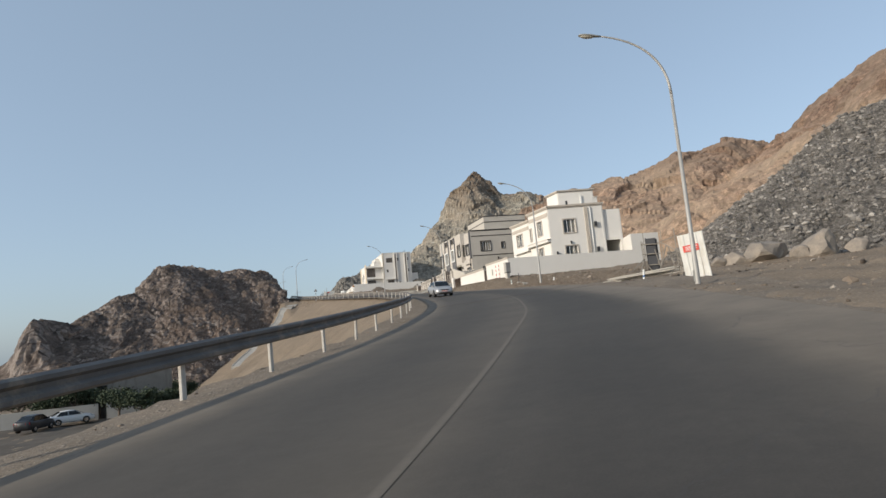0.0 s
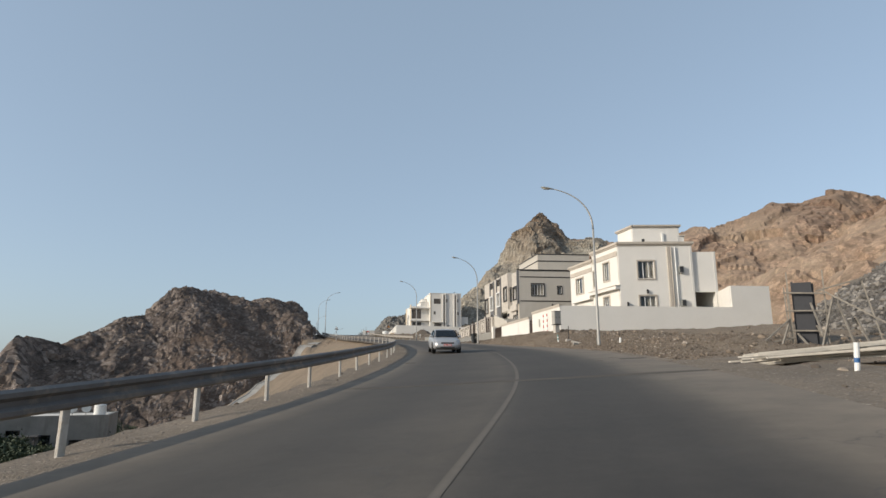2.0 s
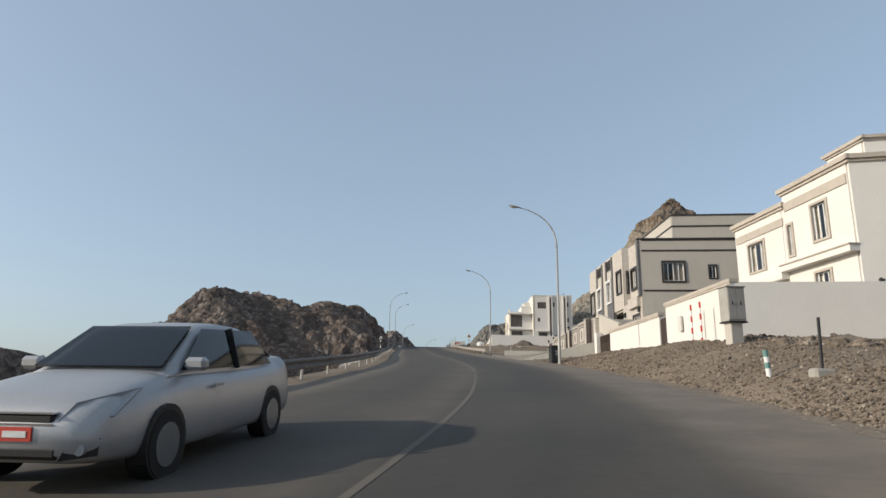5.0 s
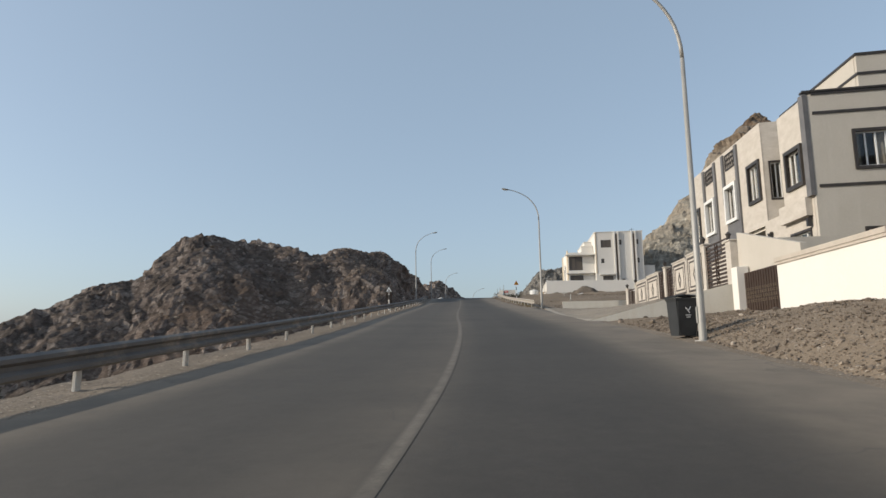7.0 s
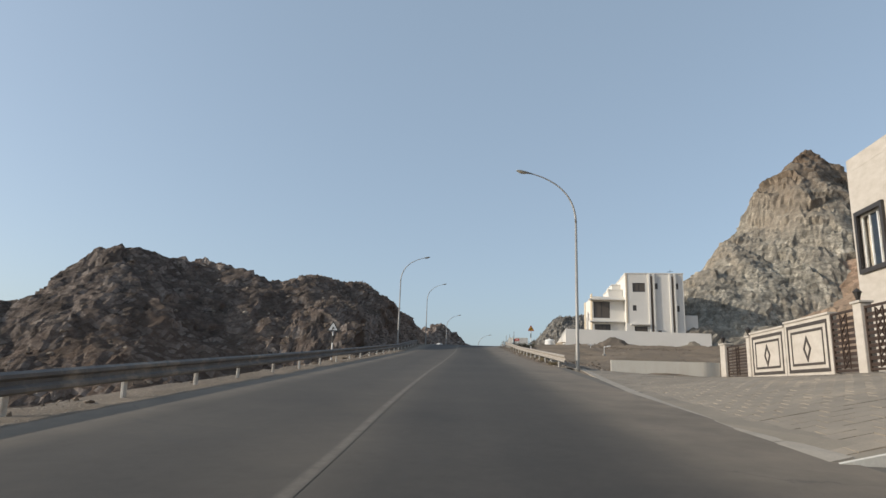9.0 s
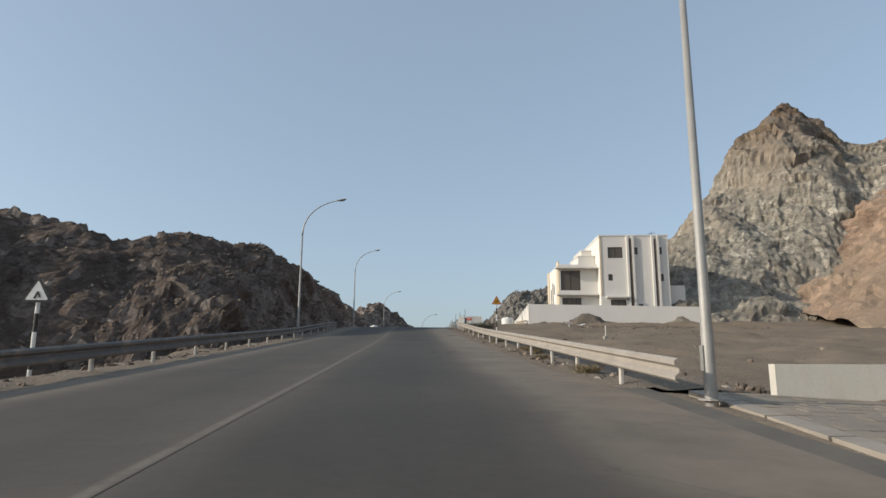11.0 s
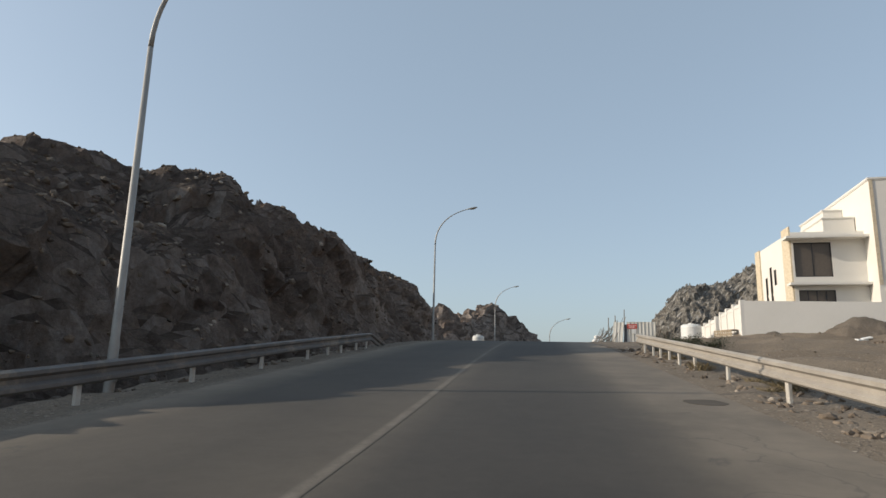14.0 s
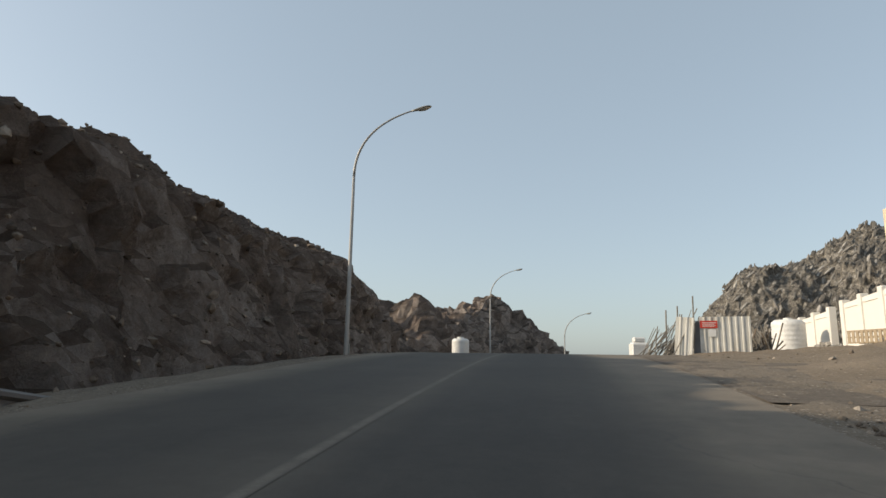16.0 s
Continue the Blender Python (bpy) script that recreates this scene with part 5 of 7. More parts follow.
    part("stone_quoin", along(F[3], F[0], Lf - 1.9, Lf - 0.04, z0, 25.5, 0.0, 0.12), ROUGHSTONE, house, "split yellow stone pier")
    part("stone_quoin", along(F[3], F[0], Lf - 10.0, Lf - 8.6, z0, 25.1, 0.0, 0.12), ROUGHSTONE, house, "split yellow stone pier")
    # stair tower steps on the roof
    for x0, y0, x1, y1, z in ((39.2, 206.4, 41.6, 213, 26.4), (40.2, 209, 41.7, 215, 27.7)):
        T = [(x0, y0), (x1, y0), (x1, y1), (x0, y1)]
        shell(house, T, 24.62, z, WHITE, {}, "tower_wall")
        slab(house, "tower_roof", T, z - 0.3, z - 0.1, OFFWHITE, -0.26)
        coping(house, T, z, 0.1, 0.08, WHITE, (0, 3))
    bm = bmesh.new()
    tube(bm, [(49.3, 204, 28.1), (49.3, 204, 29.6)], 0.035, 6)
    tube(bm, [(48.8, 204, 29.3), (49.8, 204, 29.4)], 0.03, 6)
    part("roof_fitting", bm, DARKFRAME, house, "small dark roof fitting")
    return house


new_villa()


# ---- boundary walls and gates ----
def boundary(name, label, runs, material, cap=None, cap_h=0.12, thick=0.22, category="wall"):
    """A free-standing wall in straight runs (p, q, foot, top), outer face on the right of p to q."""
    thing = root(name, Matrix(), label, category)
    for p, q, lo, hi in runs:
        bm = bmesh.new()
        wall_panel(bm, p, q, lo, hi, (), thick)
        part("wall_run", bm, material, thing)
        if cap:
            L = (Vector(q) - Vector(p)).length
            part("coping", along(p, q, -0.06, L + 0.06, hi, hi + cap_h, -thick - 0.08, 0.08), cap, thing)
            part("coping", along(p, q, -0.04, L + 0.04, hi - 0.10, hi - 0.002, -0.01, 0.05), cap, thing)
    return thing


boundary("boundary_wall", "plain white rendered boundary wall beside rubble", [((33.1, 77.9), (51.3, 75.94), 7.0, 10.35)], WHITE)
boundary("boundary_wall", "taller white rendered corner of the yard wall", [((51.3, 75.94), (55.5, 75.49), 7.2, 12.6), ((52.85, 80.4), (51.31, 76.2), 7.2, 12.6), ((55.5, 75.5), (56.9, 88), 7.2, 12.6)], WHITE)
wall_b = boundary("boundary_wall", "white road wall with a tan coping", [((32.75, 97.6), (32.92, 87.0), 7.0, 9.95), ((32.94, 85.9), (33.1, 77.9), 7.0, 10.35)], WHITE, BEIGE, 0.16)
part("wicket_door", boxed(32.95, 86.0, 7.6, 33.05, 86.9, 9.7, bevel=0.01), BROWNMETAL, wall_b, "narrow brown metal door")
part("meter_cabinet", boxed(32.82, 83.4, 8.7, 32.925, 83.8, 9.5, bevel=0.01), SHEET, wall_b)
CABINETGREY = surface("weathered_grey_cabinet", (0.33, 0.315, 0.285), (0.42, 0.40, 0.365), 1.5, 0.6, 0.1, 40, 0.003, stain=((0.26, 0.235, 0.20), 0.9))
cab_z = float(lie(np.array([30.4]), np.array([72.0]))[0])
box_thing = root("electricity_cabinet", pose(30.4, 72.0, cab_z, 0, 0, 8), "grey electricity cabinet on a masonry plinth", "cabinet")
part("plinth", boxed(-0.24, -0.2, -0.4, 0.2, 0.2, 0.72, bevel=0.02), GREYWALL, box_thing)
cab = part("cabinet_box", boxed(-0.33, -0.26, 0.74, 0.33, 0.26, 1.92, bevel=0.02), CABINETGREY, box_thing)
part("cabinet_roof", boxed(-0.37, -0.3, 1.92, 0.37, 0.3, 1.96, bevel=0.01), CABINETGREY, cab)
part("cabinet_floor", boxed(-0.36, -0.29, 0.69, 0.36, 0.29, 0.74, bevel=0.008), BLACKPAINT, cab, "dark steel base frame")
for x0, x1 in ((-0.30, -0.01), (0.01, 0.30)):
    door = part("cabinet_door", boxed(x0, -0.28, 0.80, x1, -0.262, 1.87, bevel=0.006), CABINETGREY, cab)
    part("door_handle", boxed(x0 + 0.12, -0.298, 1.3, x0 + 0.15, -0.281, 1.42), BLACKPAINT, door)
for y in (79.6, 80.7):
    st = root("striped_post", pose(32.35, y, 7.45), "red and white striped marker post", "marker post", "striped posts by the wall")
    for k in range(8):
        bm = bmesh.new()
        tube(bm, [(0, 0, k * 0.28), (0, 0, (k + 1) * 0.28)], 0.05, 8)
        part("stripe", bm, REDSIGN if k % 2 else WHITEPAINT, st)


# ---- forecourt of the stone villa ----
court = root("forecourt", Matrix(), "sloping forecourt with a white end wall and pale kerb", "forecourt")
EDGE = [(26.0, 127.6), (25.85, 118.5), (25.85, 112.6), (26.05, 107.0), (26.35, 102.45)]


ROAD_Y = np.arange(100.0, 130.0, 0.5)
ROAD_Z = lateral(np.full(len(ROAD_Y), 25.95), ROAD_Y)[1]


def deck_z(x, y):
    """The height of the paving: level along the gates, sloping down to meet the road."""
    k = max(0.0, min(1.0, (x - 26.4) / 6.4))
    k = k + 0.03 * math.sin(math.pi * k)
    road_side = float(np.interp(y, ROAD_Y, ROAD_Z)) - 0.015
    return road_side * (1 - k) + 9.56 * k


bm = bmesh.new()
rows = []
for x, y in EDGE:
    rows.append([bm.verts.new((x + (33.0 - x) * k / 8, y, deck_z(x + (33.0 - x) * k / 8, y) - 0.022)) for k in range(9)])
low = [bm.verts.new((v.co.x, v.co.y, 7.0)) for v in rows[-1]]
for r, s in zip(rows, rows[1:] + [low]):
    for k in range(8):
        bm.faces.new((r[k], r[k + 1], s[k + 1], s[k]))
part("slab", bm, JOINTSAND, court, "dusty sand bed of the paving")
bm = bmesh.new()
cap = []
for k in range(10):
    xa, xb = 26.35 + 0.65 * k, 26.35 + 0.65 * (k + 1)
    za, zb = deck_z(xa, 102.4), deck_z(xb, 102.4)
    cap.append((xa, za + 0.025 * max(0, min(1, (k - 2) / 3)) - 0.01))
cap.append((xb, zb + 0.015))
ring = [(cap[0][0], 7.2)] + cap + [(cap[-1][0], 7.2)]
a, b = [bm.verts.new((x, 102.36, z)) for x, z in ring], [bm.verts.new((x, 102.455, z)) for x, z in ring]
bm.faces.new(a), bm.faces.new(b[::-1])
for k in range(len(ring)):
    bm.faces.new((a[k], a[(k + 1) % len(ring)], b[(k + 1) % len(ring)], b[k]))
part("end_wall", bm, OFFWHITE, court, "white rendered end wall")
for a, b in zip(EDGE, EDGE[1:]):
    n = max(1, int(abs(b[1] - a[1]) / 1.5))
    for k in range(n):
        p, q = Vector(a).lerp(Vector(b), k / n), Vector(a).lerp(Vector(b), (k + 1) / n - 0.008)
        d = (q - p).normalized()
        m = Vector((-d.y, d.x)) * 0.30
        bm = bmesh.new()
        zp, zq = deck_z(*p), deck_z(*q)
        prism(bm, [tuple(p), tuple(q), tuple(q + m), tuple(p + m)], [zp - 0.5] * 4, [zp + 0.004, zq + 0.004, deck_z(*(q + m)) + 0.012, deck_z(*(p + m)) + 0.012])
        part("kerb_stone", bm, KERB, court)


paving = root("paving", Matrix(), "dusty grey interlocking block paving", "paving", kind="structure")
stones = {}
count = 0
rest = bmesh.new()
for iy in range(62):
    y = 102.7 + iy * 0.4
    inner = float(np.interp(y, [e[1] for e in EDGE[::-1]], [e[0] for e in EDGE[::-1]])) + 0.31
    for ix in range(19):
        x = 32.6 - ix * 0.4 + (0.2 if iy % 2 else 0)
        if x + 0.1 < inner:
            continue
        xl = max(x - 0.192, inner)
        zs = [deck_z(xl, y), deck_z(x + 0.19, y), deck_z(x + 0.19, y + 0.38), deck_z(xl, y + 0.38)]
        lift = random.uniform(-0.006, 0.006)
        if count < 300 and xl < x - 0.19 and x < 31.4 and 106 < y < 116:
            z = sum(zs) / 4
            if not stones:
                ob = part("paver", boxed(-0.19, -0.19, -0.12, 0.19, 0.19, 0.0, bevel=0.012), PAVER, paving)
                stones["me"] = ob.data
            else:
                ob = new("paver", stones["me"])
                ob.parent = paving
            ob.matrix_basis = pose(x, y + 0.19, z + lift, math.degrees(math.atan2(zs[3] - zs[0], 0.38)), -math.degrees(math.atan2(zs[1] - zs[0], 0.38)), 0)
            count += 1
        else:
            prism(rest, [(xl, y), (x + 0.19, y), (x + 0.19, y + 0.38), (xl, y + 0.38)], [z - 0.12 for z in zs], [z + lift for z in zs])
tagged(part("pavers", rest, PAVER, paving), kind="stuff")


def lattice_gate(thing, x, y0, y1, z0, z1, slats=9):
    """A brown metal gate leaf in the plane x: frame, slats and a pierced middle panel."""
    w = 0.06
    gate = part("gate_leaf", boxed(x - 0.03, y0, z0, x + 0.03, y0 + w, z1), BROWNMETAL, thing, "brown metal lattice gate")
    part("stile", boxed(x - 0.03, y1 - w, z0, x + 0.03, y1, z1), BROWNMETAL, gate)
    for z in (z0 + 0.02, z1 - 0.08):
        part("rail", boxed(x - 0.029, y0 + w, z, x + 0.029, y1 - w, z + 0.07), BROWNMETAL, gate)
    for k in range(slats):
        z = z0 + 0.14 + (z1 - z0 - 0.28) * k / slats
        part("slat", boxed(x - 0.018, y0 + w, z, x + 0.018, y1 - w, z + (z1 - z0 - 0.28) / slats * 0.58), BROWNMETAL, gate)
    m = (y0 + y1) / 2
    bm = bmesh.new()
    n = 6
    for k in range(n):
        za, zb = z0 + 0.12 + (z1 - z0 - 0.24) * k / n, z0 + 0.12 + (z1 - z0 - 0.24) * (k + 1) / n
        bar(bm, (x - 0.03, m - 0.17, za), (x - 0.03, m + 0.17, zb), 0.03, 0.03)
        bar(bm, (x - 0.03, m + 0.17, za), (x - 0.03, m - 0.17, zb), 0.03, 0.03)
    for s in (-0.19, 0.19):
        bar(bm, (x - 0.03, m + s, z0 + 0.1), (x - 0.03, m + s, z1 - 0.1), 0.04, 0.03)
    part("pierced_panel", bm, BROWNMETAL, gate)


def pillar(thing, x, y0, y1, z0, z1):
    p = part("pillar", boxed(x - 0.07, y0, z0, x + 0.25, y1, z1, bevel=0.015), TRAVERTINE, thing)
    ym = (y0 + y1) / 2
    part("pillar_cap", boxed(x - 0.12, y0 - 0.05, z1, x + 0.3, y1 + 0.05, z1 + 0.07, bevel=0.01), TRAVERTINE, p)
    bm = bmesh.new()
    box(bm, x - 0.04, ym - 0.04, z1 + 0.07, x + 0.04, ym + 0.04, z1 + 0.15)
    tube(bm, [(x, ym, z1 + 0.15), (x, ym, z1 + 0.32), (x, ym, z1 + 0.34), (x, ym, z1 + 0.46)], [0.07, 0.12, 0.15, 0.02], 6)
    part("lantern", bm, BLACKTRIM, p, "small black pillar lantern")


def diamond_panel(thing, x, y0, y1, z0, z1):
    """A cream wall bay with a dark inlaid double border and a diamond."""
    wall = part("wall_bay", boxed(x, y0, z0, x + 0.22, y1, z1), TRAVERTINE, thing)
    part("bay_cap", boxed(x - 0.05, y0, z1, x + 0.27, y1, z1 + 0.07), TRAVERTINE, wall)
    for inset, up, w in ((0.2, 0.16, 0.12), (0.52, 0.40, 0.085)):
        a, b, c, d = y0 + inset, y1 - inset, z0 + up + 0.05, z1 - up + 0.03
        bm = bmesh.new()
        for q in ((a, b, d - w, d), (a, b, c, c + w), (a, a + w * 0.8, c + w, d - w), (b - w * 0.8, b, c + w, d - w)):
            box(bm, x - 0.018, q[0], q[2], x + 0.004, q[1], q[3])
        part("inlay", bm, INLAY, wall, "dark stone inlay")
    ym, zm = (y0 + y1) / 2, (z0 + z1) / 2
    bm = bmesh.new()
    ro, ri = ((0.30, 0.46), (0.18, 0.28))
    o = [(ym, zm + ro[1]), (ym + ro[0], zm), (ym, zm - ro[1]), (ym - ro[0], zm)]
    i = [(ym, zm + ri[1]), (ym + ri[0], zm), (ym, zm - ri[1]), (ym - ri[0], zm)]
    for k in range(4):
        j = (k + 1) % 4
        f = [bm.verts.new((x - 0.02, *q)) for q in (o[k], o[j], i[j], i[k])]
        g = [bm.verts.new((x + 0.002, *q)) for q in (o[k], o[j], i[j], i[k])]
        bm.faces.new(f), bm.faces.new(g[::-1])
        for m in range(4):
            bm.faces.new((f[m], f[(m + 1) % 4], g[(m + 1) % 4], g[m]))
    part("diamond", bm, INLAY, wall, "dark stone diamond")


gates = root("gate_wall", Matrix(), "cream stone gate wall with dark inlays and brown metal gates", "wall")
X = 32.85
pillar(gates, X, 126.2, 126.9, 9.45, 11.2)
lattice_gate(gates, X + 0.05, 123.3, 126.15, 9.6, 11.1)
pillar(gates, X, 122.95, 123.3, 9.45, 11.3)
diamond_panel(gates, X, 119.45, 122.95, 9.45, 11.4)
diamond_panel(gates, X, 115.9, 119.4, 9.45, 11.5)
lattice_gate(gates, X + 0.05, 114.3, 115.88, 9.6, 11.5)
pillar(gates, X, 113.85, 114.3, 9.45, 11.6)
lattice_gate(gates, X + 0.05, 112.32, 113.85, 9.6, 11.5)
diamond_panel(gates, X, 109.5, 112.3, 9.45, 11.6)
diamond_panel(gates, X, 106.4, 109.4, 9.45, 11.7)
pillar(gates, X, 105.95, 106.4, 9.45, 11.85)
lattice_gate(gates, X + 0.05, 102.9, 105.95, 9.6, 11.75, 10)
pillar(gates, X, 102.3, 102.9, 7.6, 11.5)
part("yard_wall", boxed(33.2, 98.4, 7.6, 38.0, 98.6, 11.0), GREYWALL, gates)
bm = bmesh.new()
prism(bm, [(33.1, 96.4), (33.32, 96.4), (33.32, 102.28), (33.1, 102.28)], [7.6] * 4, [10.5, 10.5, 11.85, 11.85])
part("yard_wall", bm, GREYWALL, gates)
low_gate = root("garage_gate", Matrix(), "brown patterned metal garage gate between white posts", "gate")
part("post", boxed(32.55, 101.1, 7.5, 33.05, 101.75, 10.2, bevel=0.02), WHITE, low_gate)
leaf = part("leaf", boxed(32.85, 97.75, 7.9, 32.93, 101.1, 9.9), BROWNMETAL, low_gate)
for k in range(13):
    part("rib", boxed(32.82, 97.85 + k * 0.25, 8.0, 32.853, 97.9 + k * 0.25, 9.85), BROWNMETAL, leaf)
STUD = plain("tarnished_brass", (0.16, 0.125, 0.09), 0.5, 0.3)
for row in range(4):
    for k in range(16):
        y, z = 97.95 + k * 0.195 + (0.097 if row % 2 else 0), 8.62 + row * 0.17
        bm = bmesh.new()
        bar(bm, (32.835, y - 0.05, z), (32.835, y + 0.05, z + 0.1), 0.025, 0.03)
        bar(bm, (32.833, y + 0.05, z), (32.833, y - 0.05, z + 0.1), 0.025, 0.03)
        part("stud", bm, STUD, leaf)
yard = boundary("boundary_wall", "low cream wall across the end of the forecourt", [((27.6, 127.6), (32.9, 127.45), 8.6, 10.38)], OFFWHITE, None, 0.1, 0.25)

# ---- yard walls of the new villa ----
new_wall = root("boundary_wall", Matrix(), "long white yard wall before the unfinished villa", "wall")
bm = bmesh.new()
prism(bm, [(31.68, 202.3), (54.6, 200.9), (54.6, 201.12), (31.68, 202.52)], [14.8] * 4, [19.0, 18.55, 18.55, 19.0])
part("wall_run", bm, WHITE, new_wall)
side_wall = root("boundary_wall", Matrix(), "white panelled yard wall with piers and an opening", "wall")
for y0, y1, za, zb, n in ((202.55, 210.3, 18.85, 18.62, 4), (212.5, 224.0, 18.45, 18.1, 5)):
    bm = bmesh.new()
    prism(bm, [(31.45, y0), (31.67, y0), (31.67, y1), (31.45, y1)], [14.8] * 4, [za, za, zb, zb])
    part("wall_run", bm, WHITE, side_wall)
    for k in range(n):
        t = k / (n - 1)
        y, z = y0 + (y1 - y0) * t, za + (zb - za) * t
        part("pier", boxed(31.36, y - 0.24, 14.8, 31.76, y + 0.24, z + 0.22, bevel=0.02), WHITE, side_wall)
        if k:
            ya, zl = y0 + (y1 - y0) * (k - 1) / (n - 1) + 0.3, z - 0.26
            part("ledge", boxed(31.40, ya, zl, 31.452, y - 0.3, zl + 0.09), WHITE, side_wall)

# ---- wheelie bin ----
def wheelie_bin(m):
    b = root("wheelie_bin", m, "dark grey wheeled rubbish bin with a closed lid", "bin")
    bm = bmesh.new()
    prism(bm, [(-0.21, -0.24), (0.21, -0.24), (0.21, 0.20), (-0.21, 0.20)], 0.06, 0.1)
    rings = []
    for z, w, d0, d1 in ((0.06, 0.22, -0.25, 0.22), (0.3, 0.24, -0.265, 0.24), (0.92, 0.275, -0.30, 0.29), (0.97, 0.285, -0.315, 0.305), (1.0, 0.285, -0.315, 0.305)):
        rings.append([bm.verts.new(p) for p in ((-w, d0, z), (w, d0, z), (w, d1, z), (-w, d1, z))])
    for r, s in zip(rings, rings[1:]):
        for k in range(4):
            bm.faces.new((r[k], r[(k + 1) % 4], s[(k + 1) % 4], s[k]))
    bm.faces.new(rings[-1])
    bmesh.ops.bevel(bm, geom=[e for e in bm.edges if abs(e.verts[0].co.z - e.verts[1].co.z) > 0.1], offset=0.035, segments=2, affect="EDGES")
    part("body", bm, PLASTIC, b)
    bm = bmesh.new()
    rings = []
    for y, z in ((-0.345, 1.0), (-0.33, 1.05), (-0.1, 1.09), (0.22, 1.07), (0.325, 1.03)):
        rings.append([bm.verts.new((x, y, z - (0.03 if abs(x) > 0.3 else 0))) for x in (-0.325, -0.28, 0, 0.28, 0.325)])
    for r, s in zip(rings, rings[1:]):
        for k in range(4):
            bm.faces.new((r[k], r[k + 1], s[k + 1], s[k]))
    bmesh.ops.solidify(bm, geom=bm.faces[:], thickness=0.035)
    lid = part("lid", bm, PLASTIC, b)
    bm = bmesh.new()
    tube(bm, [(-0.26, 0.375, 1.0), (0.26, 0.375, 1.0)], 0.022, 8)
    for s in (-0.22, 0.22):
        bar(bm, (s, 0.29, 0.98), (s, 0.385, 1.0), 0.04, 0.04)
    part("handle", bm, PLASTIC, b)
    for s in (-0.27, 0.27):
        bm = bmesh.new()
        tube(bm, [(s - 0.03, 0.27, 0.1), (s + 0.03, 0.27, 0.1)], 0.1, 14)
        part("wheel", bm, RUBBER, b)
    bm = bmesh.new()
    tube(bm, [(-0.26, 0.27, 0.1), (0.26, 0.27, 0.1)], 0.015, 6)
    part("axle", bm, GALV, b)
    mark = bmesh.new()
    for y0, z0, y1, z1 in ((-0.07, 0.76, 0.0, 0.68), (0.0, 0.68, 0.07, 0.78), (-0.02, 0.70, 0.03, 0.62)):
        bar(mark, (0.272, y0, z0), (0.270, y1, z1), 0.012, 0.022)
    part("mark", mark, WHITEPAINT, b, "small white printed mark")
    for z, w in ((0.56, 0.07), (0.51, 0.05)):
        part("text_bar", boxed(0.252, -w, z, 0.268, w, z + 0.022), WHITEPAINT, b)
    return b


wheelie_bin(pose(27.4, 90.85, 7.23, 0, 0, -76) @ Matrix.Scale(1.06, 4))


# ---- road signs ----
def striped_pole(thing, h, r=0.045):
    z, k = -0.4, 0
    while z < h:
        e = min(h, z + 0.42)
        bm = bmesh.new()
        tube(bm, [(0, 0, z), (0, 0, e)], r, 10)
        part("pole_band", bm, WHITEPAINT if k % 2 else BLACKPAINT, thing)
        z, k = e, k + 1


def triangle(bm, w, y, t, zc):
    h = w * 0.866
    pts = [(-w / 2, zc - h / 3), (w / 2, zc - h / 3), (0, zc + h * 2 / 3)]
    out = []
    for a, b in ((0, 1), (1, 2), (2, 0)):
        pa, pb, pc = Vector(pts[a]), Vector(pts[b]), Vector(pts[(a + 2) % 3])
        for c in ((pa * 0.95 + pb * 0.05), (pb * 0.95 + pa * 0.05)):
            out.append((c.x, c.y))
    f = [bm.verts.new((x, y, z)) for x, z in out]
    g = [bm.verts.new((x, y + t, z)) for x, z in out]
    bm.faces.new(f), bm.faces.new(g[::-1])
    for k in range(6):
        bm.faces.new((f[k], f[(k + 1) % 6], g[(k + 1) % 6], g[k]))


def warning_sign(m, label, rim, field, arrow):
    s = root("road_sign", m, label, "road sign")
    striped_pole(s, 2.2)
    bm = bmesh.new()
    triangle(bm, 0.68, -0.075, 0.02, 2.15)
    plate = part("plate", bm, rim, s)
    bm = bmesh.new()
    triangle(bm, 0.52, -0.081, 0.005, 2.15)
    part("field", bm, field, plate)
    bm = bmesh.new()
    if arrow:
        for a, b in (((-0.06, 2.04), (-0.06, 2.15)), ((-0.06, 2.15), (-0.03, 2.19)), ((-0.03, 2.19), (0.06, 2.19))):
            bar(bm, (a[0], -0.085, a[1]), (b[0], -0.085, b[1]), 0.006, 0.045)
        f = [bm.verts.new(q) for q in ((0.05, -0.087, 2.14), (0.12, -0.087, 2.19), (0.05, -0.087, 2.24))]
        bm.faces.new(f)
        part("arrow", bm, BLACKPAINT, plate, "black right-bend arrow")
    else:
        bar(bm, (-0.05, -0.085, 2.03), (0.015, -0.085, 2.19), 0.006, 0.05)
        bar(bm, (0.015, -0.085, 2.19), (0.07, -0.085, 2.06), 0.006, 0.04)
        part("symbol", bm, BLACKPAINT, plate, "black symbol")
    return s


warning_sign(pose(24.33, 158.0, 12.55, 0, 0, 8), "orange triangular bend sign on a striped pole", REDSIGN, YELLOWPAINT, True)
warning_sign(pose(12.2, 129.8, 9.75, 0, 0, 4), "white triangular warning sign on a striped pole", BLACKPAINT, WHITEPAINT, False)


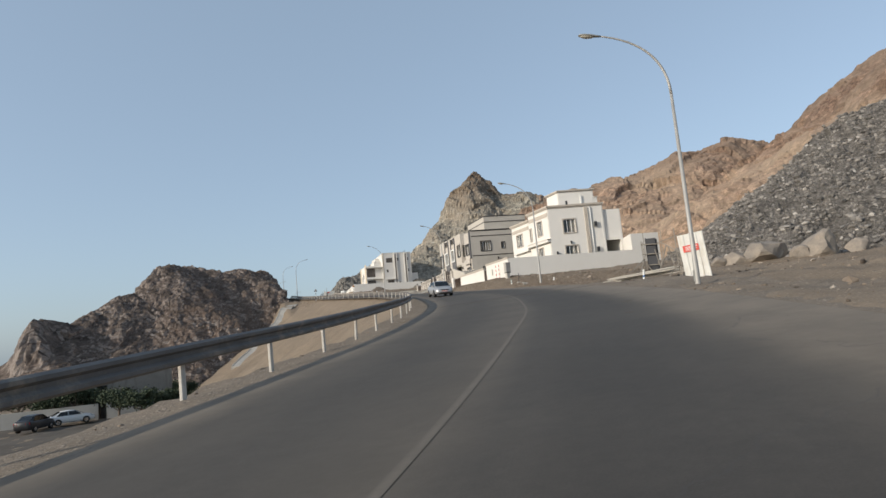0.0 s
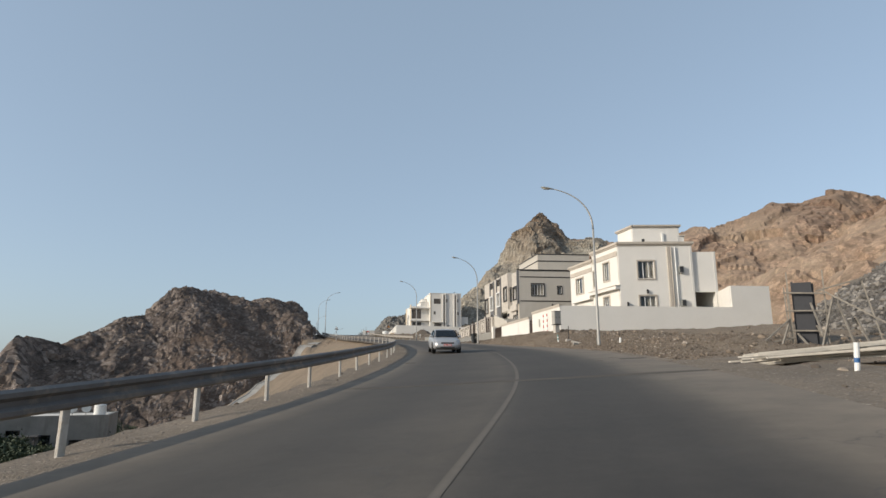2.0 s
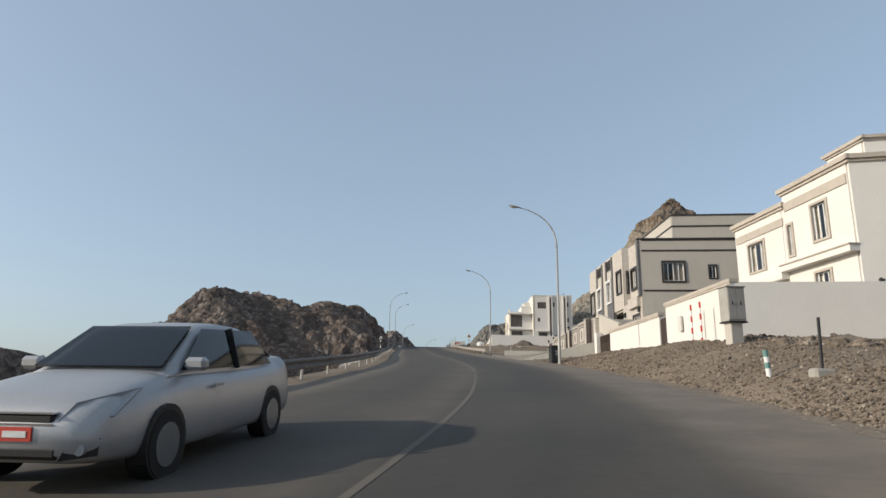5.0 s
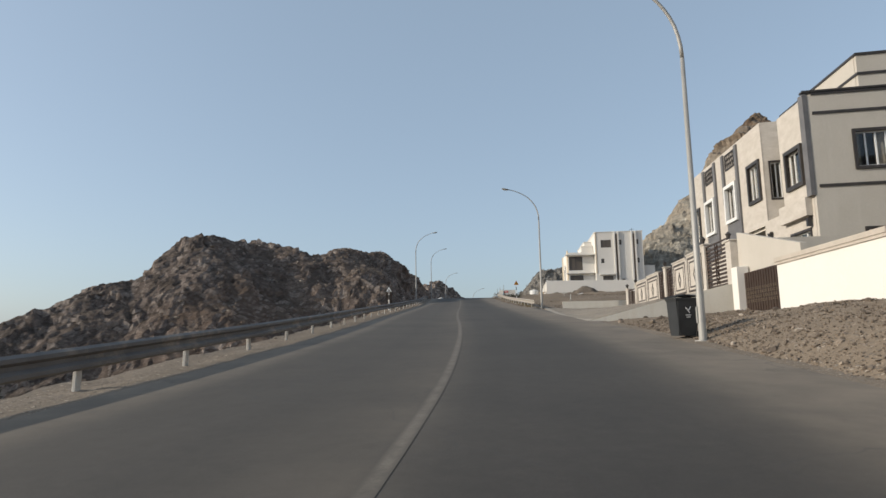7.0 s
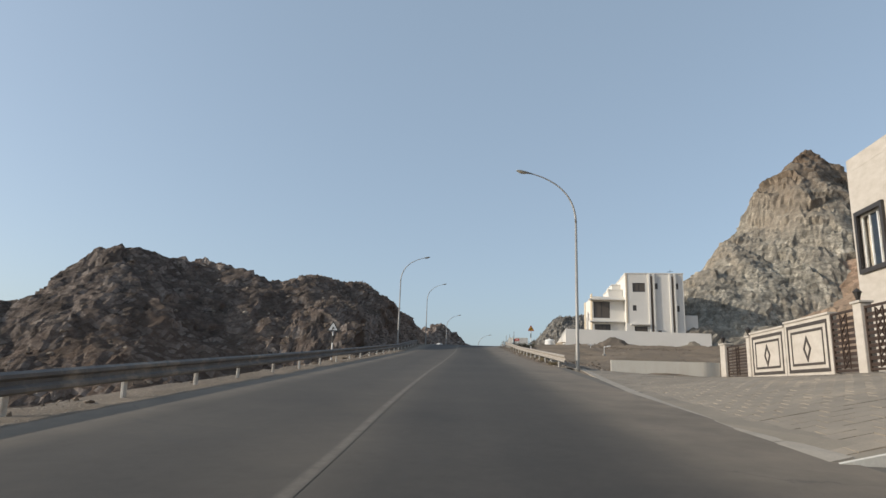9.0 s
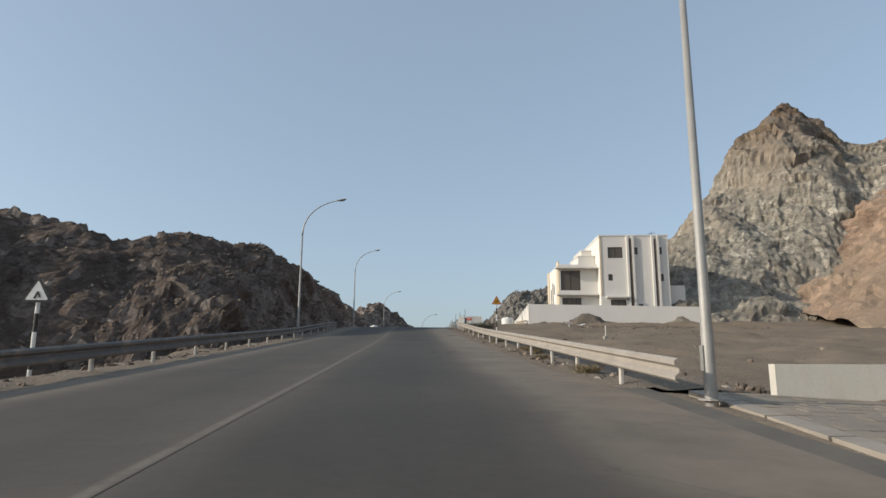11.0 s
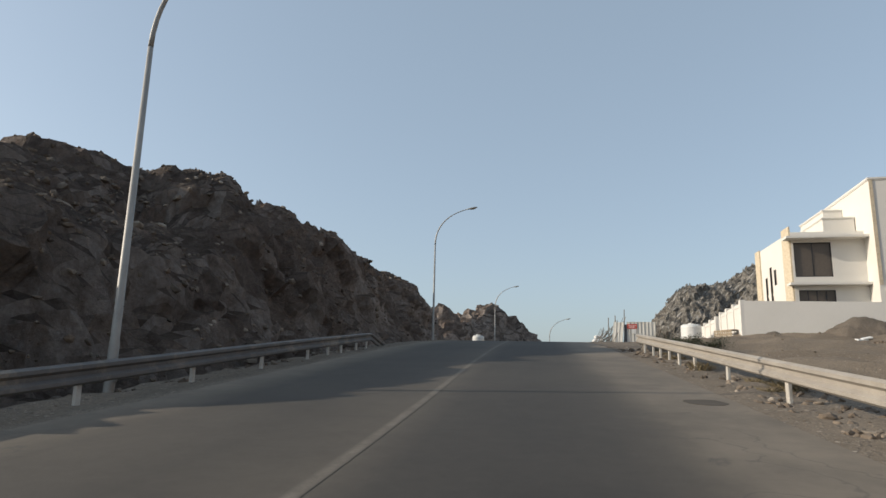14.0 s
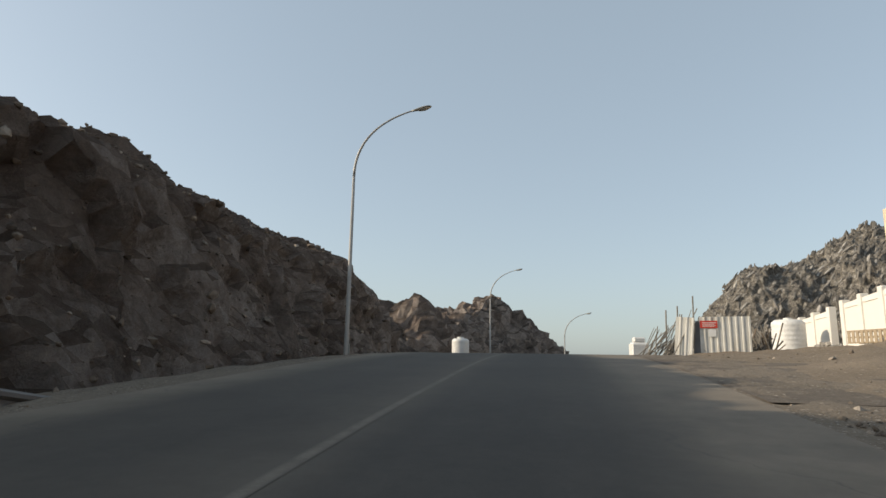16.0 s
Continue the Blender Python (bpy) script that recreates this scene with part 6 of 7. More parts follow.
# ---- cars ----
CARGLASS = glass_mat("tinted_car_glass", (0.07, 0.08, 0.085))
CHROME = plain("chrome_trim", (0.6, 0.6, 0.6), 0.2, 0.9)
LIGHTGLASS = plain("clear_headlight", (0.30, 0.31, 0.33), 0.4)
REDLENS = plain("red_tail_light", (0.35, 0.01, 0.01), 0.2)
DARKTRIM = plain("black_car_trim", (0.012, 0.012, 0.013), 0.5)
SILVER = plain("silver_car_paint", (0.44, 0.44, 0.445), 0.35, 0.4, 0.04)
WHITECAR = plain("white_car_paint", (0.72, 0.72, 0.71), 0.3, 0.0, 0.03)
DARKCAR = plain("dark_grey_car_paint", (0.035, 0.036, 0.04), 0.28, 0.3, 0.05)


def loft(bm, rings, ends=True):
    vs = [[bm.verts.new(p) for p in r] for r in rings]
    n = len(vs[0])
    for a, b in zip(vs, vs[1:]):
        for k in range(n):
            bm.faces.new((a[k], a[(k + 1) % n], b[(k + 1) % n], b[k]))
    if ends:
        bm.faces.new(vs[0][::-1]), bm.faces.new(vs[-1])


def quad_slab(pts, t):
    """A thin curved-looking plate on four corners, pushed out by t."""
    bm = bmesh.new()
    p = [Vector(q) for q in pts]
    n = (p[1] - p[0]).cross(p[3] - p[0]).normalized() * t
    a, b = [bm.verts.new(q + n) for q in p], [bm.verts.new(q - n * 0.2) for q in p]
    bm.faces.new(a), bm.faces.new(b[::-1])
    for k in range(4):
        bm.faces.new((a[k], a[(k + 1) % 4], b[(k + 1) % 4], b[k]))
    return bm


def rounded(ring, times=2):
    """Cut the corners of a closed ring of points."""
    for _ in range(times):
        out = []
        for p, q in zip(ring, ring[1:] + ring[:1]):
            out += [tuple(0.75 * i + 0.25 * j for i, j in zip(p, q)), tuple(0.25 * i + 0.75 * j for i, j in zip(p, q))]
        ring = out
    return ring


def car(m, paint, label, tall=1.0, group=""):
    """A saloon car; its nose points along +x."""
    c = root("car", m, label, "car", group)
    S = np.array([(-2.14, .60, .46, .66, .88, .90), (-2.06, .76, .34, .64, .97, 1.00), (-1.7, .84, .24, .62, .97, 1.03), (-1.1, .875, .2, .6, .94, .97), (0, .88, .19, .58, .92, .94),
                  (.8, .875, .19, .58, .91, .97), (1.25, .87, .2, .57, .87, .95), (1.75, .84, .22, .53, .79, .86), (2.05, .77, .25, .48, .70, .76), (2.16, .70, .28, .47, .63, .68), (2.22, .58, .33, .46, .56, .59)])
    rings = []
    for row in glide(np.linspace(-2.14, 2.219, 40), S[:, 0], S):
        x, w, lo, mid, belt, top = row
        half = [(0, top * tall), (w * .6, (top - .005) * tall), (w * .92, belt * tall), (w, mid * tall), (w * .985, lo + .12), (w * .88, lo), (0, lo)]
        rings.append(rounded([(x, y, z) for y, z in half] + [(x, -y, z) for y, z in half[-2:0:-1]]))
    bm = bmesh.new()
    loft(bm, rings)
    part("body", bm, paint, c, smooth=True)
    belt = .93 * tall
    G = np.array([(-1.86, .70, .66, .97), (-1.45, .74, .64, 1.16), (-1.02, .76, .625, 1.365), (-.7, .765, .62, 1.435), (-.3, .77, .62, 1.46), (.1, .77, .615, 1.445), (.36, .765, .61, 1.395), (.75, .755, .65, 1.17), (1.14, .74, .70, .94)])
    rings = []
    for x, wb, wr, z in glide(np.linspace(-1.86, 1.139, 30), G[:, 0], G):
        z *= tall
        side = [(wb, .86 * tall), (wb, min(belt, z - .02)), (wr + .02, max(z - .09, .9 * tall)), (wr - .06, z - .015), (0, z)]
        rings.append(rounded([(x, y, h) for y, h in side] + [(x, -y, h) for y, h in side[-2::-1]], 1))
    bm = bmesh.new()
    loft(bm, rings)
    part("roof", bm, paint, c, smooth=True)
    for s in (1, -1):
        for xa, xb, xc, xd in ((-1.42, -.36, -.36, -.98), (-.27, .98, .36, -.27)):
            pts = [(xa, .775 * s, belt + .02), (xb, .775 * s, belt + .02), (xc, .648 * s, 1.375 * tall), (xd, .648 * s, 1.375 * tall)]
            part("side_window", quad_slab(pts if s < 0 else pts[::-1], .006), CARGLASS, c)
        bm = bmesh.new()
        bar(bm, (-.315, .785 * s, belt), (-.315, .655 * s, 1.39 * tall), .08, .015)
        part("door_pillar", bm, DARKTRIM, c)
        bm = bmesh.new()
        bar(bm, (.25, .885 * s, .78 * tall), (.45, .885 * s, .78 * tall), .02, .03)
        part("door_handle", bm, paint, c)
    part("windscreen", quad_slab([(1.12, -.66, .985 * tall), (1.12, .66, .985 * tall), (.42, .565, 1.385 * tall), (.42, -.565, 1.385 * tall)], .018), CARGLASS, c)
    part("rear_window", quad_slab([(-1.78, .62, 1.03 * tall), (-1.78, -.62, 1.03 * tall), (-1.06, -.56, 1.37 * tall), (-1.06, .56, 1.37 * tall)], .018), CARGLASS, c)
    for x in (1.33, -1.28):
        for s in (1, -1):
            bm = bmesh.new()
            tube(bm, [(x, .66 * s, .305), (x, .885 * s, .305)], .305, 22)
            wheel = part("wheel", bm, RUBBER, c, "black tyre")
            bm = bmesh.new()
            tube(bm, [(x, .84 * s, .305), (x, .892 * s, .305)], [.21, .2], 14)
            part("rim", bm, CHROME, wheel, "alloy rim")
            bm = bmesh.new()
            tube(bm, [(x, .70 * s, .325), (x, .879 * s, .325)], .345, 22)
            part("wheel_arch", bm, DARKTRIM, c)
    for s in (1, -1):
        lo, hi = .60 * tall, .74 * tall
        pts = [(2.185, .42 * s, lo - .02), (1.98, .765 * s, lo + .02), (1.66, .80 * s, hi + .09), (2.08, .50 * s, hi - .01)]
        part("headlight", quad_slab(pts if s > 0 else pts[::-1], .03), LIGHTGLASS, c, "clear headlight")
        pts = [(-2.12, .40 * s, .70 * tall), (-2.0, .79 * s, .70 * tall), (-2.0, .78 * s, .90 * tall), (-2.12, .42 * s, .90 * tall)]
        part("tail_light", quad_slab(pts[::-1] if s > 0 else pts, .03), REDLENS, c, "red tail light")
        bm = bmesh.new()
        box(bm, .80, .88 * s - .11, .95 * tall, .93, .88 * s + .11, 1.08 * tall, bevel=.035)
        part("mirror", bm, paint, c)
    grille = part("grille", boxed(2.10, -.40, .575 * tall, 2.222, .40, .655 * tall, bevel=.02), DARKTRIM, c)
    for z in (.57, .655):
        part("grille_trim", boxed(2.12, -.41, z * tall, 2.228, .41, (z + .012) * tall), CHROME, grille)
    part("air_intake", boxed(2.08, -.46, .30, 2.228, .46, .41, bevel=.03), DARKTRIM, c)
    for s in (1, -1):
        pts = [(2.21, .47 * s, .30), (2.09, .72 * s, .33), (2.09, .735 * s, .47), (2.2, .52 * s, .41)]
        fog = part("fog_recess", quad_slab(pts if s > 0 else pts[::-1], .02), DARKTRIM, c)
        bm = bmesh.new()
        tube(bm, [(2.12, .62 * s, .38), (2.185, .62 * s, .38)], .045, 12)
        part("fog_light", bm, LIGHTGLASS, fog)
    plate = part("number_plate", boxed(2.19, -.24, .445, 2.236, .24, .555), REDSIGN, c)
    for a, b in ((-.2, -.06), (0.0, .2)):
        part("plate_bar", boxed(2.235, a, .475, 2.241, b, .525), WHITEPAINT, plate)
    return c


spot = road_at(57.5, -2.35)
car(pose(spot.x, spot.y, spot.z + 0.0, 0, 4.2, heading_at(57.5) - 90 + 4), SILVER, "silver saloon car on the road")

# ---- building site beside the scree ----
def gz(x, y):
    return float(ground_z(np.array([float(x)]), np.array([float(y)]))[0])


def ribbed_sheet(thing, w, h, n, y=0.0, material=None, name="sheet"):
    """An upright ribbed metal sheet in the plane y, its foot centred on the origin."""
    bm = bmesh.new()
    prof = []
    for k in range(n):
        x = -w / 2 + w * k / n
        s = w / n
        prof += [(x, 0.0), (x + s * 0.62, 0.0), (x + s * 0.70, -0.03), (x + s * 0.92, -0.03)]
    prof.append((w / 2, 0.0))
    f = [[bm.verts.new((x, y + o, z)) for x, o in prof] for z in (0, h)]
    b = [[bm.verts.new((x, y + o + 0.004, z)) for x, o in prof] for z in (0, h)]
    m = len(prof)
    for k in range(m - 1):
        bm.faces.new((f[0][k], f[0][k + 1], f[1][k + 1], f[1][k]))
        bm.faces.new((b[0][k + 1], b[0][k], b[1][k], b[1][k + 1]))
    for a, c in ((f[0], b[0]), (b[1], f[1])):
        for k in range(m - 1):
            bm.faces.new((a[k + 1], a[k], c[k], c[k + 1]))
    bm.faces.new((f[0][0], f[1][0], b[1][0], b[0][0])), bm.faces.new((f[0][-1], b[0][-1], b[1][-1], f[1][-1]))
    return part(name, bm, material or SHEET, thing)


def red_notice(sheet, x, z, w, h):
    sign = part("notice", boxed(x - w / 2, -0.05, z - h / 2, x + w / 2, -0.034, z + h / 2), REDSIGN, sheet, "red notice board with white lines")
    for k, (a, b) in enumerate(((0.24, 0.32), (0.44, 0.50), (0.60, 0.65), (0.75, 0.80))):
        bm = bmesh.new()
        box(bm, x - w * 0.36, -0.054, z + h / 2 - h * b, x + w * (0.42 - 0.1 * (k % 2)), -0.051, z + h / 2 - h * a)
        part("text_bar", bm, WHITEPAINT, sign)


site = root("site_hoarding", pose(22.6, 27.75, gz(22.6, 27.75) - 0.06, -3, -5, -46), "dusty white metal hoarding sheet with a red notice", "hoarding")
sh = ribbed_sheet(site, 1.3, 5.42 - gz(22.6, 27.75), 4)
red_notice(sh, -0.08, 4.62 - gz(22.6, 27.75), 0.8, 0.36)
props = root("timber_props", pose(22.65, 27.95, gz(22.65, 27.95) - 0.08, 0, 0, -49), "rough timber posts and props behind the hoarding", "timber")
for a, b in (((-0.9, 0.3, 0), (-0.95, 0.3, 2.9)), ((-0.5, 0.5, 0), (-0.5, 0.5, 2.0)), ((-1.3, 0.4, 1.5), (0.2, 0.4, 1.6)), ((-1.2, 0.35, 0.8), (-0.3, 0.4, 0.85)), ((-1.6, -0.3, 0), (-0.6, 0.35, 1.3)), ((-0.6, 0.2, 0.1), (-0.1, 0.5, 2.1)),
             ((-0.8, 0.15, 0), (-0.75, 0.25, 1.7)), ((-1.0, 0.5, 0), (-0.2, 0.45, 0.7))):
    bm = bmesh.new()
    bar(bm, a, b, 0.05, 0.045)
    part("prop", bm, TIMBER, props)
FORMPLY = plain("dark_film_plywood", (0.035, 0.036, 0.042), 0.6)
form = root("formwork", pose(29.5, 41.15, gz(29.5, 41.15) - 0.25, 0, 0, -40) @ Matrix.Scale(1.2, 4), "dark plywood column formwork with leaning timber props", "formwork")
part("shutter", boxed(-0.29, 0, 0.0, 0.29, 0.07, 2.45, bevel=0.01), FORMPLY, form)
part("shutter", boxed(-0.35, 0.07, 0.0, -0.28, 0.6, 2.5, bevel=0.01), FORMPLY, form)
part("shutter", boxed(0.28, 0.07, 0.0, 0.35, 0.6, 2.4, bevel=0.01), FORMPLY, form)
rng = random.Random(4)
for a, b in (((-0.55, -0.1, -0.2), (-0.58, -0.1, 2.3)), ((-0.46, -0.1, -0.2), (-0.5, -0.12, 2.25)), ((-0.5, -0.15, 1.15), (-1.6, -0.9, 0.1)), ((-0.5, -0.1, 1.1), (-0.95, -1.0, -0.2)),
             ((-0.3, -0.1, 0.65), (0.3, -1.3, -0.3)), ((0.9, 0.1, 1.9), (0.25, -1.2, -0.3)), ((1.0, 0.2, 1.8), (1.4, -0.6, -0.2)), ((0.55, -0.05, 2.15), (3.5, -1.2, -0.1)),
             ((1.5, 0.3, 1.2), (1.9, -0.3, -0.2)), ((1.8, 0.4, 2.55), (2.2, 0.2, 0.2)), ((0.62, 0.0, -0.2), (0.66, 0.0, 2.85)), ((0.3, -0.06, 0.9), (0.75, -1.1, -0.2)), ((-0.44, 0.4, 0.0), (-0.46, 0.4, 2.9)), ((0.2, -0.05, 1.7), (0.6, -1.0, -0.2))):
    bm = bmesh.new()
    bar(bm, a, b, 0.055, 0.045)
    part("prop", bm, TIMBER, form)
for a, b in (((-0.62, -0.14, 2.1), (0.6, -0.14, 2.0)), ((-0.62, -0.14, 0.75), (0.7, -0.14, 0.7)), ((0.4, -0.05, 2.1), (2.0, 0.4, 2.55)), ((-1.75, -0.8, 0.2), (-0.4, -0.2, 0.5)), ((-0.6, -0.14, 1.45), (0.55, -0.14, 1.4))):
    bm = bmesh.new()
    bar(bm, a, b, 0.08, 0.05)
    part("waler", bm, TIMBER, form)
pile = root("plank_pile", Matrix(), "untidy pile of weathered planks on the ground", "planks")
for k in range(26):
    t = rng.uniform(0, 1)
    a = Vector((20.5 + rng.uniform(0, 1.4), 33.2 + rng.uniform(-0.7, 0.9), 0))
    b = a + Vector((0.9, -0.45 + rng.uniform(-0.25, 0.25), 0)).normalized() * rng.uniform(2.6, 4.3)
    a.z, b.z = gz(a.x, a.y) + 0.05 + 0.03 * (k // 3), gz(b.x, b.y) + 0.3 + 0.035 * (k // 3)
    bm = bmesh.new()
    bar(bm, a, b, rng.uniform(0.12, 0.24), 0.045)
    part("plank", bm, PALETIMBER, pile)
mark = root("marker_post", pose(20.4, 29.5, gz(20.4, 29.5) - 0.05, 2, 4, 0), "white marker post with a blue band", "marker post")
BLUEPAINT = plain("blue_paint", (0.03, 0.12, 0.3), 0.5)
for z, mt in ((0, WHITEPAINT), (0.32, BLUEPAINT), (0.42, WHITEPAINT)):
    bm = bmesh.new()
    tube(bm, [(0, 0, z), (0, 0, z + (0.1 if mt is BLUEPAINT else 0.32))], 0.055, 10)
    part("band", bm, mt, mark)


# ---- loose stones ----
ICO = bmesh.new()
bmesh.ops.create_icosphere(ICO, subdivisions=1, radius=1)
ICO_V = np.array([v.co for v in ICO.verts])
ICO_F = np.array([[v.index for v in f.verts] for f in ICO.faces])
ICO.free()


def stones(name, places, sizes, material, label, seed):
    """Many broken stones in one mesh, each of a shape of its own."""
    g = np.random.default_rng(seed)
    n = len(places)
    squash = g.uniform(0.45, 1.0, (n, 1, 3)) * np.array([1.15, 1.0, 0.75])
    V = ICO_V[None] * (1 + g.uniform(-0.32, 0.32, (n, len(ICO_V), 1))) * squash * sizes[:, None, None]
    a = g.normal(0, 0.6, n)
    c, s = np.cos(a)[:, None], np.sin(a)[:, None]
    V = np.stack([V[..., 0], V[..., 1] * c - V[..., 2] * s, V[..., 1] * s + V[..., 2] * c], -1)
    a = g.uniform(0, 2 * np.pi, n)
    c, s = np.cos(a)[:, None], np.sin(a)[:, None]
    V = np.stack([V[..., 0] * c - V[..., 1] * s, V[..., 0] * s + V[..., 1] * c, V[..., 2]], -1) + places[:, None]
    F = (ICO_F[None] + (np.arange(n) * len(ICO_V))[:, None, None]).reshape(-1, 3)
    me = bpy.data.meshes.new(name)
    me.from_pydata(V.reshape(-1, 3).tolist(), [], F.tolist())
    me.materials.append(material)
    return tagged(new(name, me), label, "stones", kind="stuff")


def island_rock(name, stops):
    """Stone of a shade of its own for each piece."""
    m, n, l, b = node_mat(name)
    g = n.new("ShaderNodeNewGeometry")
    c = ramp(n, l, g.outputs["Random Per Island"], stops)
    c = mix(n, l, 0.6, c, ramp(n, l, noise_at(n, l, 6, 8, 0.7), [(0.3, grey(0.55)), (0.7, grey(1.15))]), "MULTIPLY")
    l.new(c, b.inputs["Base Color"])
    b.inputs["Roughness"].default_value = 0.95
    bump(n, l, b, noise_at(n, l, 14, 6, 0.7), 0.5, 0.03)
    return m


BROKEN = island_rock("broken_brown_stone", [(0.0, (0.09, 0.07, 0.054)), (0.5, (0.165, 0.13, 0.099)), (0.9, (0.24, 0.192, 0.147)), (1.0, (0.38, 0.33, 0.275))])
SLATE = island_rock("broken_grey_stone", [(0.0, (0.10, 0.093, 0.085)), (0.55, (0.19, 0.176, 0.158)), (0.92, (0.28, 0.257, 0.23)), (1.0, (0.44, 0.41, 0.37))])


def scatter(n, y0, y1, d0, d1, s0, s1, seed, lift=0.1):
    """Places beside the road between two distances from its centre line, resting on the ground."""
    g = np.random.default_rng(seed)
    y = g.uniform(y0, y1, n)
    i = np.clip(np.searchsorted(LINE[:, 1], y), 0, len(LINE) - 1)
    d = d0 + (d1 - d0) * g.uniform(0, 1, n) ** 1.3
    d = np.where(d > 0, d + past_edge(y), d)
    p = LINE[i] + RIGHT[i] * d[:, None] + TANG[i] * g.uniform(-0.3, 0.3, n)[:, None]
    size = s0 + (s1 - s0) * g.uniform(0, 1, n) ** 6
    _, zr, _ = lateral(p[:, 0], p[:, 1])
    z = np.maximum(lie(p[:, 0], p[:, 1]), np.where((d > -6.3) & (d < past_edge(y) + 5.2), zr - 0.12, -99))
    return np.concatenate([p, (z + size * lift)[:, None]], 1), size


def sheet(sets):
    return np.concatenate([a for a, _ in sets]), np.concatenate([b for _, b in sets])


stones("rubble", *sheet([scatter(22000, 60, 99, 5.0, 11.5, 0.018, 0.055, 1, 0.4), scatter(700, 40, 99, 5.0, 11.0, 0.03, 0.11, 35, 0.3), scatter(5000, 38, 62, 4.9, 7.0, 0.015, 0.06, 33, 0.4), scatter(900, 62, 97, 4.9, 6.4, 0.02, 0.11, 34), scatter(500, 4, 16, 8.5, 14, 0.03, 0.3, 31), scatter(2500, 26, 60, 7, 24, 0.015, 0.2, 32), scatter(26000, 40, 62, 5.0, 13.0, 0.016, 0.055, 2, 0.4), scatter(1500, 60, 78, 9, 12, 0.02, 0.22, 3), scatter(300, 92, 110, 5.6, 9, 0.03, 0.2, 7)]), BROKEN, "heaps of broken brown stone and earth", 5)
stones("verge_stones", *sheet([scatter(1600, 0, 178, -6.4, -4.9, 0.02, 0.11, 11), scatter(700, 128, 178, -8.0, -5.6, 0.03, 0.26, 12), scatter(3500, 124, 180, -6.3, -5.0, 0.02, 0.13, 18), scatter(900, 0, 55, 5.2, 9.5, 0.02, 0.10, 13), scatter(12000, 128, 180, 5.3, 8.6, 0.012, 0.13, 14, 0.3), scatter(350, 172, 204, 5.6, 9.6, 0.012, 0.10, 15)]), BROKEN, "loose gravel and stones along the verge", 6)
stones("yard_rubble", *sheet([scatter(7000, 180, 188, 20, 40, 0.03, 0.17, 16), scatter(500, 132, 200, 8, 34, 0.03, 0.2, 17)]), BROKEN, "dark rubble strewn before the yard wall", 8)


def on_hill(ob, n, seed, s0, s1, xlim, ylim):
    """Places on the vertices of a hill."""
    g = np.random.default_rng(seed)
    co = np.empty(len(ob.data.vertices) * 3)
    ob.data.vertices.foreach_get("co", co)
    co = co.reshape(-1, 3)
    keep = co[(co[:, 0] > xlim[0]) & (co[:, 0] < xlim[1]) & (co[:, 1] > ylim[0]) & (co[:, 1] < ylim[1]) & (co[:, 2] > ground_z(co[:, 0], co[:, 1]) - 0.1)]
    pick = keep[g.integers(0, len(keep), n)]
    return pick, s0 + (s1 - s0) * g.uniform(0, 1, n) ** 5


scree_ob, left_ob = bpy.data.objects["scree_slope"], bpy.data.objects["hill_left"]
stones("scree_stones", *on_hill(scree_ob, 26000, 21, 0.05, 0.34, (26, 70), (6, 62)), SLATE, "loose angular grey stones on the slope", 22)
stones("hill_stones", *on_hill(left_ob, 2500, 23, 0.04, 0.3, (-30, 10.4), (118, 212)), BROKEN, "loose brown stones lying on the hillside", 24)
stones("face_stones", *on_hill(left_ob, 7000, 29, 0.03, 0.2, (-4, 10.4), (150, 212)), BROKEN, "small broken stones on the cut rock face", 26)
def shards(name, ob, n, seed, lo, hi, material, label, xlim, ylim):
    """Long splinters of rock standing on a slope, leaning along its dip."""
    g = np.random.default_rng(seed)
    places, sizes = on_hill(ob, n, seed, lo, hi, xlim, ylim)
    V = ICO_V[None] * (1 + g.uniform(-0.3, 0.3, (n, len(ICO_V), 1))) * g.uniform(0.5, 1.0, (n, 1, 3)) * np.array([0.9, 0.6, 2.3]) * sizes[:, None, None]
    lean = g.normal(0.45, 0.3, (n, 1))
    V[..., 0] += V[..., 2] * lean
    V[..., 1] += V[..., 2] * g.normal(0.35, 0.2, (n, 1))
    V = V + places[:, None]
    F = (ICO_F[None] + (np.arange(n) * len(ICO_V))[:, None, None]).reshape(-1, 3)
    me = bpy.data.meshes.new(name)
    me.from_pydata(V.reshape(-1, 3).tolist(), [], F.tolist())
    me.materials.append(material)
    return tagged(new(name, me), label, "stones", kind="stuff")


SHARD = island_rock("streaked_grey_shard", [(0.0, (0.075, 0.069, 0.062)), (0.55, (0.15, 0.139, 0.124)), (0.85, (0.26, 0.243, 0.22)), (1.0, (0.46, 0.435, 0.40))])
shards("rock_shards", bpy.data.objects["rock_outcrop"], 9000, 41, 0.07, 0.34, SHARD, "steep pale splinters of rock on the outcrop", (20, 60), (212, 250))
PALEBLOCK = island_rock("pale_weathered_block", [(0.0, (0.12, 0.10, 0.08)), (0.7, (0.22, 0.182, 0.145)), (1.0, (0.38, 0.32, 0.26))])
stones("hill_blocks", *on_hill(left_ob, 1500, 27, 0.06, 0.30, (-30, 9.5), (118, 212)), PALEBLOCK, "paler weathered blocks bedded in the hillside", 28)
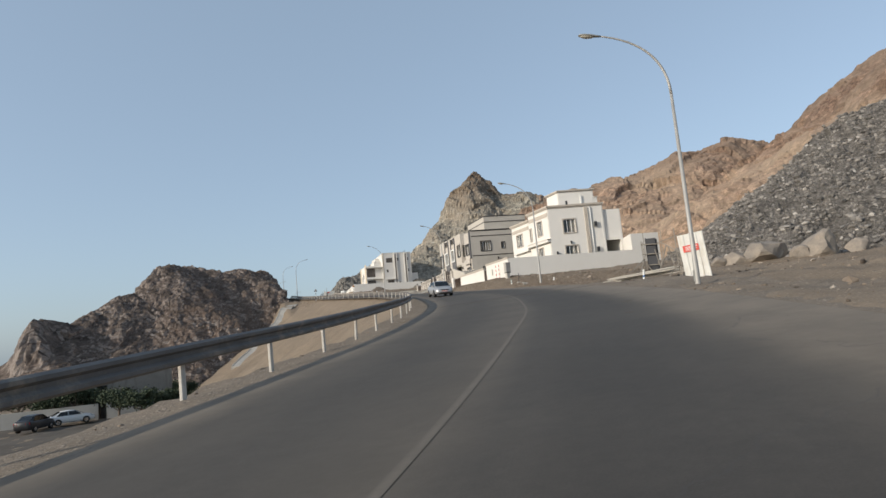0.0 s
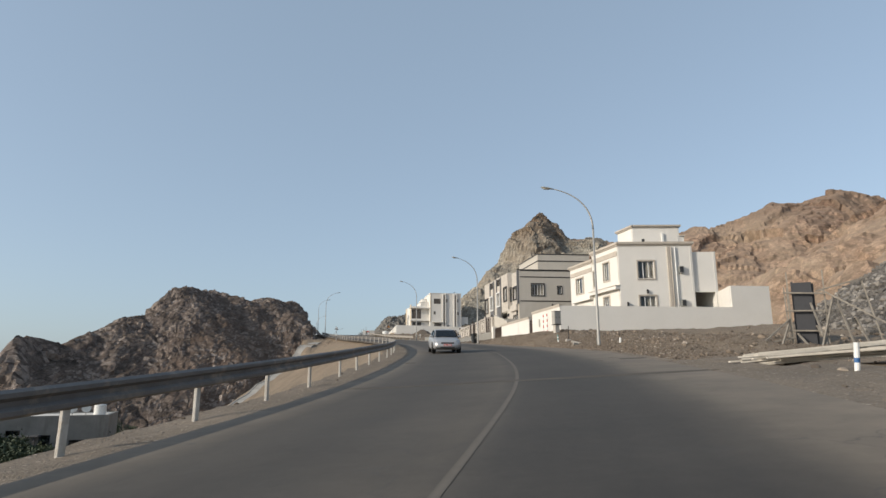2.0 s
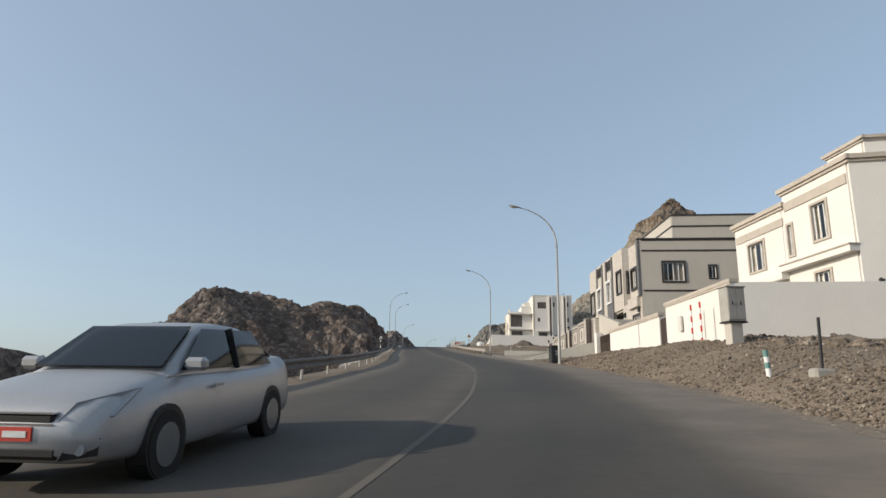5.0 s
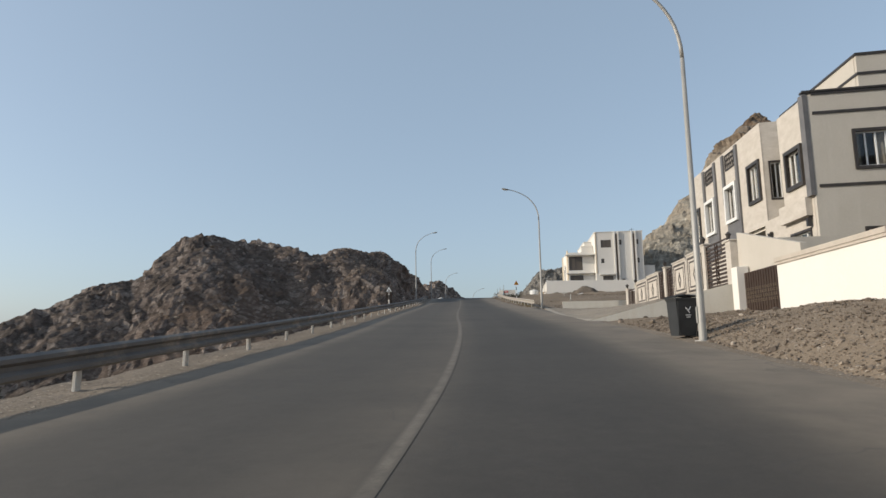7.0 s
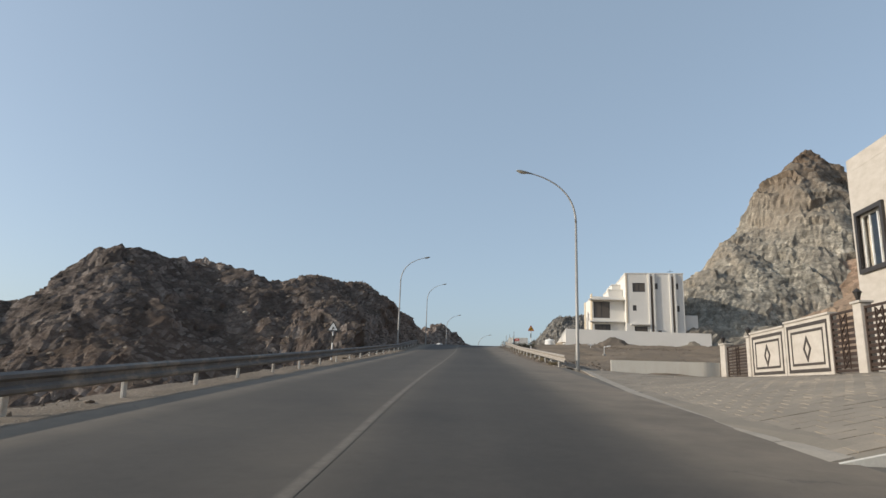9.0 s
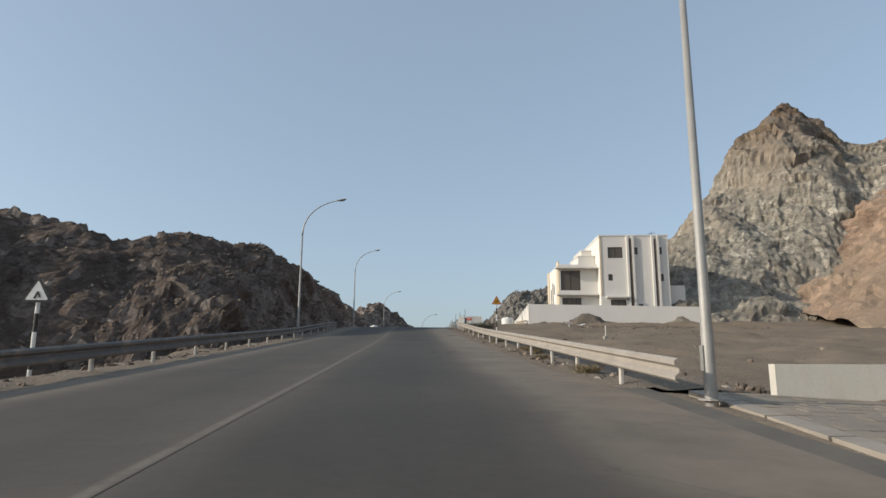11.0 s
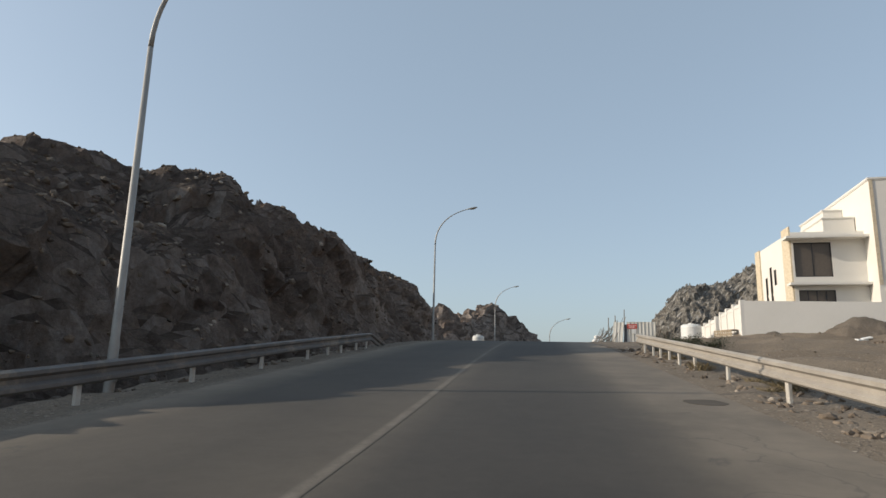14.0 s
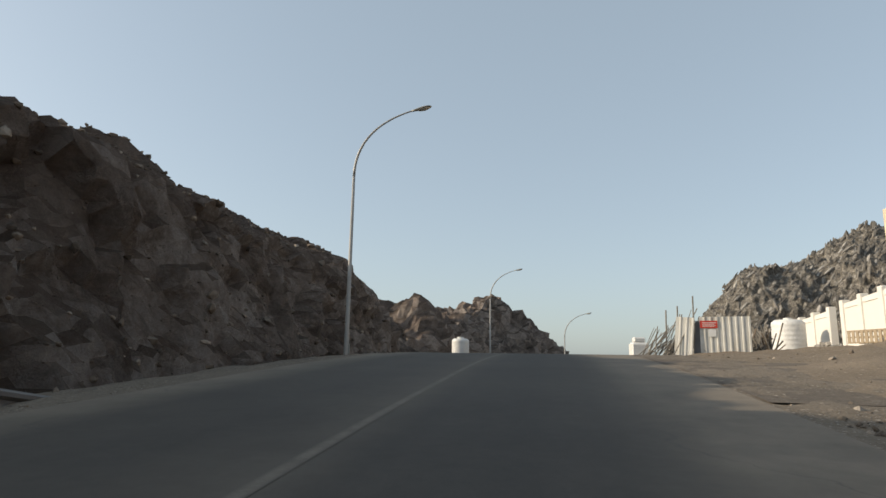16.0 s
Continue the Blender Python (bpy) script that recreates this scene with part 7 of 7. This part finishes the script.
def boulder(x, y, r, seed):
    """One broken block: a round body with several sides struck off flat."""
    g = random.Random(seed)
    bm = bmesh.new()
    bmesh.ops.create_icosphere(bm, subdivisions=3, radius=1)
    cuts = [(Vector((g.gauss(0, 1), g.gauss(0, 1), g.gauss(0, 0.8))).normalized(), g.uniform(0.55, 0.8)) for _ in range(9)]
    for v in bm.verts:
        for n, h in cuts:
            over = v.co.dot(n) - h
            if over > 0:
                v.co -= n * over * 0.93
    P = np.array([v.co for v in bm.verts])
    bumpy = fbm(P * 2.2 + seed, 4, seed)
    for v, h in zip(bm.verts, bumpy):
        v.co *= r * (1 + 0.09 * h)
        v.co.z *= 0.8
    b = part("boulder", bm, STONES)
    b.matrix_basis = pose(x, y, float(lie(np.array([x]), np.array([y]))[0]) + r * 0.3, 0, 0, g.uniform(0, 360))
    tagged(b, "large pale grey boulder lying on the earth", "boulder")


for k, (x, y, r) in enumerate(((33.6, 37.0, 1.0), (34.9, 35.7, 1.5), (37.6, 33.6, 1.6), (36.6, 34.2, 0.8), (32.6, 37.8, 0.6), (39.3, 32.2, 0.9), (22.0, 177.2, 0.33), (22.4, 177.7, 0.2))):
    boulder(x, y, r, 30 + k)


def mound(x, y, rx, ry, h, seed, label):
    mx, my = np.meshgrid(np.linspace(x - rx * 1.1, x + rx * 1.1, 46), np.linspace(y - ry * 1.1, y + ry * 1.1, 40), indexing="ij")
    r = np.hypot((mx - x) / rx, (my - y) / ry)
    rough = fbm(np.stack([mx, my, 0 * mx], -1) * 1.5, 4, seed)
    mz = ground_z(mx, my) - 0.12 + h * np.clip(1 - (r * (1 + 0.2 * rough)) ** 1.7, 0, 1) + 0.1 * rough
    tagged(mesh_grid("earth_mound", np.stack([mx, my, mz], -1), SPOIL, True), label, "mound")


mound(38.7, 199.3, 2.5, 2.1, 1.3, 3, "mound of brown earth before the white yard wall")
mound(33.2, 200.9, 0.8, 0.6, 0.5, 4, "small dark heap of earth by the wall corner")
junk = root("broken_board", pose(37.3, 195.6, gz(37.3, 195.6), 0, 0, 8), "pale broken board lying by the mound", "board")
for x, z, w, a in ((-0.1, 0.06, 0.9, 4), (0.12, 0.2, 0.6, -12)):
    bd = part("plank", boxed(-w / 2, -0.2, -0.04, w / 2, 0.2, 0.04, bevel=0.01), WHITEPAINT, junk)
    bd.matrix_basis = pose(x, 0, z, 12, a, a)

# ---- things at the top of the road ----
hoard = root("site_hoarding", pose(23.9, 203.0, 15.3, 0, 0, -5), "white ribbed metal hoarding with a red notice", "hoarding")
sh = ribbed_sheet(hoard, 2.25, 2.05, 8)
red_notice(sh, -0.72, 1.68, 0.78, 0.36)
part("notice_sheet", boxed(-0.75, -0.05, 1.1, -0.4, -0.036, 1.45), WHITEPAINT, sh)
hoard = root("site_hoarding", pose(21.95, 203.0, 15.4, -5, 5, -14), "white metal hoarding sheets leaning askew", "hoarding")
ribbed_sheet(hoard, 0.85, 1.95, 3)
part("door_panel", boxed(0.44, 0.3, 0.0, 0.82, 0.35, 1.85), DARKSTONE, hoard)
poles = root("pole_heap", pose(21.1, 203.6, 15.35), "leaning heap of timber poles and sticks", "timber")
for k in range(46):
    x = rng.uniform(-0.7, 0.9)
    a, b = (x - rng.uniform(0.1, 0.7), rng.uniform(-0.8, 0.8), 0), (x + rng.uniform(0.0, 0.9), rng.uniform(-0.4, 0.6), rng.uniform(0.8, 2.4) * (0.55 + 0.5 * (x + 0.9) / 1.8))
    bm = bmesh.new()
    tube(bm, [a, b], rng.uniform(0.014, 0.03), 5)
    part("pole", bm, TIMBER, poles)
for x, h in ((1.5, 3.1), (0.75, 2.6), (0.2, 2.4)):
    bm = bmesh.new()
    tube(bm, [(x, 0.3, 0), (x + 0.05, 0.3, h)], 0.035, 6)
    part("pole", bm, TIMBER, poles)
scrap = root("scrap_heap", pose(25.75, 205.0, 15.45), "tangled heap of timber and brushwood", "scrap")
for k in range(60):
    a = (rng.uniform(-0.7, 0.6), rng.uniform(-0.8, 0.8), rng.uniform(0, 0.5))
    b = (a[0] + rng.uniform(-0.5, 0.5), a[1] + rng.uniform(-0.6, 0.6), rng.uniform(0.6, 1.7))
    bm = bmesh.new()
    bar(bm, a, b, rng.uniform(0.04, 0.12), 0.04)
    part("stick", bm, TIMBER if k % 3 else BARK, scrap)


def water_tank(m, r, h, label):
    t = root("water_tank", m, label, "water tank")
    bm = bmesh.new()
    pts, rad = [(0, 0, 0)], [r * 0.97]
    for k in range(7):
        z = h * 0.9 * (k + 0.5) / 7
        pts += [(0, 0, z - 0.05), (0, 0, z), (0, 0, z + 0.05)]
        rad += [r * 0.985, r, r * 0.985]
    pts += [(0, 0, h * 0.92), (0, 0, h * 0.985), (0, 0, h)]
    rad += [r * 0.97, r * 0.8, r * 0.3]
    tube(bm, pts, rad, 28)
    part("shell", bm, TANK, t, smooth=True)
    bm = bmesh.new()
    tube(bm, [(0, 0, h), (0, 0, h + 0.1)], 0.25, 14)
    part("hatch", bm, TANK, t)
    bm = bmesh.new()
    tube(bm, [(r * 0.9, 0, 0.25), (r + 0.25, 0, 0.25), (r + 0.25, 0, -0.05)], 0.03, 6)
    part("outlet_pipe", bm, ALU, t)
    return t


water_tank(pose(29.3, 213.0, gz(29.3, 213.0) - 0.05), 0.95, 18.0 - gz(29.3, 213.0), "large white ribbed plastic water tank on the ground")
water_tank(pose(8.4, 215, 15.2), 0.62, 1.6, "small white plastic tank at the roadside")
cube = root("container", pose(20.75, 217.0, 15.15, 0, 0, 10) @ Matrix.Diagonal((0.95, 1, 1.12, 1)), "white block-shaped container with a narrow cap", "container")
part("body", boxed(-0.62, -0.5, 0, 0.62, 0.5, 1.35, bevel=0.12), TANK, cube)
part("cap", boxed(-0.42, -0.35, 1.35, 0.42, 0.35, 1.68, bevel=0.08), TANK, cube)
CRATEWOOD = surface("weathered_crate_wood", (0.27, 0.21, 0.14), (0.42, 0.34, 0.24), 5, 0.85, 0.3, 30, 0.004)
crate = root("crate", pose(30.72, 204.7, gz(30.72, 204.7), 0, 0, -66) @ Matrix.Diagonal((0.86, 0.8, 0.72, 1)), "pale slatted wooden crate lying by the wall", "crate")
for k in range(9):
    part("slat", boxed(-1.3 + k * 0.3, -0.45, 0.05, -1.1 + k * 0.3, -0.42, 0.85), CRATEWOOD, crate)
for z in (0.05, 0.42, 0.8):
    part("rail", boxed(-1.35, -0.42, z, 1.35, -0.37, z + 0.09), CRATEWOOD, crate)
    part("rail", boxed(-1.35, 0.37, z, 1.35, 0.42, z + 0.09), CRATEWOOD, crate)
part("deck", boxed(-1.35, -0.42, 0.895, 1.35, 0.42, 0.93), CRATEWOOD, crate)
for k in range(14):
    x, y = 30.75 + rng.uniform(-0.5, 0.35), 211.2 + rng.uniform(-1.0, 0.8)
    blk = part("concrete_block", boxed(-0.2, -0.1, -0.1, 0.2, 0.1, 0.1, bevel=0.01), CONCRETE)
    blk.matrix_basis = pose(x, y, gz(x, y) + 0.1 + (0.16 if k % 3 == 0 else 0), rng.uniform(-25, 25), rng.uniform(-20, 20), rng.uniform(0, 180))
    tagged(blk, "grey concrete block in a loose heap by the wall", "block", "loose concrete blocks")
for x, y, cross in ((32.4, 176.6, True), (31.4, 157.3, False)):
    p = root("site_peg", pose(x, y, gz(x, y), 0, 0, 10), "white painted post set in a concrete block", "post", "white posts on the plot")
    part("foot", boxed(-0.14, -0.14, -0.05, 0.14, 0.14, 0.16, bevel=0.02), CONCRETE, p)
    bm = bmesh.new()
    tube(bm, [(0, 0, 0.15), (0, 0, 0.85)], 0.03, 8)
    part("rod", bm, WHITEPAINT, p)
    if cross:
        part("arm", boxed(-0.4, -0.03, 0.55, 0.4, 0.03, 0.65), WHITEPAINT, p)

# pegs and debris on the bank before the white villa
TEAL = plain("faded_teal_pipe", (0.13, 0.27, 0.25), 0.5)
p = root("peg", pose(27.4, 62.05, gz(27.4, 62.05), 0, 2, 0), "thin black post set in a concrete foot", "post")
bm = bmesh.new()
tube(bm, [(0, 0, -0.1), (0, 0, 1.05)], 0.03, 8)
part("rod", bm, BLACKPAINT, p)
part("foot", boxed(-0.2, -0.15, -0.1, 0.2, 0.15, 0.1, bevel=0.04), CONCRETE, p)
p = root("pipe_stub", pose(27.25, 63.7, gz(27.25, 63.7), 0, -4, 0), "short white and teal banded pipe stub", "pipe")
for z0, z1, mt in ((-0.1, 0.18, WHITEPAINT), (0.18, 0.30, TEAL), (0.30, 0.42, WHITEPAINT), (0.42, 0.56, TEAL)):
    bm = bmesh.new()
    tube(bm, [(0, 0, z0), (0, 0, z1)], 0.055, 10)
    part("band", bm, mt, p)
p = root("pipe_stub", pose(25.9, 50.9, gz(25.9, 50.9), 0, 5, 0), "short white pipe stub", "pipe")
bm = bmesh.new()
tube(bm, [(0, 0, -0.1), (0, 0, 0.27)], 0.06, 10)
part("rod", bm, WHITEPAINT, p)
for x, y, a, b, L in ((26.4, 58.0, -32, 14, 0.9), (26.1, 57.7, 15, 5, 0.4)):
    p = part("concrete_post", boxed(-L / 2, -0.07, -0.07, L / 2, 0.07, 0.07, bevel=0.02), CONCRETE)
    p.matrix_basis = pose(x, y, gz(x, y) + 0.09, 4, b, a)
    tagged(p, "broken concrete post lying on the bank", "concrete post", "broken concrete posts")
for k in range(9):
    boulder(34.2 + 0.17 * k + 0.1 * (k % 3), 76.05 - 0.09 * (k % 4), 0.14 + 0.035 * (k % 3), 70 + k)


# ---- dry tufts by the rail ----
def tuft(n, seed, h):
    g = random.Random(seed)
    bm = bmesh.new()
    for k in range(n):
        a, r = g.uniform(0, 6.283), g.uniform(0.0, 0.2)
        base = Vector((r * math.cos(a), r * math.sin(a), 0))
        tip = base + Vector((g.uniform(-0.3, 0.3), g.uniform(-0.3, 0.3), g.uniform(0.5, 1.0) * h))
        mid = (base + tip) / 2 + Vector((g.uniform(-0.05, 0.05), g.uniform(-0.05, 0.05), 0.05))
        w = Vector((math.sin(a), -math.cos(a), 0)) * 0.006
        v = [bm.verts.new(q) for q in (base - w, base + w, mid + w, tip, mid - w)]
        bm.faces.new(v)
    return bm


tuft_ob = None
for k in range(26):
    y = rng.choice([rng.uniform(131, 170), rng.uniform(160, 180), rng.uniform(140, 175)])
    q = road_at(y, rng.uniform(6.3, 7.3))
    if tuft_ob is None:
        tuft_ob = part("dry_tuft", tuft(260, 3, 0.32), SCRUB)
        tagged(tuft_ob, "dry straw-coloured grass tuft under the guardrail", "grass", "dry tufts")
        ob = tuft_ob
    else:
        ob = new("dry_tuft", tuft_ob.data)
        tagged(ob, "dry straw-coloured grass tuft under the guardrail", "grass", "dry tufts")
    s = rng.uniform(0.7, 1.5)
    ob.matrix_basis = pose(q.x, q.y, q.z - 0.12, 0, 0, rng.uniform(0, 360)) @ Matrix.Diagonal((s, s, s * 0.8, 1))

# ---- sprawling shrub before the yard wall ----
def shrub(m, w, seed):
    g = random.Random(seed)
    t = root("shrub", m, "low sprawling green shrub with thin dry branches", "shrub")
    twigs, leaves = bmesh.new(), bmesh.new()
    for k in range(70):
        a = g.uniform(0, 6.283)
        p = Vector((g.uniform(-w, w) * 0.7, g.uniform(-0.6, 0.6), 0.0))
        d = Vector((math.cos(a) * 0.8, math.sin(a) * 0.5, g.uniform(0.25, 0.9)))
        q = p + d * g.uniform(0.35, 0.8)
        r = q + Vector((d.x, d.y, d.z * 0.2)) * g.uniform(0.3, 0.7)
        tube(twigs, [p, q, r], [0.014, 0.009, 0.004], 4)
        for n in range(26):
            c = q.lerp(r, g.uniform(-0.5, 1.0)) + Vector((g.gauss(0, 0.09), g.gauss(0, 0.09), g.gauss(0, 0.06)))
            u = Vector((g.uniform(-1, 1), g.uniform(-1, 1), g.uniform(-0.5, 0.5))).normalized() * 0.05
            v = u.cross(Vector((g.uniform(-1, 1), g.uniform(-1, 1), 1))).normalized() * 0.018
            leaves.faces.new([leaves.verts.new(x) for x in (c - u, c + v, c + u, c - v)])
    part("twigs", twigs, BARK, t)
    part("foliage", leaves, LEAF, t)
    return t


for k, (x, y, w) in enumerate(((22.9, 178.7, 0.5), (23.7, 179.1, 0.6), (24.6, 179.3, 0.5))):
    shrub(pose(x, y, gz(x, y)), w, k + 1)

# ---- the valley below the road ----
# pale slabs stand in for the sunlit earth slope beside the road
fill_slope = root("fill_slope_slabs", Matrix(), "pale slabs standing in for a sunlit dusty fill slope", "drain")
a, b = Vector((8.4, 147.0)), Vector((-2.9, 113.2))
side = Vector(((b - a).y, -(b - a).x)).normalized()
for k in range(24):
    p, q = a + (b - a) * k / 24, a + (b - a) * (k + 0.985) / 24
    zp, zq = max(gz(p.x, p.y), -4) + 0.05, max(gz(q.x, q.y), -4) + 0.05
    bm = bmesh.new()
    prism(bm, [tuple(p - side * 1.1), tuple(q - side * 1.1), tuple(q + side * 1.1), tuple(p + side * 1.1)], [min(zp, zq) - 0.6] * 4, [zp, zq, zq, zp])
    bed = part("bed_slab", bm, CONCRETE, fill_slope)
    for s in (-1, 1):
        bm = bmesh.new()
        prism(bm, [tuple(p + side * s * 1.1), tuple(q + side * s * 1.1), tuple(q + side * s * 1.3), tuple(p + side * s * 1.3)], [min(zp, zq) - 0.5] * 4, [zp + 0.08, zq + 0.08, zq + 0.08, zp + 0.08])
        part("side_edge", bm, CONCRETE, bed)


def low_house(corners, z0, z1, holes, label, material):
    h = root("house", Matrix(), label, "house")
    shell(h, corners, z0, z1, material, holes)
    slab(h, "roof", corners, z1 - 0.3, z1 - 0.1, OFFWHITE, -0.2)
    slab(h, "room_wall", [tuple(Vector(c) * 0.75 + (Vector(corners[0]) + Vector(corners[2])) * 0.125) for c in corners], z0, z1 - 0.35, ROOM)
    for i, hs in holes.items():
        for q in hs:
            window(h, corners[i], corners[(i + 1) % 4], q, None, DARKFRAME, 1 if q[1] - q[0] > 1 else 0, curtain=False)
    return h


low_house([(-19.0, 82.2), (-10.0, 84.5), (-11.3, 92), (-20.0, 89.7)], -5.2, -0.2, {0: [(1.2, 2.3, -3.2, -1.4), (3.8, 4.7, -3.1, -1.9), (6.2, 7.6, -3.3, -2.4)]}, "low grey rendered house below the road", DIMWALL)
low_house([(-41, 93.0), (-32.6, 96.0), (-34.5, 103), (-43, 100)], -6, 4.8, {0: [(1.0, 1.8, 1.0, 2.2), (3.6, 4.4, 1.0, 2.2)], 1: [(1.5, 2.4, 1.0, 2.2), (4.5, 5.4, 1.0, 2.2)]}, "beige flat-roofed house in the valley", OFFWHITE)
for x, y in ((-12.4, 85.6), (-13.5, 85.3)):
    dish = root("satellite_dish", pose(x, y, -0.28, 0, 0, 20), "grey satellite dish on the low roof", "satellite dish", "dishes on the low roof")
    bm = bmesh.new()
    tube(bm, [(0, 0, 0), (0, 0, 0.55)], 0.03, 6)
    part("mast", bm, GALV, dish)
    bm = bmesh.new()
    tube(bm, [(0, -0.05, 0.62), (0, -0.16, 0.66), (0, -0.22, 0.68)], [0.08, 0.32, 0.42], 16)
    part("reflector", bm, SHEET, dish)
# dark sheet laid just above the earth to darken the valley floor
yx, yy = np.meshgrid(np.arange(-44, -7.9, 1.0), np.arange(56, 82.1, 1.0), indexing="ij")
tagged(mesh_grid("valley_dark_sheet", np.stack([yx, yy, ground_z(yx, yy) + 0.06], -1), PATCH, True), "dark ground sheet over the valley floor", "yard", kind="structure")
shed = root("carport", Matrix(), "dark open carport with a corrugated roof", "shed")
part("back_wall", boxed(-23, 87.0, -5.2, -15.5, 87.3, -2.0), DARKSTONE, shed)
part("roof_sheet", boxed(-23.3, 82.6, -2.0, -15.2, 87.5, -1.85), DARKSTONE, shed)
for x in (-23, -19.3, -15.6):
    part("post", boxed(x - 0.08, 82.8, -5.2, x + 0.08, 82.96, -2.0), GALV, shed)
boundary("boundary_wall", "weathered grey yard wall in the valley", [((-26, 78), (-17, 79.2), -5.4, -3.2), ((-16.2, 79.3), (-12, 79.8), -5.4, -3.0)], GREYWALL)
car(pose(-19.2, 77.0, -4.85, 0, 0, 25), WHITECAR, "white car parked in the valley below", group="cars parked in the valley")
car(pose(-21.5, 73.5, -4.85, 0, 0, 75), DARKCAR, "dark car parked in the valley below", 1.12, "cars parked in the valley")
water_tank(pose(-11.4, 86.4, -0.28), 0.55, 1.0, "white plastic water tank on the low roof")


def tree(m, h, seed, label):
    g = random.Random(seed)
    t = root("tree", m, label, "tree")
    bm = bmesh.new()
    tube(bm, [(0, 0, -0.2), (0.05, 0, h * 0.25), (0.12, 0.05, h * 0.5)], [0.16, 0.12, 0.07], 8)
    tips = []
    for k in range(7):
        a = k * 0.9 + g.uniform(-0.3, 0.3)
        tip = Vector((math.cos(a) * h * 0.3, math.sin(a) * h * 0.3, h * g.uniform(0.55, 0.85)))
        tube(bm, [(0.06, 0.02, h * g.uniform(0.25, 0.45)), tuple(tip * 0.6), tuple(tip)], [0.06, 0.035, 0.015], 5)
        tips.append(tip)
    part("trunk", bm, BARK, t)
    bm = bmesh.new()
    for k in range(2200):
        c = g.choice(tips) + Vector((g.gauss(0, 1), g.gauss(0, 1), g.gauss(0, 0.7))) * h * 0.13
        u = Vector((g.uniform(-1, 1), g.uniform(-1, 1), g.uniform(-1, 1))).normalized() * 0.16
        w = u.cross(Vector((g.uniform(-1, 1), g.uniform(-1, 1), g.uniform(-1, 1)))).normalized() * 0.07
        bm.faces.new([bm.verts.new(q) for q in (c - u, c + w, c + u, c - w)])
    part("crown", bm, LEAF, t)
    return t


for k, (x, y, h) in enumerate(((-8.8, 86.0, 3.0), (-17.5, 93.0, 4.6), (-22.5, 96.0, 4.6), (-27.5, 97.0, 4.8), (-12.0, 96.5, 3.4), (-17.2, 80.6, 3.6), (-19.6, 80.0, 3.8), (-14.9, 81.4, 2.6), (-22.0, 80.4, 3.6), (-26.0, 83.0, 4.2), (-30.0, 85.0, 4.4), (-34.0, 88.0, 4.6), (-24.0, 100.0, 4.6), (-29.0, 104.0, 4.8), (-37.0, 84.0, 4.0), (-11.5, 71.5, 3.2), (-13.8, 73.0, 3.4), (-9.4, 74.0, 2.8))):
    tree(pose(x, y, gz(x, y)), h, 40 + k, "small dark green tree in the valley")
